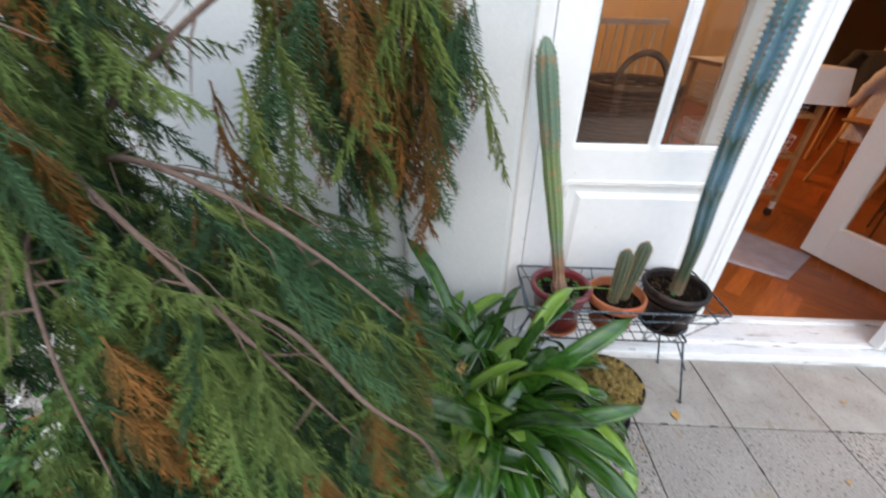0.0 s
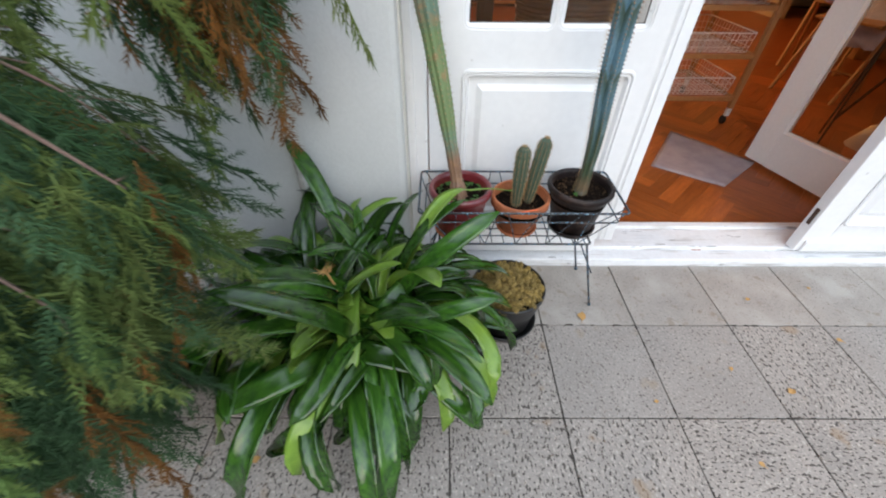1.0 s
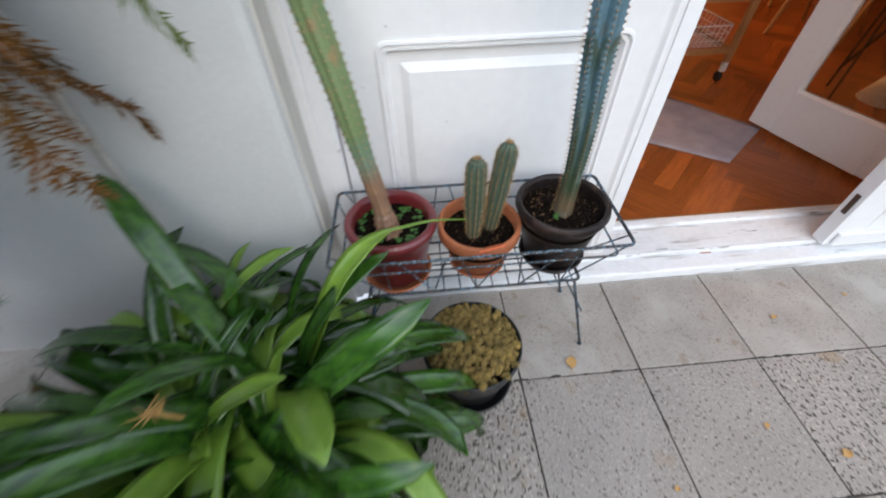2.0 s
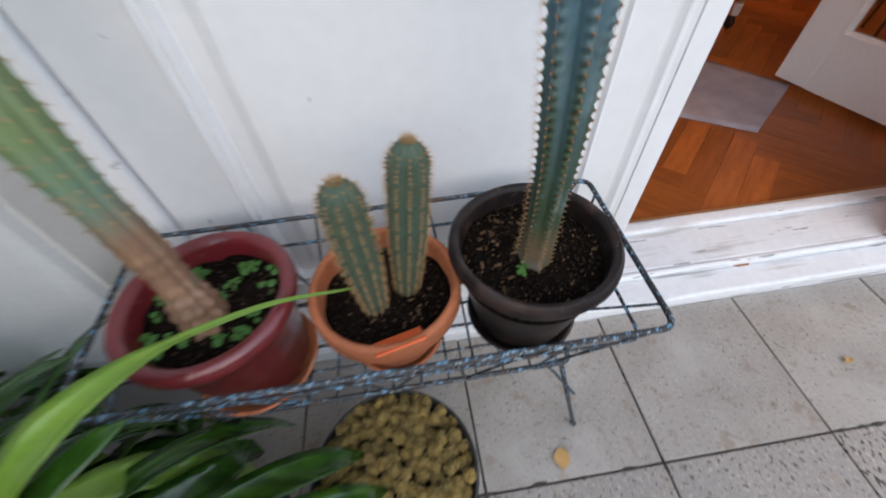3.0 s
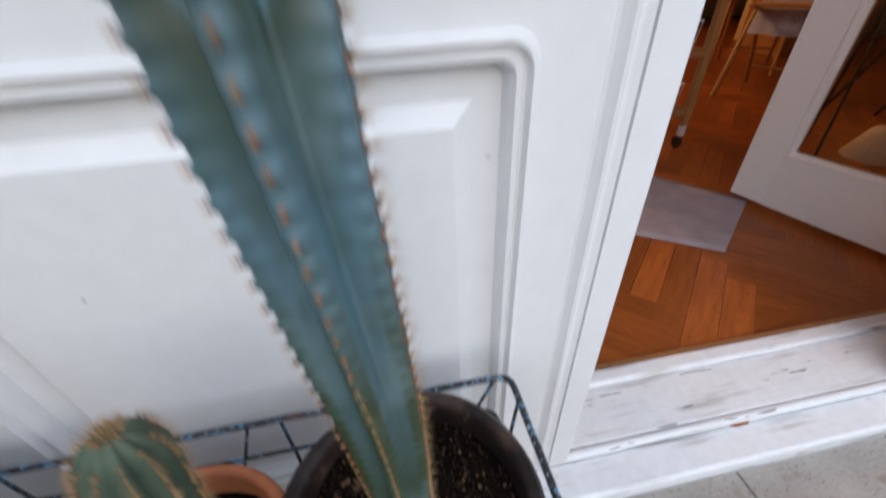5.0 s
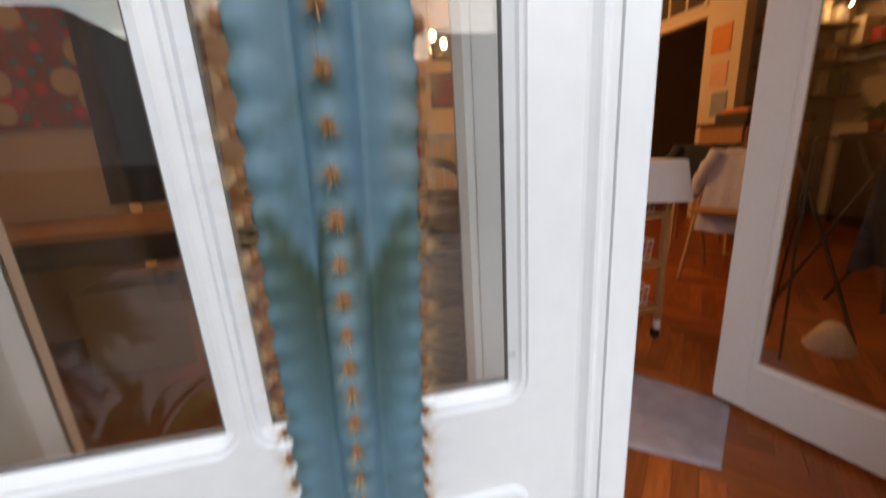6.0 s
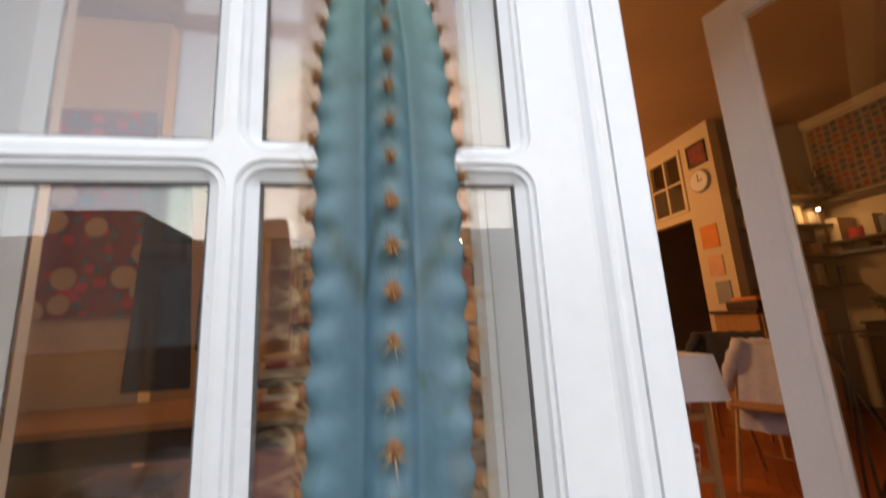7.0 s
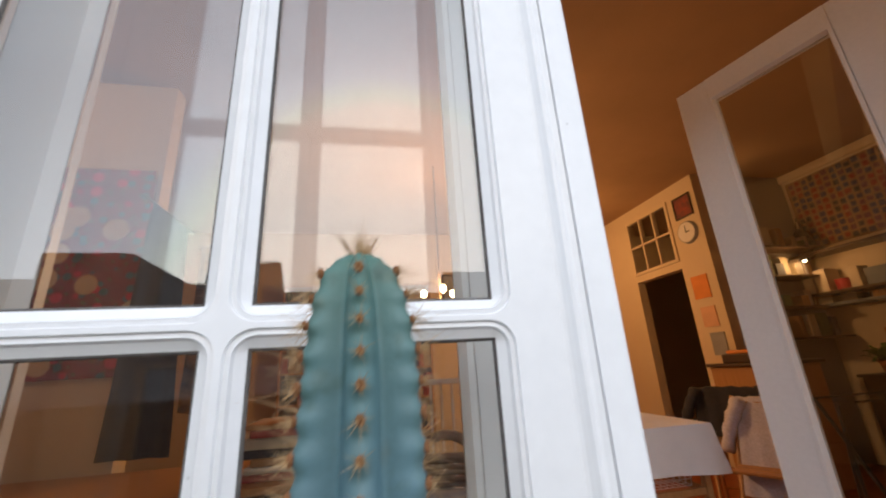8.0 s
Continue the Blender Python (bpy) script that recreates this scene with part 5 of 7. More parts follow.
# ---- pot with white flowers ----
FLOWER_C = (-0.95, 0.42)
WHITE_PETAL = material("white_petal", (0.78, 0.77, 0.72), 0.6, bump=0.05, grain=0.04)
flowers = thing("flower_pot", (*FLOWER_C, 0.0), "clay pot with small green leaves and white flowers", "potted plant")
pot_on(flowers, FLOWER_C, 0.0, 0.24, 0.15, 0.105, TERRACOTTA, rim=0.04, wall=0.012)
part("soil", lathe(bmesh.new(), [(0.13, 0.19), (0.134, 0.215), (0.05, 0.222), (0.002, 0.224)], 32, FLOWER_C), SOIL, flowers, smooth=True)
rnd = random.Random(51)
bm = bmesh.new()
for _ in range(150):
    a, d = rnd.uniform(0, 6.283), 0.14 * math.sqrt(rnd.random())
    c = Vector((FLOWER_C[0] + d * math.cos(a), FLOWER_C[1] + d * math.sin(a), 0.235 + rnd.uniform(0, 0.10)))
    w = Vector((rnd.gauss(0, 1), rnd.gauss(0, 1), rnd.uniform(0, 0.6))).normalized()
    leaf_blade(bm, [c, c + w * 0.012 + Vector((0, 0, 0.003)), c + w * 0.024, c + w * 0.034 + Vector((0, 0, -0.005))], 0.020, 0.3)
part("foliage", bm, WEED, flowers, kind="stuff")
for x, y, z in ((-0.845, 0.445, 0.325), (-0.83, 0.40, 0.30), (-0.90, 0.35, 0.31), (-1.0, 0.5, 0.33)):
    bm = bmesh.new()
    for i in range(7):
        a = 6.283 * i / 7
        w = Vector((math.cos(a), math.sin(a), 0.5)).normalized()
        c = Vector((x, y, z))
        leaf_blade(bm, [c, c + w * 0.010, c + w * 0.020 + Vector((0, 0, 0.002)), c + w * 0.027], 0.016, 0.4)
    part("flower", bm, WHITE_PETAL, flowers, "white flower")

# ---- conduit on the wall and litter on the tiles ----
CONDUIT = material("painted_conduit", (0.42, 0.40, 0.36), 0.7, second=(0.33, 0.31, 0.28), scale=18, bump=0.15)
pipe = tagged(new("wall_conduit", mesh_of("wall_conduit", tube(bmesh.new(), smooth_path([(-0.142, 0.968, 0.0), (-0.147, 0.968, 0.5), (-0.152, 0.968, 1.2), (-0.152, 0.968, 3.2)], 4), 0.0085, 8), CONDUIT, True)), "thin grey-beige conduit fixed to the plastered wall", "pipe")


def dry_leaf(x, y, size, turn):
    bm = bmesh.new()
    rows = []
    for i in range(7):
        u = i / 6
        w = size * 0.42 * math.sin(math.pi * min(1, u * 0.92 + 0.06)) ** 0.8
        rows.append([bm.verts.new((size * (u - 0.5), w * a, 0.0035 + 0.007 * size / 0.04 * (a * a * 0.6 + 0.5 * math.sin(3 * u + a)) ** 2)) for a in (-1, 0, 1)])
    for a, b in zip(rows, rows[1:]):
        for j in range(2):
            bm.faces.new((a[j], b[j], b[j + 1], a[j + 1]))
    tube(bm, [(-size * 0.8, 0, 0.004), (-size * 0.48, 0, 0.005)], 0.0008, 4)
    ob = tagged(new("dry_leaf", mesh_of("dry_leaf", bm, DRY_LEAF, True)), "small curled dry yellow leaf lying on the tiles", "leaf", "dry leaves on the tiles")
    ob.matrix_basis = pose(x, y, 0.0, 0, 0, turn)


for x, y, s, a in ((0.732, 0.792, 0.032, 80), (1.33, 0.87, 0.016, 20), (1.52, 0.70, 0.018, 140), (1.12, 0.60, 0.014, 60), (1.25, 0.53, 0.022, 200), (0.86, 0.50, 0.012, 10), (1.58, 0.92, 0.012, 300), (1.05, 0.34, 0.015, 130), (-0.18, 0.35, 0.02, 30), (-0.10, 0.26, 0.016, 100)):
    dry_leaf(x, y, s, a)
rnd = random.Random(63)
bm = bmesh.new()
for _ in range(1300):
    x, y = (rnd.uniform(-0.7, 1.9), rnd.uniform(0.1, 1.03)) if rnd.random() < 0.45 else (rnd.gauss(-0.30, 0.24), rnd.gauss(0.28, 0.16))
    if y > 0.97:
        continue
    a, ln = rnd.uniform(0, 6.283), rnd.uniform(0.004, 0.014)
    thorn(bm, Vector((x, y, 0.0012)), Vector((math.cos(a), math.sin(a), 0.04)).normalized(), ln, 0.0007)
tagged(new("needle_litter", mesh_of("needle_litter", bm, NEEDLE_DRY)), "fallen rusty needles strewn over the tiles", "litter", kind="stuff")


# ---- in the room ----
def cloth_sheet(bm, corners, nx, ny, wave, seed, thick=0.003):
    """A rippled sheet between four corners (a, b along the top, c, d along the bottom)."""
    a, b, c, d = (Vector(p) for p in corners)
    nor = (b - a).cross(c - a).normalized()
    grid = [[bm.verts.new(a.lerp(b, i / nx).lerp(c.lerp(d, i / nx), j / ny) + nor * wave * (math.sin(i / nx * 14 + seed) * 0.6 + noise.noise((i / nx * 4, j / ny * 3, seed))) * (0.25 + 0.75 * j / ny)) for i in range(nx + 1)] for j in range(ny + 1)]
    back = [[bm.verts.new(v.co - nor * thick) for v in row] for row in grid]
    for g, flip in ((grid, False), (back, True)):
        for j in range(ny):
            for i in range(nx):
                q = (g[j][i], g[j][i + 1], g[j + 1][i + 1], g[j + 1][i])
                bm.faces.new(q[::-1] if flip else q)
    return bm


# floor mat
mat_bm = bmesh.new()
pts = [Vector(p) for p in ((1.610, 1.547, 0), (1.893, 1.776, 0), (1.62, 2.15, 0), (1.34, 1.745, 0))]
n = 14
grid = [[mat_bm.verts.new(pts[0].lerp(pts[1], i / n).lerp(pts[3].lerp(pts[2], i / n), j / n) + Vector((0, 0, ROOM_FLOOR + 0.007 + 0.004 * noise.noise((i * 0.4, j * 0.4, 3))))) for i in range(n + 1)] for j in range(n + 1)]
for j in range(n):
    for i in range(n):
        mat_bm.faces.new((grid[j][i], grid[j][i + 1], grid[j + 1][i + 1], grid[j + 1][i]))
rim = [grid[0][i] for i in range(n + 1)] + [grid[j][n] for j in range(1, n + 1)] + [grid[n][i] for i in range(n - 1, -1, -1)] + [grid[j][0] for j in range(n - 1, 0, -1)]
low = [mat_bm.verts.new((v.co.x, v.co.y, ROOM_FLOOR)) for v in rim]
for i in range(len(rim)):
    mat_bm.faces.new((rim[i], low[i], low[(i + 1) % len(rim)], rim[(i + 1) % len(rim)]))
tagged(new("floor_mat", mesh_of("floor_mat", mat_bm, MAT_CLOTH, True)), "lavender-grey cloth mat lying crooked on the parquet", "mat")

# trolley of pale wood with wire baskets on castors, a white cloth over it
trolley = thing("trolley", (1.75, 2.5, ROOM_FLOOR), "pale wooden trolley with white wire baskets on castors", "trolley")
TX0, TX1, TY0, TY1 = 1.52, 1.995, 2.275, 2.80
for x in (TX0, TX1):
    for y in (TY0, TY1):
        leg = part("leg", boxed(x - 0.014, x + 0.014, y - 0.014, y + 0.014, 0.125, 0.86, bevel=0.003), PINE, trolley)
        fork = part("castor", boxed(x - 0.013, x + 0.013, y - 0.012, y + 0.012, 0.078, 0.125, bevel=0.004), WHITE_WIRE, leg, "white castor fork")
        bm = bmesh.new()
        bmesh.ops.create_cone(bm, cap_ends=True, segments=20, radius1=0.0245, radius2=0.0245, depth=0.018, matrix=pose(x - 0.008, y, ROOM_FLOOR + 0.0245, 0, 90, 0))
        bmesh.ops.bevel(bm, geom=list(bm.edges), offset=0.003, segments=1, affect="EDGES")
        part("wheel", bm, BLACK_PLASTIC, leg, "black rubber wheel")
for z in (0.18, 0.41, 0.64):
    for y in (TY0, TY1):
        part("side_rail", boxed(TX0 + 0.0145, TX1 - 0.0145, y - 0.008, y + 0.008, z - 0.012, z + 0.012), PINE, trolley)
    for x in (TX0, TX1):
        part("side_rail", boxed(x - 0.008, x + 0.008, TY0 + 0.0145, TY1 - 0.0145, z - 0.012, z + 0.012), PINE, trolley)
    basket = part("basket", tube(bmesh.new(), rounded_bar([(TX0 + 0.03, TY0 + 0.02, z + 0.11), (TX1 - 0.03, TY0 + 0.02, z + 0.11), (TX1 - 0.03, TY1 - 0.02, z + 0.11), (TX0 + 0.03, TY1 - 0.02, z + 0.11)], 0.02), 0.0035, 6, False), WHITE_WIRE, trolley, "white wire basket")
    bm = bmesh.new()
    for i in range(15):
        x = TX0 + 0.04 + (TX1 - TX0 - 0.08) * i / 14
        tube(bm, [(x, TY0 + 0.02, z + 0.11), (x, TY0 + 0.035, z + 0.014), (x, TY1 - 0.035, z + 0.014), (x, TY1 - 0.02, z + 0.11)], 0.0016, 4)
    for i in range(16):
        y = TY0 + 0.03 + (TY1 - TY0 - 0.06) * i / 15
        tube(bm, [(TX0 + 0.03, y, z + 0.11), (TX0 + 0.045, y, z + 0.014), (TX1 - 0.045, y, z + 0.014), (TX1 - 0.03, y, z + 0.11)], 0.0016, 4)
    for h in (0.04, 0.075):
        tube(bm, rounded_bar([(TX0 + 0.034, TY0 + 0.024, z + h), (TX1 - 0.034, TY0 + 0.024, z + h), (TX1 - 0.034, TY1 - 0.024, z + h), (TX0 + 0.034, TY1 - 0.024, z + h)], 0.02), 0.0018, 4, False)
    part("basket_mesh", bm, WHITE_WIRE, basket, kind="stuff")
part("top", boxed(TX0 - 0.03, TX1 + 0.03, TY0 - 0.03, TY1 + 0.03, 0.86, 0.882, bevel=0.004), PINE, trolley)

cloth = thing("tablecloth", (1.75, 2.5, 0.8825), "white linen cloth hanging over the trolley's top", "tablecloth")
part("top_sheet", boxed(TX0 - 0.042, TX1 + 0.042, TY0 - 0.042, TY1 + 0.042, 0.8835, 0.888, bevel=0.002), LINEN, cloth)
part("drape", cloth_sheet(bmesh.new(), [(TX1 + 0.043, TY0 - 0.043, 0.886), (TX1 + 0.043, TY1 + 0.043, 0.886), (TX1 + 0.075, TY0 - 0.06, 0.705), (TX1 + 0.06, TY1 + 0.05, 0.74)], 22, 8, 0.014, 2), LINEN, cloth, smooth=True)
part("drape", cloth_sheet(bmesh.new(), [(TX0 - 0.043, TY0 - 0.043, 0.886), (TX1 + 0.043, TY0 - 0.043, 0.886), (TX0 - 0.05, TY0 - 0.06, 0.735), (TX1 + 0.075, TY0 - 0.06, 0.705)], 22, 8, 0.012, 5), LINEN, cloth, smooth=True)


def folding_chair(place, turn, label):
    chair = thing("folding_chair", (0, 0, 0), label, "chair", "folding chairs")
    for x in (-0.19, 0.19):
        part("leg", tube(bmesh.new(), [(x, -0.24, 0.0), (x, 0.02, 0.45), (x, 0.20, 0.84)], 0.013, 8), PINE, chair)
        part("leg", tube(bmesh.new(), [(x * 0.86, 0.24, 0.0), (x * 0.86, 0.0, 0.43), (x * 0.86, -0.17, 0.455)], 0.012, 8), PINE, chair)
    for i in range(5):
        part("seat_slat", boxed(-0.18, 0.18, -0.19 + i * 0.078, -0.125 + i * 0.078, 0.452, 0.468, bevel=0.003), PINE, chair)
    for z in (0.66, 0.78):
        y = 0.02 + (z - 0.45) * 0.46
        part("back_slat", boxed(-0.185, 0.185, y - 0.008, y + 0.008, z - 0.03, z + 0.03, bevel=0.004), PINE, chair)
    part("stretcher", tube(bmesh.new(), [(-0.17, 0.20, 0.10), (0.17, 0.20, 0.10)], 0.009, 6), PINE, chair)
    chair.matrix_basis = pose(*place, 0, 0, turn)
    return chair


folding_chair((3.00, 2.86, ROOM_FLOOR), -60, "pale wooden folding chair with a pale garment over its back")
folding_chair((3.42, 3.50, ROOM_FLOOR), -45, "pale wooden folding chair under a dark jacket")


def garment(name, mat, m, label, w, h, slope=0.46):
    """Cloth laid over a rail: shoulders, two falling sides and a sleeve."""
    bm = bmesh.new()
    prof = [(-0.05, -h), (-0.035, -h * 0.5), (-0.026, -0.04), (-0.012, -0.004), (0.0, 0.004), (0.012, -0.004), (0.03, -0.05), (0.042, -h * 0.45), (0.05, -h * 0.8)]
    nx = 18
    rows = []
    for y, z in prof:
        y += slope * z if y < 0 else 0.0
        rows.append([bm.verts.new((w * (i / nx - 0.5) * (1 + 0.12 * -z), y + 0.012 * math.sin(i * 1.3 + z * 9) * min(1, -z * 6 + 0.1), z + 0.012 * noise.noise((i * 0.5, z * 5, w)))) for i in range(nx + 1)])
    for a, b in zip(rows, rows[1:]):
        for i in range(nx):
            bm.faces.new((a[i], a[i + 1], b[i + 1], b[i]))
    ob = thing(name, (0, 0, 0), label, "garment")
    part("body", bm, mat, ob, smooth=True)
    if slope > 0.1:
        bm = tube(bmesh.new(), smooth_path([(-w * 0.45, -0.03, -0.02), (-w * 0.60, -0.05 - slope * 0.14, -0.15), (-w * 0.74, -0.04 - slope * 0.2, -0.32)], 6), [0.045 - 0.0008 * i + 0.005 * math.sin(i * 1.9) for i in range(13)], 10)
        part("sleeve", bm, mat, ob, smooth=True)
    ob.matrix_basis = m
    return ob


garment("shirt", PINK_CLOTH, pose(3.175, 2.955, 0.865, 0, 0, -60), "pale lilac-white shirt hung over a folding chair", 0.34, 0.52)
garment("jacket", DARK_CLOTH, pose(3.56, 3.64, 0.88, 0, 0, -45), "dark jacket hung over a folding chair", 0.46, 0.34)

# far wall: clock, prints and papers
clock = thing("wall_clock", (RIGHT_A - 0.001, 4.34, 2.50), "round white wall clock with a dark rim", "clock")


def disc(x0, x1, y, z, r0, r1=None):
    bm = bmesh.new()
    bmesh.ops.create_cone(bm, cap_ends=True, segments=40, radius1=r0, radius2=r1 or r0, depth=x1 - x0, matrix=pose((x0 + x1) / 2, y, z, 0, -90, 0))
    return bm


part("rim", disc(RIGHT_A - 0.035, RIGHT_A - 0.001, 4.34, 2.50, 0.135, 0.125), GREY_PAPER, clock)
part("dial", disc(RIGHT_A - 0.038, RIGHT_A - 0.0351, 4.34, 2.50, 0.115), LINEN, clock)
part("pointer", boxed(RIGHT_A - 0.042, RIGHT_A - 0.039, 4.335, 4.345, 2.49, 2.58), BLACK_PLASTIC, clock)
part("pointer", boxed(RIGHT_A - 0.044, RIGHT_A - 0.0422, 4.28, 4.345, 2.495, 2.506), BLACK_PLASTIC, clock)


def wall_print(y0, y1, z0, z1, mat, label, x=RIGHT_A, framed=True):
    pic = thing("picture", (x - 0.001, (y0 + y1) / 2, z0), label, "picture", "prints on the wall")
    if framed:
        for a, b, c, d in ((y0, y1, z0, z0 + 0.018), (y0, y1, z1 - 0.018, z1), (y0, y0 + 0.018, z0 + 0.018, z1 - 0.018), (y1 - 0.018, y1, z0 + 0.018, z1 - 0.018)):
            part("picture_frame", boxed(x - 0.022, x - 0.001, a, b, c, d, bevel=0.003), DARK_WOOD, pic)
    part("sheet", boxed(x - 0.012, x - 0.002, y0 + 0.002, y1 - 0.002, z0 + 0.002, z1 - 0.002), mat, pic)


wall_print(4.20, 4.46, 2.68, 2.95, RED_PAPER, "dark red framed print on the cream wall")
wall_print(4.25, 4.47, 1.73, 1.99, ORANGE_PAPER, "orange sheet of paper pinned to the cream wall", framed=False)
wall_print(4.25, 4.44, 1.42, 1.64, PEACH_PAPER, "peach sheet of paper pinned to the cream wall", framed=False)
wall_print(4.22, 4.40, 1.12, 1.36, GREY_PAPER, "grey sheet of paper pinned to the cream wall", framed=False)

# niche shelves with boxes, frames and books
rnd = random.Random(13)
SHELF_COLORS = [material("shelf_item", c, 0.7, bump=0.02, grain=0.05) for c in ((0.35, 0.06, 0.05), (0.10, 0.12, 0.18), (0.45, 0.40, 0.32), (0.06, 0.05, 0.05), (0.30, 0.17, 0.07), (0.12, 0.17, 0.09), (0.5, 0.45, 0.42))]
for z in (1.25, 1.56, 1.88, 2.2):
    board = tagged(new("wall_shelf", mesh_of("wall_shelf", boxed(4.47, 5.55, CORNER_Y - 0.24, CORNER_Y - 0.001, z - 0.022, z, bevel=0.003), DARK_WOOD)), "dark wooden board shelf on the grey wall", "shelf", "wall shelves")
    x = 4.50
    while x < 5.45:
        w, h, d = rnd.uniform(0.03, 0.13), rnd.uniform(0.08, 0.24), rnd.uniform(0.10, 0.18)
        if rnd.random() < 0.82:
            kind = "book" if w < 0.06 else "storage_box"
            ob = new(kind, mesh_of(kind, boxed(x, x + w, CORNER_Y - 0.02 - d, CORNER_Y - 0.02, z, z + h, bevel=0.004), rnd.choice(SHELF_COLORS)))
            tagged(ob, "upright book on the dark wall shelf" if kind == "book" else "small storage box on the dark wall shelf", "book" if kind == "book" else "box", "things on the wall shelves")
        x += w + rnd.uniform(0.005, 0.05)

chest = thing("chest_of_drawers", (4.2, 3.85, ROOM_FLOOR), "wooden chest of drawers with a dark top", "chest of drawers")
part("body", boxed(3.90, 4.62, 3.64, 4.08, ROOM_FLOOR, 1.02, bevel=0.006), PINE, chest)
for z0 in (0.10, 0.41, 0.72):
    drawer = part("drawer", boxed(3.93, 4.59, 3.622, 3.639, z0, z0 + 0.28, bevel=0.004), PINE, chest)
    bm = bmesh.new()
    ball(bm, (4.26, 3.608, z0 + 0.14), 0.016)
    part("knob", bm, DARK_WOOD, drawer, smooth=True)
part("top", boxed(3.87, 4.65, 3.61, 4.10, 1.0205, 1.05, bevel=0.006), DARK_WOOD, chest)
tray = tagged(new("flat_case", mesh_of("flat_case", boxed(3.95, 4.45, 3.66, 3.98, 1.0505, 1.13, bevel=0.012), DARK_WOOD)), "dark flat case lying on the chest of drawers", "case")
pad = tagged(new("cushion", mesh_of("cushion", boxed(3.98, 4.42, 3.69, 3.95, 1.1305, 1.165, bevel=0.014), ORANGE_PAPER)), "ochre folded cloth on the dark case", "cloth")

# quilt on the right wall
QUILT = [material("quilt_patch", c, 0.95, second=tuple(v * 0.6 for v in c), scale=22, bump=0.2, grain=0.1) for c in ((0.26, 0.045, 0.03), (0.05, 0.055, 0.12), (0.30, 0.17, 0.10), (0.16, 0.06, 0.09), (0.05, 0.05, 0.055))]
quilt = thing("wall_quilt", (RIGHT_B - 0.001, 3.3, 2.2), "patchwork wall quilt of red, blue and tan scraps", "quilt")
part("backing", boxed(RIGHT_B - 0.008, RIGHT_B - 0.001, 2.30, 4.10, 2.20, 3.02), QUILT[2], quilt)
rnd = random.Random(17)
for i in range(25):
    for j in range(11):
        y, z = 2.312 + i * 0.071, 2.21 + j * 0.0725
        ob = part("patch", boxed(RIGHT_B - 0.013 - rnd.uniform(0, 0.002), RIGHT_B - 0.0082, y + 0.004, y + rnd.uniform(0.044, 0.056), z + 0.004 + 0.012 * (i % 2), z + rnd.uniform(0.048, 0.060) + 0.012 * (i % 2)), QUILT[rnd.choice((0, 0, 1, 1, 3, 4))], quilt)
cab = thing("sideboard", (5.3, 2.9, ROOM_FLOOR), "dark wooden sideboard by the room's wall", "sideboard")
part("body", boxed(5.12, 5.58, 2.2, 3.7, ROOM_FLOOR, 0.86, bevel=0.006), DARK_WOOD, cab)
for y in (2.22, 2.72, 3.22):
    part("door", boxed(5.105, 5.1195, y, y + 0.46, 0.10, 0.80, bevel=0.004), DARK_WOOD, cab)
part("top", boxed(5.09, 5.585, 2.18, 3.72, 0.8605, 0.885, bevel=0.005), DARK_WOOD, cab)
for y0, y1, h in ((2.72, 3.10, 0.46), (3.13, 3.47, 0.40)):
    crate = thing("wooden_crate", (5.36, (y0 + y1) / 2, 0.8855), "open pale-edged wooden crate standing on the dark sideboard", "crate", "crates on the sideboard")
    for a, b, c, d in ((y0, y1, 0.8857, 0.905), (y0, y1, 0.8855 + h - 0.02, 0.8855 + h), (y0, y0 + 0.018, 0.9052, 0.8853 + h - 0.02), (y1 - 0.018, y1, 0.9052, 0.8853 + h - 0.02)):
        part("side_board", boxed(5.22, 5.50, a, b, c, d, bevel=0.002), PINE, crate)
    part("back_board", boxed(5.48, 5.498, y0 + 0.0185, y1 - 0.0185, 0.9055, 0.885 + h - 0.0205), DARK_WOOD, crate)
rnd = random.Random(23)
y = 2.2
while y < 2.58:
    w, h = rnd.uniform(0.06, 0.2), rnd.uniform(0.08, 0.32)
    ob = new("storage_box", mesh_of("storage_box", boxed(5.2, 5.42, y, y + w, 0.8855, 0.8855 + h, bevel=0.005), rnd.choice(SHELF_COLORS)))
    tagged(ob, "box standing on the dark sideboard", "box", "things on the sideboard")
    y += w + rnd.uniform(0.02, 0.1)

# floor lamp lying by the open leaf: a pale shade on thin dark rods
SHADE = material("pale_lamp_shade", (0.62, 0.52, 0.40), 0.8, bump=0.05)
lamp = thing("floor_lamp", (2.45, 1.95, ROOM_FLOOR), "small pale cone shade with thin dark folding rods", "lamp")
part("shade", lathe(bmesh.new(), [(0.092, ROOM_FLOOR), (0.094, ROOM_FLOOR + 0.004), (0.04, ROOM_FLOOR + 0.11), (0.025, ROOM_FLOOR + 0.122), (0.004, ROOM_FLOOR + 0.124)], 32, (2.62, 1.96)), SHADE, lamp, smooth=True)
part("rod", tube(bmesh.new(), [(2.32, 1.94, ROOM_FLOOR), (2.38, 2.0, 0.5), (2.44, 2.04, 0.95)], 0.006, 6), BLACK_PLASTIC, lamp)
part("rod", tube(bmesh.new(), [(2.50, 2.14, ROOM_FLOOR), (2.44, 2.07, 0.5), (2.39, 2.0, 0.95)], 0.006, 6), BLACK_PLASTIC, lamp)

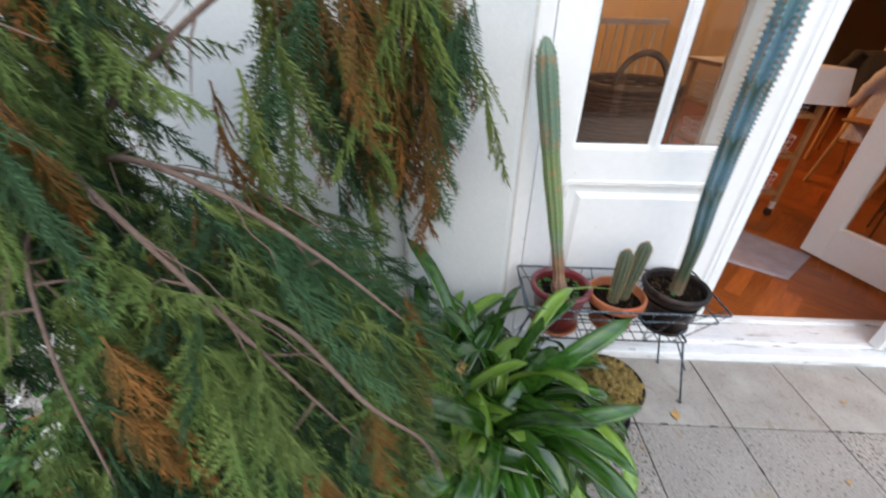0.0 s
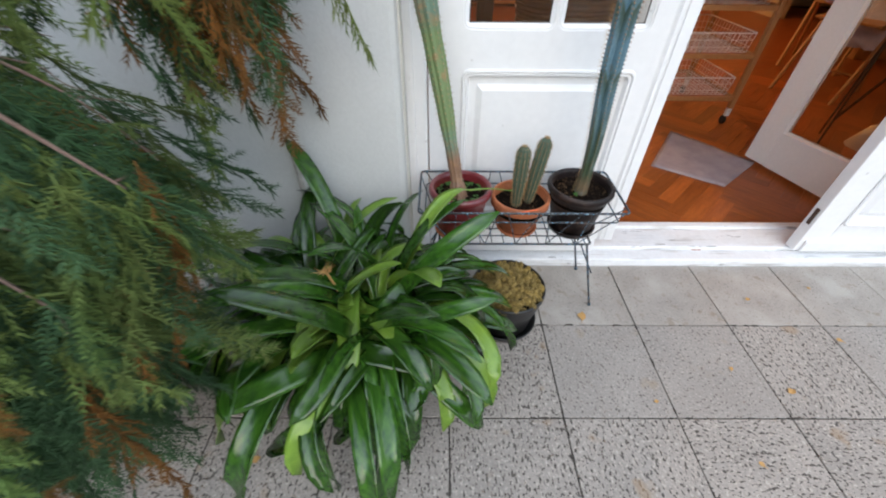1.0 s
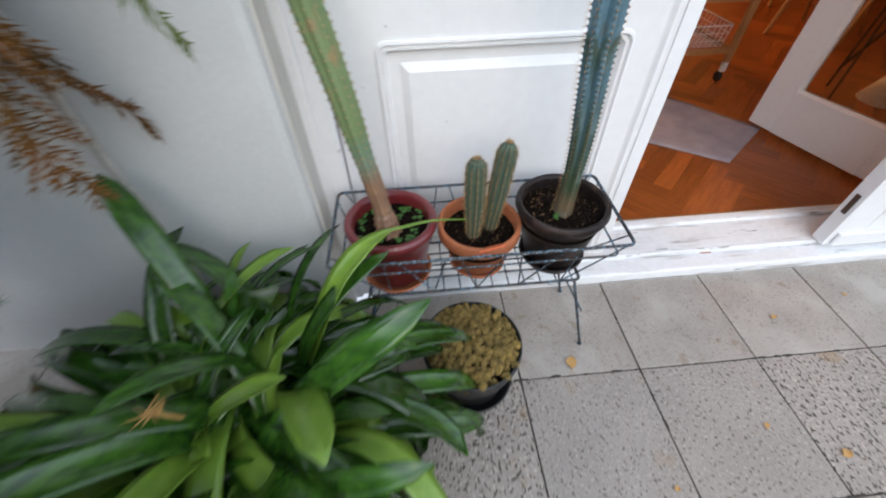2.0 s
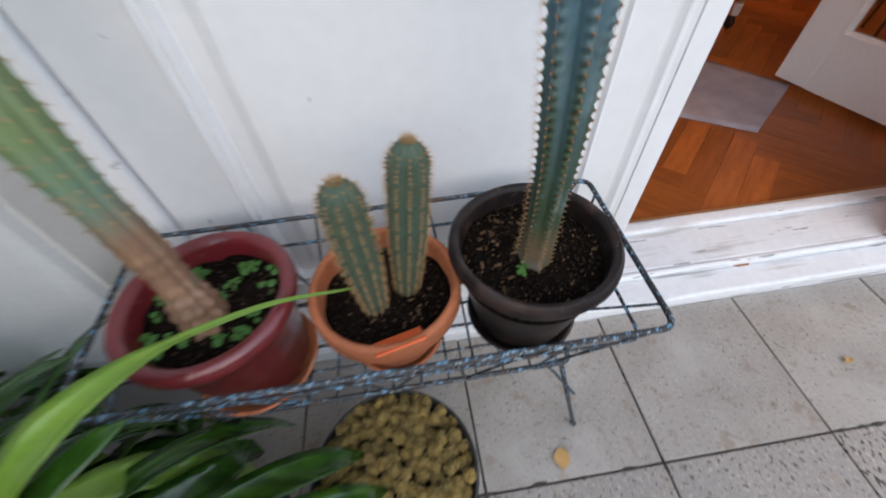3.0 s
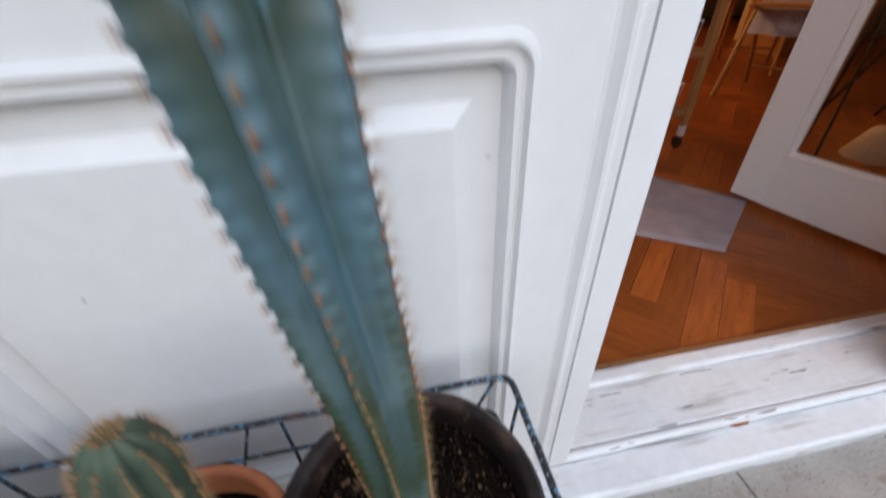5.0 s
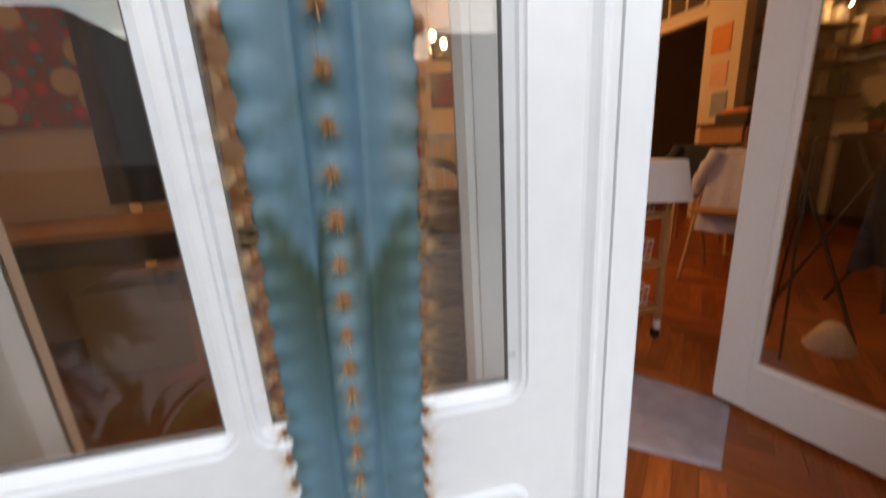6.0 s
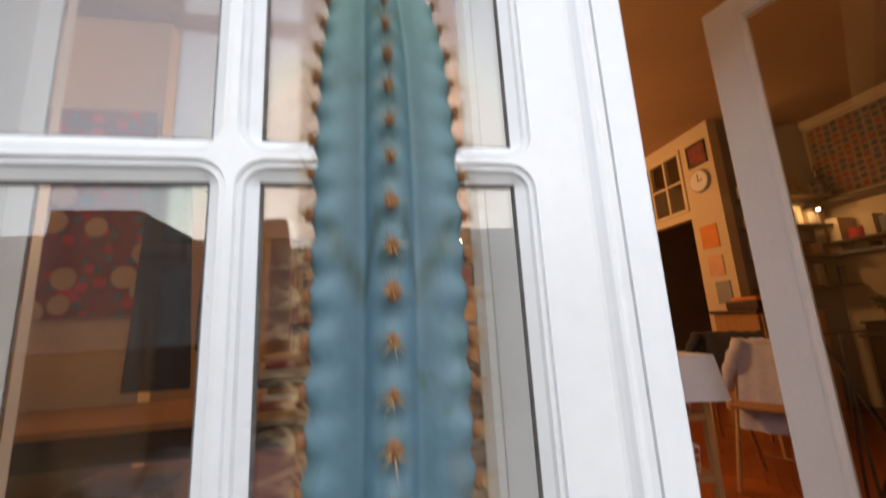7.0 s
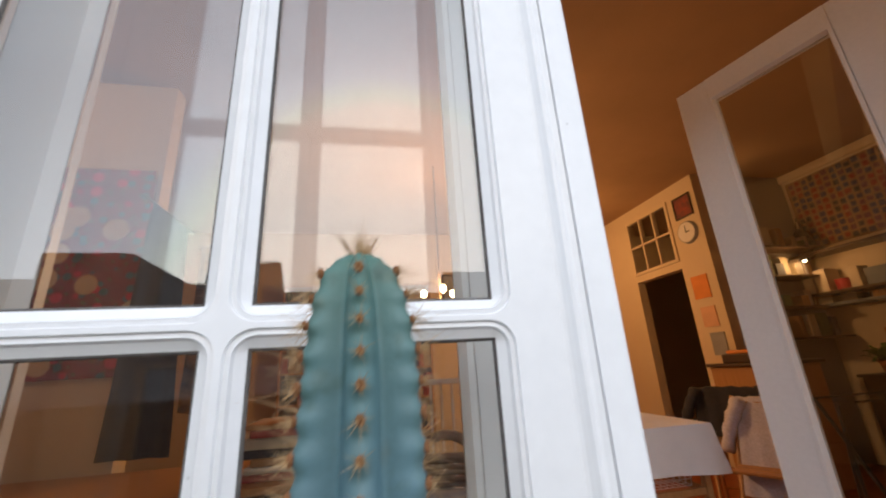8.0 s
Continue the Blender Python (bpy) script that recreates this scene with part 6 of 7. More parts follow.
# ironing-board-like rack with grey cloth
rack = thing("clothes_rack", (2.95, 2.15, ROOM_FLOOR), "dark clothes rack with slate-blue cloth hung over it", "rack")
for x in (2.75, 3.15):
    part("rack_leg", tube(bmesh.new(), [(x, 1.95, ROOM_FLOOR), (x, 2.35, 0.92)], 0.009, 6), BLACK_PLASTIC, rack)
    part("rack_leg", tube(bmesh.new(), [(x, 2.35, ROOM_FLOOR), (x, 1.95, 0.92)], 0.009, 6), BLACK_PLASTIC, rack)
for y in (1.95, 2.15, 2.35):
    part("rack_bar", tube(bmesh.new(), [(2.70, y, 0.925), (3.20, y, 0.925)], 0.006, 6), BLACK_PLASTIC, rack)
SLATE = material("slate_blue_cloth", (0.10, 0.115, 0.15), 0.9, second=(0.07, 0.08, 0.10), scale=10, bump=0.15)
garment("slate_cloth", SLATE, pose(2.95, 1.95, 0.938), "slate-blue cloth hung over the clothes rack", 0.48, 0.72, 0.05)

# left side: rose-patterned hanging, dark curtain, table and odds and ends
def rose_cloth():
    m = material("rose_print_cloth", (0.30, 0.036, 0.030), 0.9, second=(0.13, 0.030, 0.022), scale=9, detail_scale=60, bump=0.1, grain=0.15)
    n, k, b = nodes_of(m)
    old = b.inputs["Base Color"].links[0].from_socket
    at = n.new("ShaderNodeTexCoord")
    for scale, size, col in ((26.0, 0.24, (0.14, 0.13, 0.04)), (13.0, 0.27, (0.07, 0.15, 0.20)), (9.0, 0.27, (0.62, 0.03, 0.06)), (5.6, 0.36, (0.60, 0.46, 0.29))):
        v, r, x = n.new("ShaderNodeTexVoronoi"), n.new("ShaderNodeMapRange"), n.new("ShaderNodeMix")
        v.inputs["Scale"].default_value = scale
        r.inputs["From Min"].default_value, r.inputs["From Max"].default_value, r.inputs["To Min"].default_value, r.inputs["To Max"].default_value = size, size + 0.05, 1, 0
        x.data_type = "RGBA"
        x.inputs["B"].default_value = (*col, 1)
        k.new(at.outputs["Object"], v.inputs["Vector"])
        k.new(v.outputs["Distance"], r.inputs["Value"])
        k.new(r.outputs["Result"], x.inputs["Factor"])
        k.new(old, x.inputs["A"])
        old = x.outputs["Result"]
    k.new(old, b.inputs["Base Color"])
    return m


ROSES = rose_cloth()
bm = cloth_sheet(bmesh.new(), [(-1.46, 3.262, 2.48), (-0.66, 3.262, 2.48), (-1.46, 3.262, 1.215), (-0.66, 3.262, 1.215)], 24, 12, 0.006, 1)
tagged(new("wall_hanging", mesh_of("wall_hanging", bm, ROSES, True)), "dark red cloth with cream roses hung on the wall", "wall hanging")
bm = cloth_sheet(bmesh.new(), [(-0.645, 3.24, 2.25), (-0.42, 3.22, 2.06), (-0.70, 3.24, 0.80), (-0.35, 3.22, 0.80)], 26, 10, 0.02, 4)
tagged(new("dark_curtain", mesh_of("dark_curtain", bm, DARK_CLOTH, True)), "dark blue cloth hanging beside the rose-printed hanging", "curtain")
tagged(new("curtain_rod", mesh_of("curtain_rod", tube(bmesh.new(), [(-0.72, 3.25, 2.31), (-0.40, 3.25, 2.045)], 0.008, 6), DARK_WOOD)), "thin dark rod carrying the blue cloth", "rod")
TAN = material("tan_fur_cloth", (0.46, 0.28, 0.12), 0.95, second=(0.10, 0.07, 0.05), scale=9, bump=0.3, amount=1.0)
bm = cloth_sheet(bmesh.new(), [(-0.40, 3.40, 2.0), (-0.10, 3.40, 2.0), (-0.42, 3.40, 1.0), (-0.14, 3.40, 0.95)], 20, 10, 0.02, 9)
tagged(new("hanging_coat", mesh_of("hanging_coat", bm, TAN, True)), "tan and black mottled coat hanging in the room", "coat")

coat_stand = thing("coat_stand", (-0.26, 3.42, ROOM_FLOOR), "thin dark coat stand with a cross bar", "coat stand")
part("pole", tube(bmesh.new(), [(-0.26, 3.43, ROOM_FLOOR), (-0.26, 3.43, 2.03)], 0.012, 8), DARK_WOOD, coat_stand)
part("cross_bar", tube(bmesh.new(), [(-0.42, 3.405, 2.005), (-0.08, 3.405, 2.005)], 0.009, 8), DARK_WOOD, coat_stand)
part("base", lathe(bmesh.new(), [(0.15, ROOM_FLOOR), (0.15, ROOM_FLOOR + 0.012), (0.02, ROOM_FLOOR + 0.03), (0.004, ROOM_FLOOR + 0.031)], 24, (-0.26, 3.43)), DARK_WOOD, coat_stand)

ceil_lamp = thing("ceiling_lamp", (-1.45, 2.25, TOP - 0.001), "round ceiling lamp with a dark canopy and one glowing bulb", "lamp")
part("canopy", lathe(bmesh.new(), [(0.07, TOP - 0.001), (0.07, TOP - 0.02), (0.02, TOP - 0.05), (0.015, TOP - 0.13), (0.002, TOP - 0.131)], 24, (-1.45, 2.25)), DARK_WOOD, ceil_lamp)
bm = bmesh.new()
ball(bm, (-1.45, 2.25, TOP - 0.16), 0.035, 1.2)
part("bulb", bm, BULB, ceil_lamp, "glowing bulb", smooth=True)

table = thing("work_table", (-0.6, 3.1, ROOM_FLOOR), "long dark work table with a pale worn top", "table")
part("tabletop", boxed(-1.9, 0.62, 2.60, 3.20, 0.72, 0.75, bevel=0.004), PINE, table)
part("apron", boxed(-1.85, 0.57, 2.63, 2.65, 0.60, 0.7195), DARK_WOOD, table)
for x in (-1.83, 0.54):
    for y in (2.66, 3.14):
        part("leg", boxed(x - 0.03, x + 0.03, y - 0.03, y + 0.03, ROOM_FLOOR, 0.7195, bevel=0.004), DARK_WOOD, table)
crate = tagged(new("cardboard_box", mesh_of("cardboard_box", boxed(-0.7, -0.25, 2.75, 3.15, ROOM_FLOOR, 0.45, bevel=0.004), SHELF_COLORS[4])), "brown cardboard box under the work table", "box")
rnd = random.Random(29)
for k, (x0, x1, y0, y1) in enumerate(((0.16, 0.56, 2.66, 2.95),)):
    z = 0.7505
    for i in range(7):
        h = rnd.uniform(0.02, 0.045)
        dx, dy = rnd.uniform(-0.03, 0.03), rnd.uniform(-0.02, 0.02)
        ob = new("folded_cloth", mesh_of("folded_cloth", boxed(x0 + dx, x1 + dx, y0 + dy, y1 + dy, z, z + h, bevel=0.008), [SHELF_COLORS[0], SHELF_COLORS[6], SHELF_COLORS[4], DARK_CLOTH, SHELF_COLORS[2], SHELF_COLORS[0], PINE][i]))
        tagged(ob, "folded coloured cloth in a pile on the work table", "cloth", "pile of folded cloth")
        z += h + 0.0004

# tall wicker basket with an arched grip
WICKER = material("dark_wicker", (0.085, 0.045, 0.028), 0.7, second=(0.15, 0.085, 0.05), scale=30, detail_scale=120, amount=0.9, bump=0.4, grain=0.3)
BASKET_C = (0.93, 2.33)
wicker = thing("wicker_basket", (*BASKET_C, ROOM_FLOOR), "tall dark brown wicker basket with an arched grip", "basket")


def wicker_weave(phase):
    """One half of the woven rods: they pass before and behind the uprights by turns."""
    bm = bmesh.new()
    for i in range(phase, 34, 2):
        z = ROOM_FLOOR + 0.012 + i * 0.0222
        r = 0.20 + 0.075 * (i / 33) ** 0.8
        pts = [(BASKET_C[0] + (r + 0.006 * math.cos(14 * a + math.pi * i)) * math.cos(a), BASKET_C[1] + (r + 0.006 * math.cos(14 * a + math.pi * i)) * math.sin(a), z) for a in np.linspace(0, 2 * math.pi, 85)]
        tube(bm, pts, 0.0118, 6, False)
    return bm


part("weave", wicker_weave(0), WICKER, wicker, smooth=True)
part("weave", wicker_weave(1), WICKER, wicker, smooth=True)
part("basket_base", lathe(bmesh.new(), [(0.19, ROOM_FLOOR), (0.195, ROOM_FLOOR + 0.01), (0.002, ROOM_FLOOR + 0.012)], 32, BASKET_C), WICKER, wicker)
part("rim", tube(bmesh.new(), [(BASKET_C[0] + 0.278 * math.cos(a), BASKET_C[1] + 0.278 * math.sin(a), 0.79) for a in np.linspace(0, 2 * math.pi, 49)], 0.018, 8, False), WICKER, wicker, smooth=True)
part("grip", tube(bmesh.new(), [(BASKET_C[0] - 0.02 + 0.13 * math.cos(a), BASKET_C[1] - 0.23, 0.79 + 0.165 * math.sin(a)) for a in np.linspace(0, math.pi, 20)], 0.016, 8), WICKER, wicker, smooth=True)

# back of the room: bookcase, prints, white chairs' rails and the chandelier
bookcase = thing("bookcase", (0.6, 6.1, ROOM_FLOOR), "tall wooden bookcase with crowded shelves at the back wall", "bookcase")
for x in (-0.4, 0.55, 1.5):
    part("upright", boxed(x - 0.012, x + 0.012, 5.96, 6.29, ROOM_FLOOR, 2.3), PINE, bookcase)
for z in (0.08, 0.45, 0.82, 1.19, 1.56, 1.93, 2.288):
    part("shelf", boxed(-0.388, 0.538, 5.965, 6.285, z - 0.011, z + 0.011), PINE, bookcase)
    part("shelf", boxed(0.562, 1.488, 5.965, 6.285, z - 0.011, z + 0.011), PINE, bookcase)
rnd = random.Random(37)
for z in (0.4613, 0.8313, 1.2013, 1.5713, 1.9413):
    for x0 in (-0.38, 0.57):
        x = x0
        while x < x0 + 0.85:
            w, h = rnd.uniform(0.02, 0.09), rnd.uniform(0.16, 0.30)
            if rnd.random() < 0.88:
                ob = new("book", mesh_of("book", boxed(x, x + w, 6.02, 6.24, z, z + h, bevel=0.002), rnd.choice(SHELF_COLORS)))
                tagged(ob, "book standing in the tall bookcase", "book", "books in the bookcase")
            x += w + rnd.uniform(0.001, 0.02)
for x0, x1, z0, z1, m in ((1.7, 2.1, 1.5, 1.95, RED_PAPER), (2.25, 2.6, 1.4, 1.8, PEACH_PAPER), (1.75, 2.15, 2.1, 2.5, GREY_PAPER), (2.75, 3.1, 1.6, 2.1, ORANGE_PAPER)):
    pic = thing("picture", ((x0 + x1) / 2, BACK_Y - 0.001, z0), "framed print on the cream back wall", "picture", "prints on the back wall")
    part("picture_frame", boxed(x0, x1, BACK_Y - 0.02, BACK_Y - 0.001, z0, z1, bevel=0.004), DARK_WOOD, pic)
    part("sheet", boxed(x0 + 0.03, x1 - 0.03, BACK_Y - 0.024, BACK_Y - 0.0205, z0 + 0.03, z1 - 0.03), m, pic)

rail_chair = thing("rail_back_bench", (1.25, 3.4, ROOM_FLOOR), "white bench with an upright rail back", "bench")
part("seat", boxed(0.85, 1.65, 3.25, 3.60, 0.42, 0.45, bevel=0.006), LINEN, rail_chair)
part("back_rail", boxed(0.85, 1.65, 3.575, 3.60, 1.05, 1.09, bevel=0.004), LINEN, rail_chair)
for i in range(11):
    x = 0.87 + i * 0.076
    part("spindle", boxed(x - 0.008, x + 0.008, 3.58, 3.596, 0.4505, 1.0495), LINEN, rail_chair)
for x in (0.88, 1.62):
    for y in (3.28, 3.57):
        part("leg", boxed(x - 0.02, x + 0.02, y - 0.02, y + 0.02, ROOM_FLOOR, 0.4195, bevel=0.003), LINEN, rail_chair)

chand = thing("chandelier", (1.32, 4.2, TOP - 0.001), "small dark chandelier with three glowing candle bulbs", "chandelier")
part("stem", tube(bmesh.new(), [(1.32, 4.2, TOP - 0.002), (1.32, 4.2, 1.78)], 0.007, 8), DARK_WOOD, chand)
for i in range(3):
    a = radians(30 + 120 * i)
    x, y = 1.32 + 0.16 * math.cos(a), 4.2 + 0.16 * math.sin(a)
    arm = part("arm", tube(bmesh.new(), smooth_path([(1.32, 4.2, 1.80), ((1.32 + x) / 2, (4.2 + y) / 2, 1.72), (x, y, 1.78)], 5), 0.006, 6), DARK_WOOD, chand)
    bm = bmesh.new()
    ball(bm, (x, y, 1.83), 0.028, 1.3)
    part("bulb", bm, BULB, arm, "glowing bulb", smooth=True)

# cable, dark vase and lamp on the trolley
vase = tagged(new("candle_holder", mesh_of("candle_holder", lathe(bmesh.new(), [(0.035, 0.8885), (0.036, 0.892), (0.008, 0.905), (0.007, 0.98), (0.03, 0.988), (0.03, 0.993), (0.003, 0.995)], 20, (1.86, 2.62)), DARK_WOOD, True)), "small dark candle holder on the white cloth", "candle holder")

# right wall: wall shelves with tins and boxes, a small lamp, a dark bag, a houseplant
CREAM_CARD = material("cream_card", (0.62, 0.52, 0.40), 0.8, second=(0.5, 0.42, 0.32), scale=14, bump=0.05)
RED_TIN = material("red_tin", (0.42, 0.03, 0.035), 0.35, bump=0.02, grain=0.05)
STEEL_BLUE = material("steel_blue_paint", (0.16, 0.19, 0.24), 0.5, bump=0.04)
for z, mat, label in ((1.69, DARK_WOOD, "dark wooden board shelf on the cream wall"), (1.57, STEEL_BLUE, "steel-blue board shelf on the cream wall"), (2.12, DARK_WOOD, "dark wooden board shelf under the quilt")):
    tagged(new("wall_shelf", mesh_of("wall_shelf", boxed(5.33, RIGHT_B - 0.001, 2.45, 4.12, z - 0.03, z, bevel=0.004), mat)), label, "shelf", "shelves on the right wall")
rnd = random.Random(83)
for y0, w, h, mat, name, label in ((3.99, 0.10, 0.22, CREAM_CARD, "storage_box", "cream cardboard box on the dark shelf"), (3.86, 0.11, 0.24, CREAM_CARD, "storage_box", "cream cardboard box on the dark shelf"), (3.70, 0.13, 0.11, RED_TIN, "tin", "red tin on the dark shelf"), (3.58, 0.09, 0.20, CREAM_CARD, "storage_box", "cream cardboard box on the dark shelf"), (3.36, 0.18, 0.16, STEEL_BLUE, "storage_box", "blue-grey box on the dark shelf"), (3.20, 0.12, 0.26, SHELF_COLORS[4], "storage_box", "brown box on the dark shelf"), (2.95, 0.20, 0.14, CREAM_CARD, "storage_box", "cream cardboard box on the dark shelf"), (2.72, 0.16, 0.23, SHELF_COLORS[0], "storage_box", "dull red box on the dark shelf")):
    if name == "tin":
        bm = lathe(bmesh.new(), [(w * 0.48, 1.6905), (w * 0.5, 1.694), (w * 0.5, 1.69 + h * 0.82), (w * 0.52, 1.69 + h * 0.83), (w * 0.52, 1.69 + h * 0.97), (w * 0.49, 1.69 + h), (0.002, 1.69 + h)], 28, (5.43, y0 + w / 2))
    else:
        bm = boxed(5.36, 5.36 + rnd.uniform(0.14, 0.2), y0, y0 + w, 1.6905, 1.6905 + h, bevel=0.004)
    tagged(new(name, mesh_of(name, bm, mat)), label, "tin" if name == "tin" else "box", "things on the right shelf")
y = 2.5
while y < 4.0:
    w, h = rnd.uniform(0.05, 0.2), rnd.uniform(0.05, 0.075)
    tagged(new("paper_stack", mesh_of("paper_stack", boxed(5.38, 5.55, y, y + w, 1.5705, 1.5705 + h, bevel=0.004), rnd.choice(SHELF_COLORS))), "low stack of papers on the steel-blue shelf", "papers", "paper stacks")
    y += w + rnd.uniform(0.03, 0.16)
shelf_lamp = thing("shelf_lamp", (5.33, 3.90, 2.089), "small dark clamp lamp under the shelf with a warm bulb", "lamp")
part("arm", tube(bmesh.new(), smooth_path([(5.40, 3.90, 2.089), (5.30, 3.90, 2.06), (5.20, 3.89, 2.055)], 5), 0.006, 8), BLACK_PLASTIC, shelf_lamp, smooth=True)
part("shade", lathe(bmesh.new(), [(0.016, 2.075), (0.022, 2.07), (0.05, 2.025), (0.052, 2.022), (0.048, 2.024), (0.018, 2.066), (0.003, 2.068)], 28, (5.20, 3.89)), BLACK_PLASTIC, shelf_lamp, "dark cone shade", smooth=True)
bm = bmesh.new()
ball(bm, (5.20, 3.89, 2.03), 0.016, 1.2)
part("bulb", bm, BULB, shelf_lamp, "glowing bulb", smooth=True)
bag = bmesh.new()
ball(bag, (0, 0, 0), 0.11, 1.35, 3)
for v in bag.verts:
    v.co = Vector((v.co.x * 0.55, v.co.y * (0.75 + 0.35 * (v.co.z < 0)), v.co.z)) * (1 + 0.22 * noise.noise(v.co * 18))
tube(bag, smooth_path([(0, -0.04, 0.10), (0, -0.01, 0.26), (0.03, 0.02, 0.27), (0, 0.04, 0.10)], 5), 0.006, 6)
bag_ob = tagged(new("cloth_bag", mesh_of("cloth_bag", bag, DARK_CLOTH, True)), "dark cloth bag hung in the room's corner", "bag")
bag_ob.location = (5.52, 4.06, 2.30)
green = thing("houseplant", (5.32, 3.58, 0.8855), "bushy green houseplant in a clay pot on the sideboard", "potted plant")
pot_on(green, (5.32, 3.58), 0.8855, 1.0, 0.075, 0.052, TERRACOTTA, rim=0.02, wall=0.007)
part("soil", lathe(bmesh.new(), [(0.062, 0.97), (0.066, 0.985), (0.03, 0.99), (0.002, 0.99)], 24, (5.32, 3.58)), SOIL, green, smooth=True)
for i in range(60):
    a, e = rnd.uniform(0, 6.283), rnd.uniform(0.2, 1.3)
    w = Vector((math.cos(a) * math.cos(e), math.sin(a) * math.cos(e), math.sin(e)))
    c = Vector((5.32, 3.58, 0.985)) + w * rnd.uniform(0.0, 0.10)
    bm = bmesh.new()
    leaf_blade(bm, [c, c + w * 0.05, c + w * 0.09 + Vector((0, 0, -0.008)), c + w * 0.12 + Vector((0, 0, -0.03))], 0.045, 0.3)
    part("leaf", bm, WEED, green)


# ---- terrace tiles, piece by piece ----
TS, GAP, TX, TY = 0.305, 0.0034, 0.90, 0.76


def tile_mesh(name, w, d, mat):
    bm = boxed(-w / 2, w / 2, -d / 2, d / 2, -0.03, 0.0)
    top = [e for e in bm.edges if all(v.co.z > -0.001 for v in e.verts)]
    bmesh.ops.bevel(bm, geom=top, offset=0.0016, segments=1, affect="EDGES")
    return mesh_of(name, bm, mat)


rnd = random.Random(2)
full = [tile_mesh("tile", TS - GAP, TS - GAP, m) for m in (TILE, PITTED_TILE)]
last_d = 1.0385 - TY - GAP / 2
edge_tile = tile_mesh("tile", TS - GAP, last_d, SMOOTH_TILE)
for i in range(-10, 13):
    x = TX + (i + 0.5) * TS
    if x > 4.4 or x < -2.2:
        continue
    ob = new("tile", edge_tile)
    ob.parent = ground
    ob.matrix_basis = pose(x, TY + GAP / 2 + last_d / 2, rnd.uniform(-0.0008, 0.0006), rnd.uniform(-0.12, 0.12), rnd.uniform(-0.12, 0.12), 0)
    for j in range(1, 10):
        ob = new("tile", full[1 if j > 1 or (i % 3 == 1 and j == 1) else 0])
        ob.parent = ground
        ob.matrix_basis = pose(x, TY - (j - 0.5) * TS, rnd.uniform(-0.0012, 0.0006), rnd.uniform(-0.15, 0.15), rnd.uniform(-0.15, 0.15), 90 * rnd.randrange(4))

# crumbs of dark dirt and moss that have filled the joints in places
dirt = bmesh.new()
rnd = random.Random(71)
for k in range(150):
    i, j = rnd.randrange(-3, 4), rnd.randrange(0, 4)
    along = rnd.uniform(-0.5, 0.5) * (0.12 if k % 3 == 0 else 1.0) * TS
    x, y = (TX + i * TS, TY - j * TS + along) if rnd.random() < 0.5 else (TX + i * TS + along, TY - j * TS)
    if y > 1.03:
        continue
    r = rnd.uniform(0.0022, 0.0075) * (1.0 if k % 4 else 1.5)
    across = y > TY - j * TS - 0.001 and y < TY - j * TS + 0.001
    ring = [dirt.verts.new((x + r * (1.9 if across else 0.55) * math.cos(a) * rnd.uniform(0.6, 1.2), y + r * (0.55 if across else 1.9) * math.sin(a) * rnd.uniform(0.6, 1.2), -0.001)) for a in np.linspace(0, 6.283, 10)[:-1]]
    top = dirt.verts.new((x, y, 0.0016))
    for a, b in zip(ring, ring[1:] + ring[:1]):
        dirt.faces.new((a, b, top))
part("joint_dirt", dirt, JOINT, ground, "dark dirt lodged in the tile joints", kind="stuff")

# the far reaches of the terrace, past the tiles that lie near the door
far_tiles = bmesh.new()
for i in range(-14, 16):
    for j in range(0, 13):
        x, y = TX + (i + 0.5) * TS, (TY - (j - 0.5) * TS if j else TY + GAP / 2 + last_d / 2)
        if j < 10 and -2.2 <= x <= 4.4 and i <= 12:
            continue
        w, d = (TS - GAP) / 2, (TS - GAP) / 2 if j else last_d / 2
        if x - w < -3.19 or x + w > 5.74 or y - d < -3.19:
            continue
        z = rnd.uniform(-0.0012, 0.0006)
        top = [far_tiles.verts.new((x + a * w, y + b * d, z)) for a, b in ((-1, -1), (1, -1), (1, 1), (-1, 1))]
        foot = [far_tiles.verts.new((v.co.x, v.co.y, -0.02)) for v in top]
        far_tiles.faces.new(top)
        for k in range(4):
            far_tiles.faces.new((top[k], foot[k], foot[(k + 1) % 4], top[(k + 1) % 4]))
part("far_tiles", far_tiles, TILE, ground, kind="stuff")

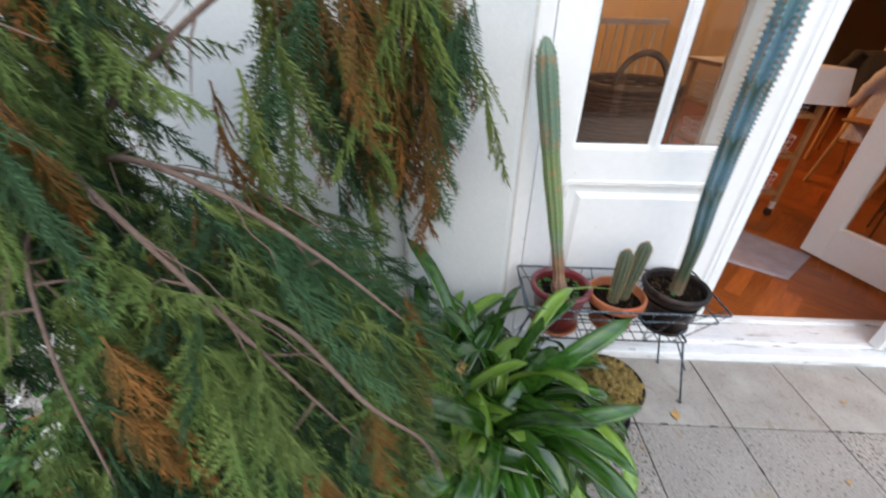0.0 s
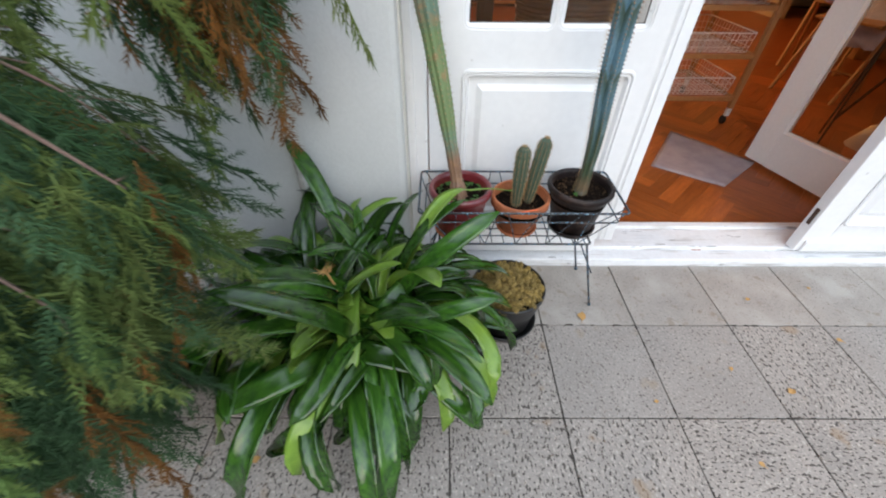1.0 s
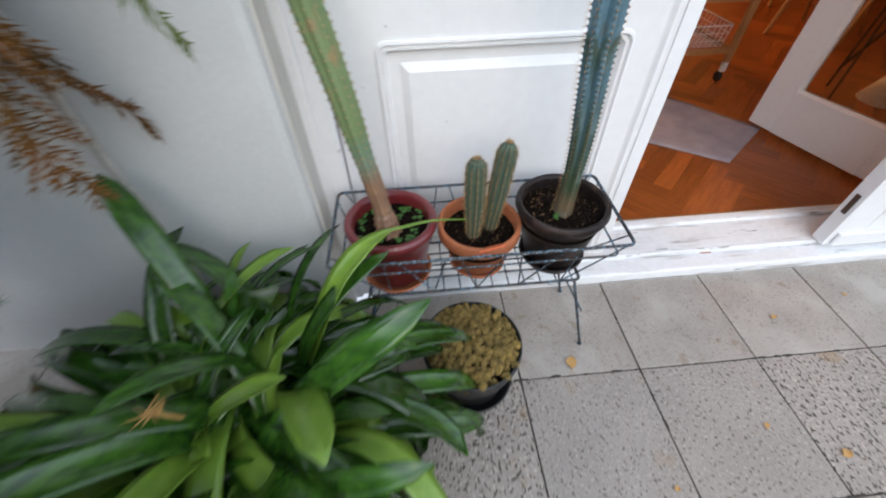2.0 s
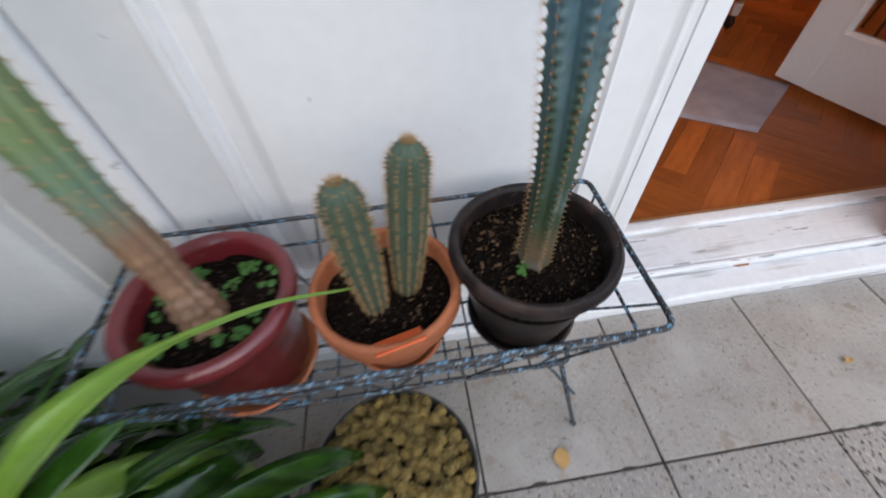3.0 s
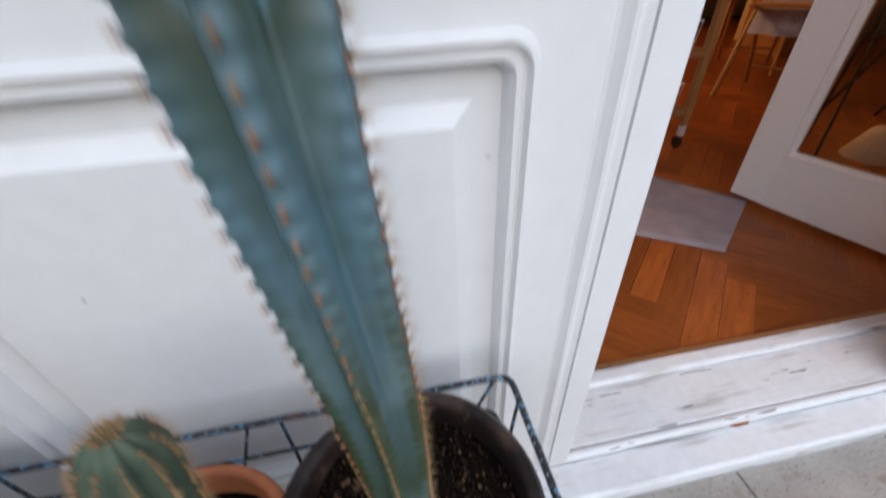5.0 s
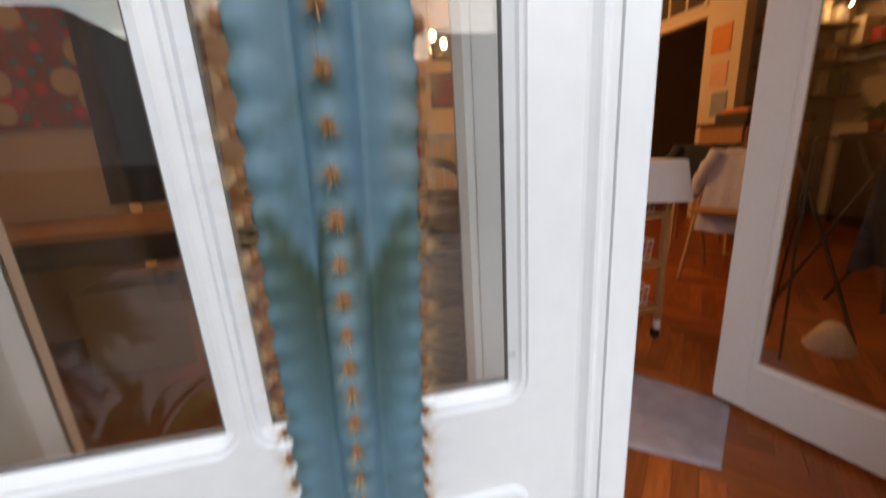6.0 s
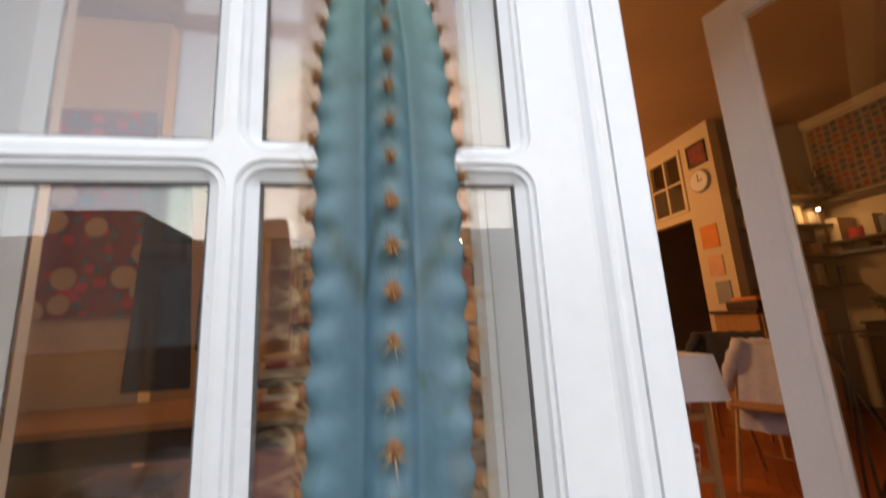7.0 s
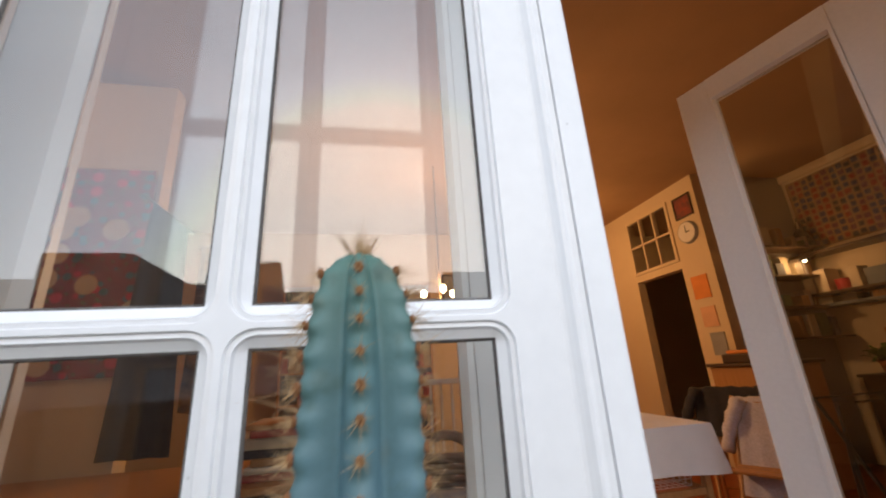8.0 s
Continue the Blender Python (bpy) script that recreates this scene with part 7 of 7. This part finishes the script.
# ---- herringbone parquet, block by block ----
BW, BN = 0.066, 6
block_bm = boxed(0.0007, BW * BN - 0.0007, 0.0007, BW - 0.0007, -0.015, 0.0)
block = mesh_of("parquet_block", block_bm, PARQUET)
rest = bmesh.new()
turned = pose(1.3, 1.5, ROOM_FLOOR, 0, 0, 45)
part("border_plank", boxed(0.2, 2.45, 1.2695, 1.46, 0.0125, 0.0285), PARQUET, floor_in)
rnd = random.Random(8)
placed = 0
spots = []
for j in range(-7, 8):
    for k in range(-70, 90):
        for kind in (0, 1):
            m = turned @ (pose((k + 2 * BN * j) * BW, k * BW, 0) if kind == 0 else pose((k + 1 + 2 * BN * j) * BW, (k + 1) * BW, 0, 0, 0, 90))
            c = m @ Vector((BW * BN / 2, BW / 2, 0))
            low_y = min((m @ Vector(q)).y for q in ((0, 0, 0), (BW * BN, 0, 0), (0, BW, 0), (BW * BN, BW, 0)))
            if LEFT_X + 0.2 < c.x < 6.6 and 1.40 < c.y < BACK_Y - 0.2 or (0.5 < c.x < 2.2 and low_y > 1.075 and c.y <= 1.40):
                spots.append((c, m))
spots.sort(key=lambda q: abs(q[0].x - 1.8) + abs(q[0].y - 1.8))
for c, m in spots:
    m = m @ pose(0, 0, rnd.uniform(-0.0006, 0.0))
    if placed < 290:
        ob = new("parquet_block", block)
        ob.parent = floor_in
        ob.matrix_basis = m
        placed += 1
    else:
        vs = [rest.verts.new(m @ Vector(p)) for p in ((0.0007, 0.0007, 0), (BW * BN - 0.0007, 0.0007, 0), (BW * BN - 0.0007, BW - 0.0007, 0), (0.0007, BW - 0.0007, 0), (0.0007, 0.0007, -0.015), (BW * BN - 0.0007, 0.0007, -0.015), (BW * BN - 0.0007, BW - 0.0007, -0.015), (0.0007, BW - 0.0007, -0.015))]
        for q in ((0, 1, 2, 3), (0, 4, 5, 1), (1, 5, 6, 2), (2, 6, 7, 3), (3, 7, 4, 0)):
            rest.faces.new([vs[i] for i in q])
part("far_parquet", rest, PARQUET, floor_in, kind="stuff")
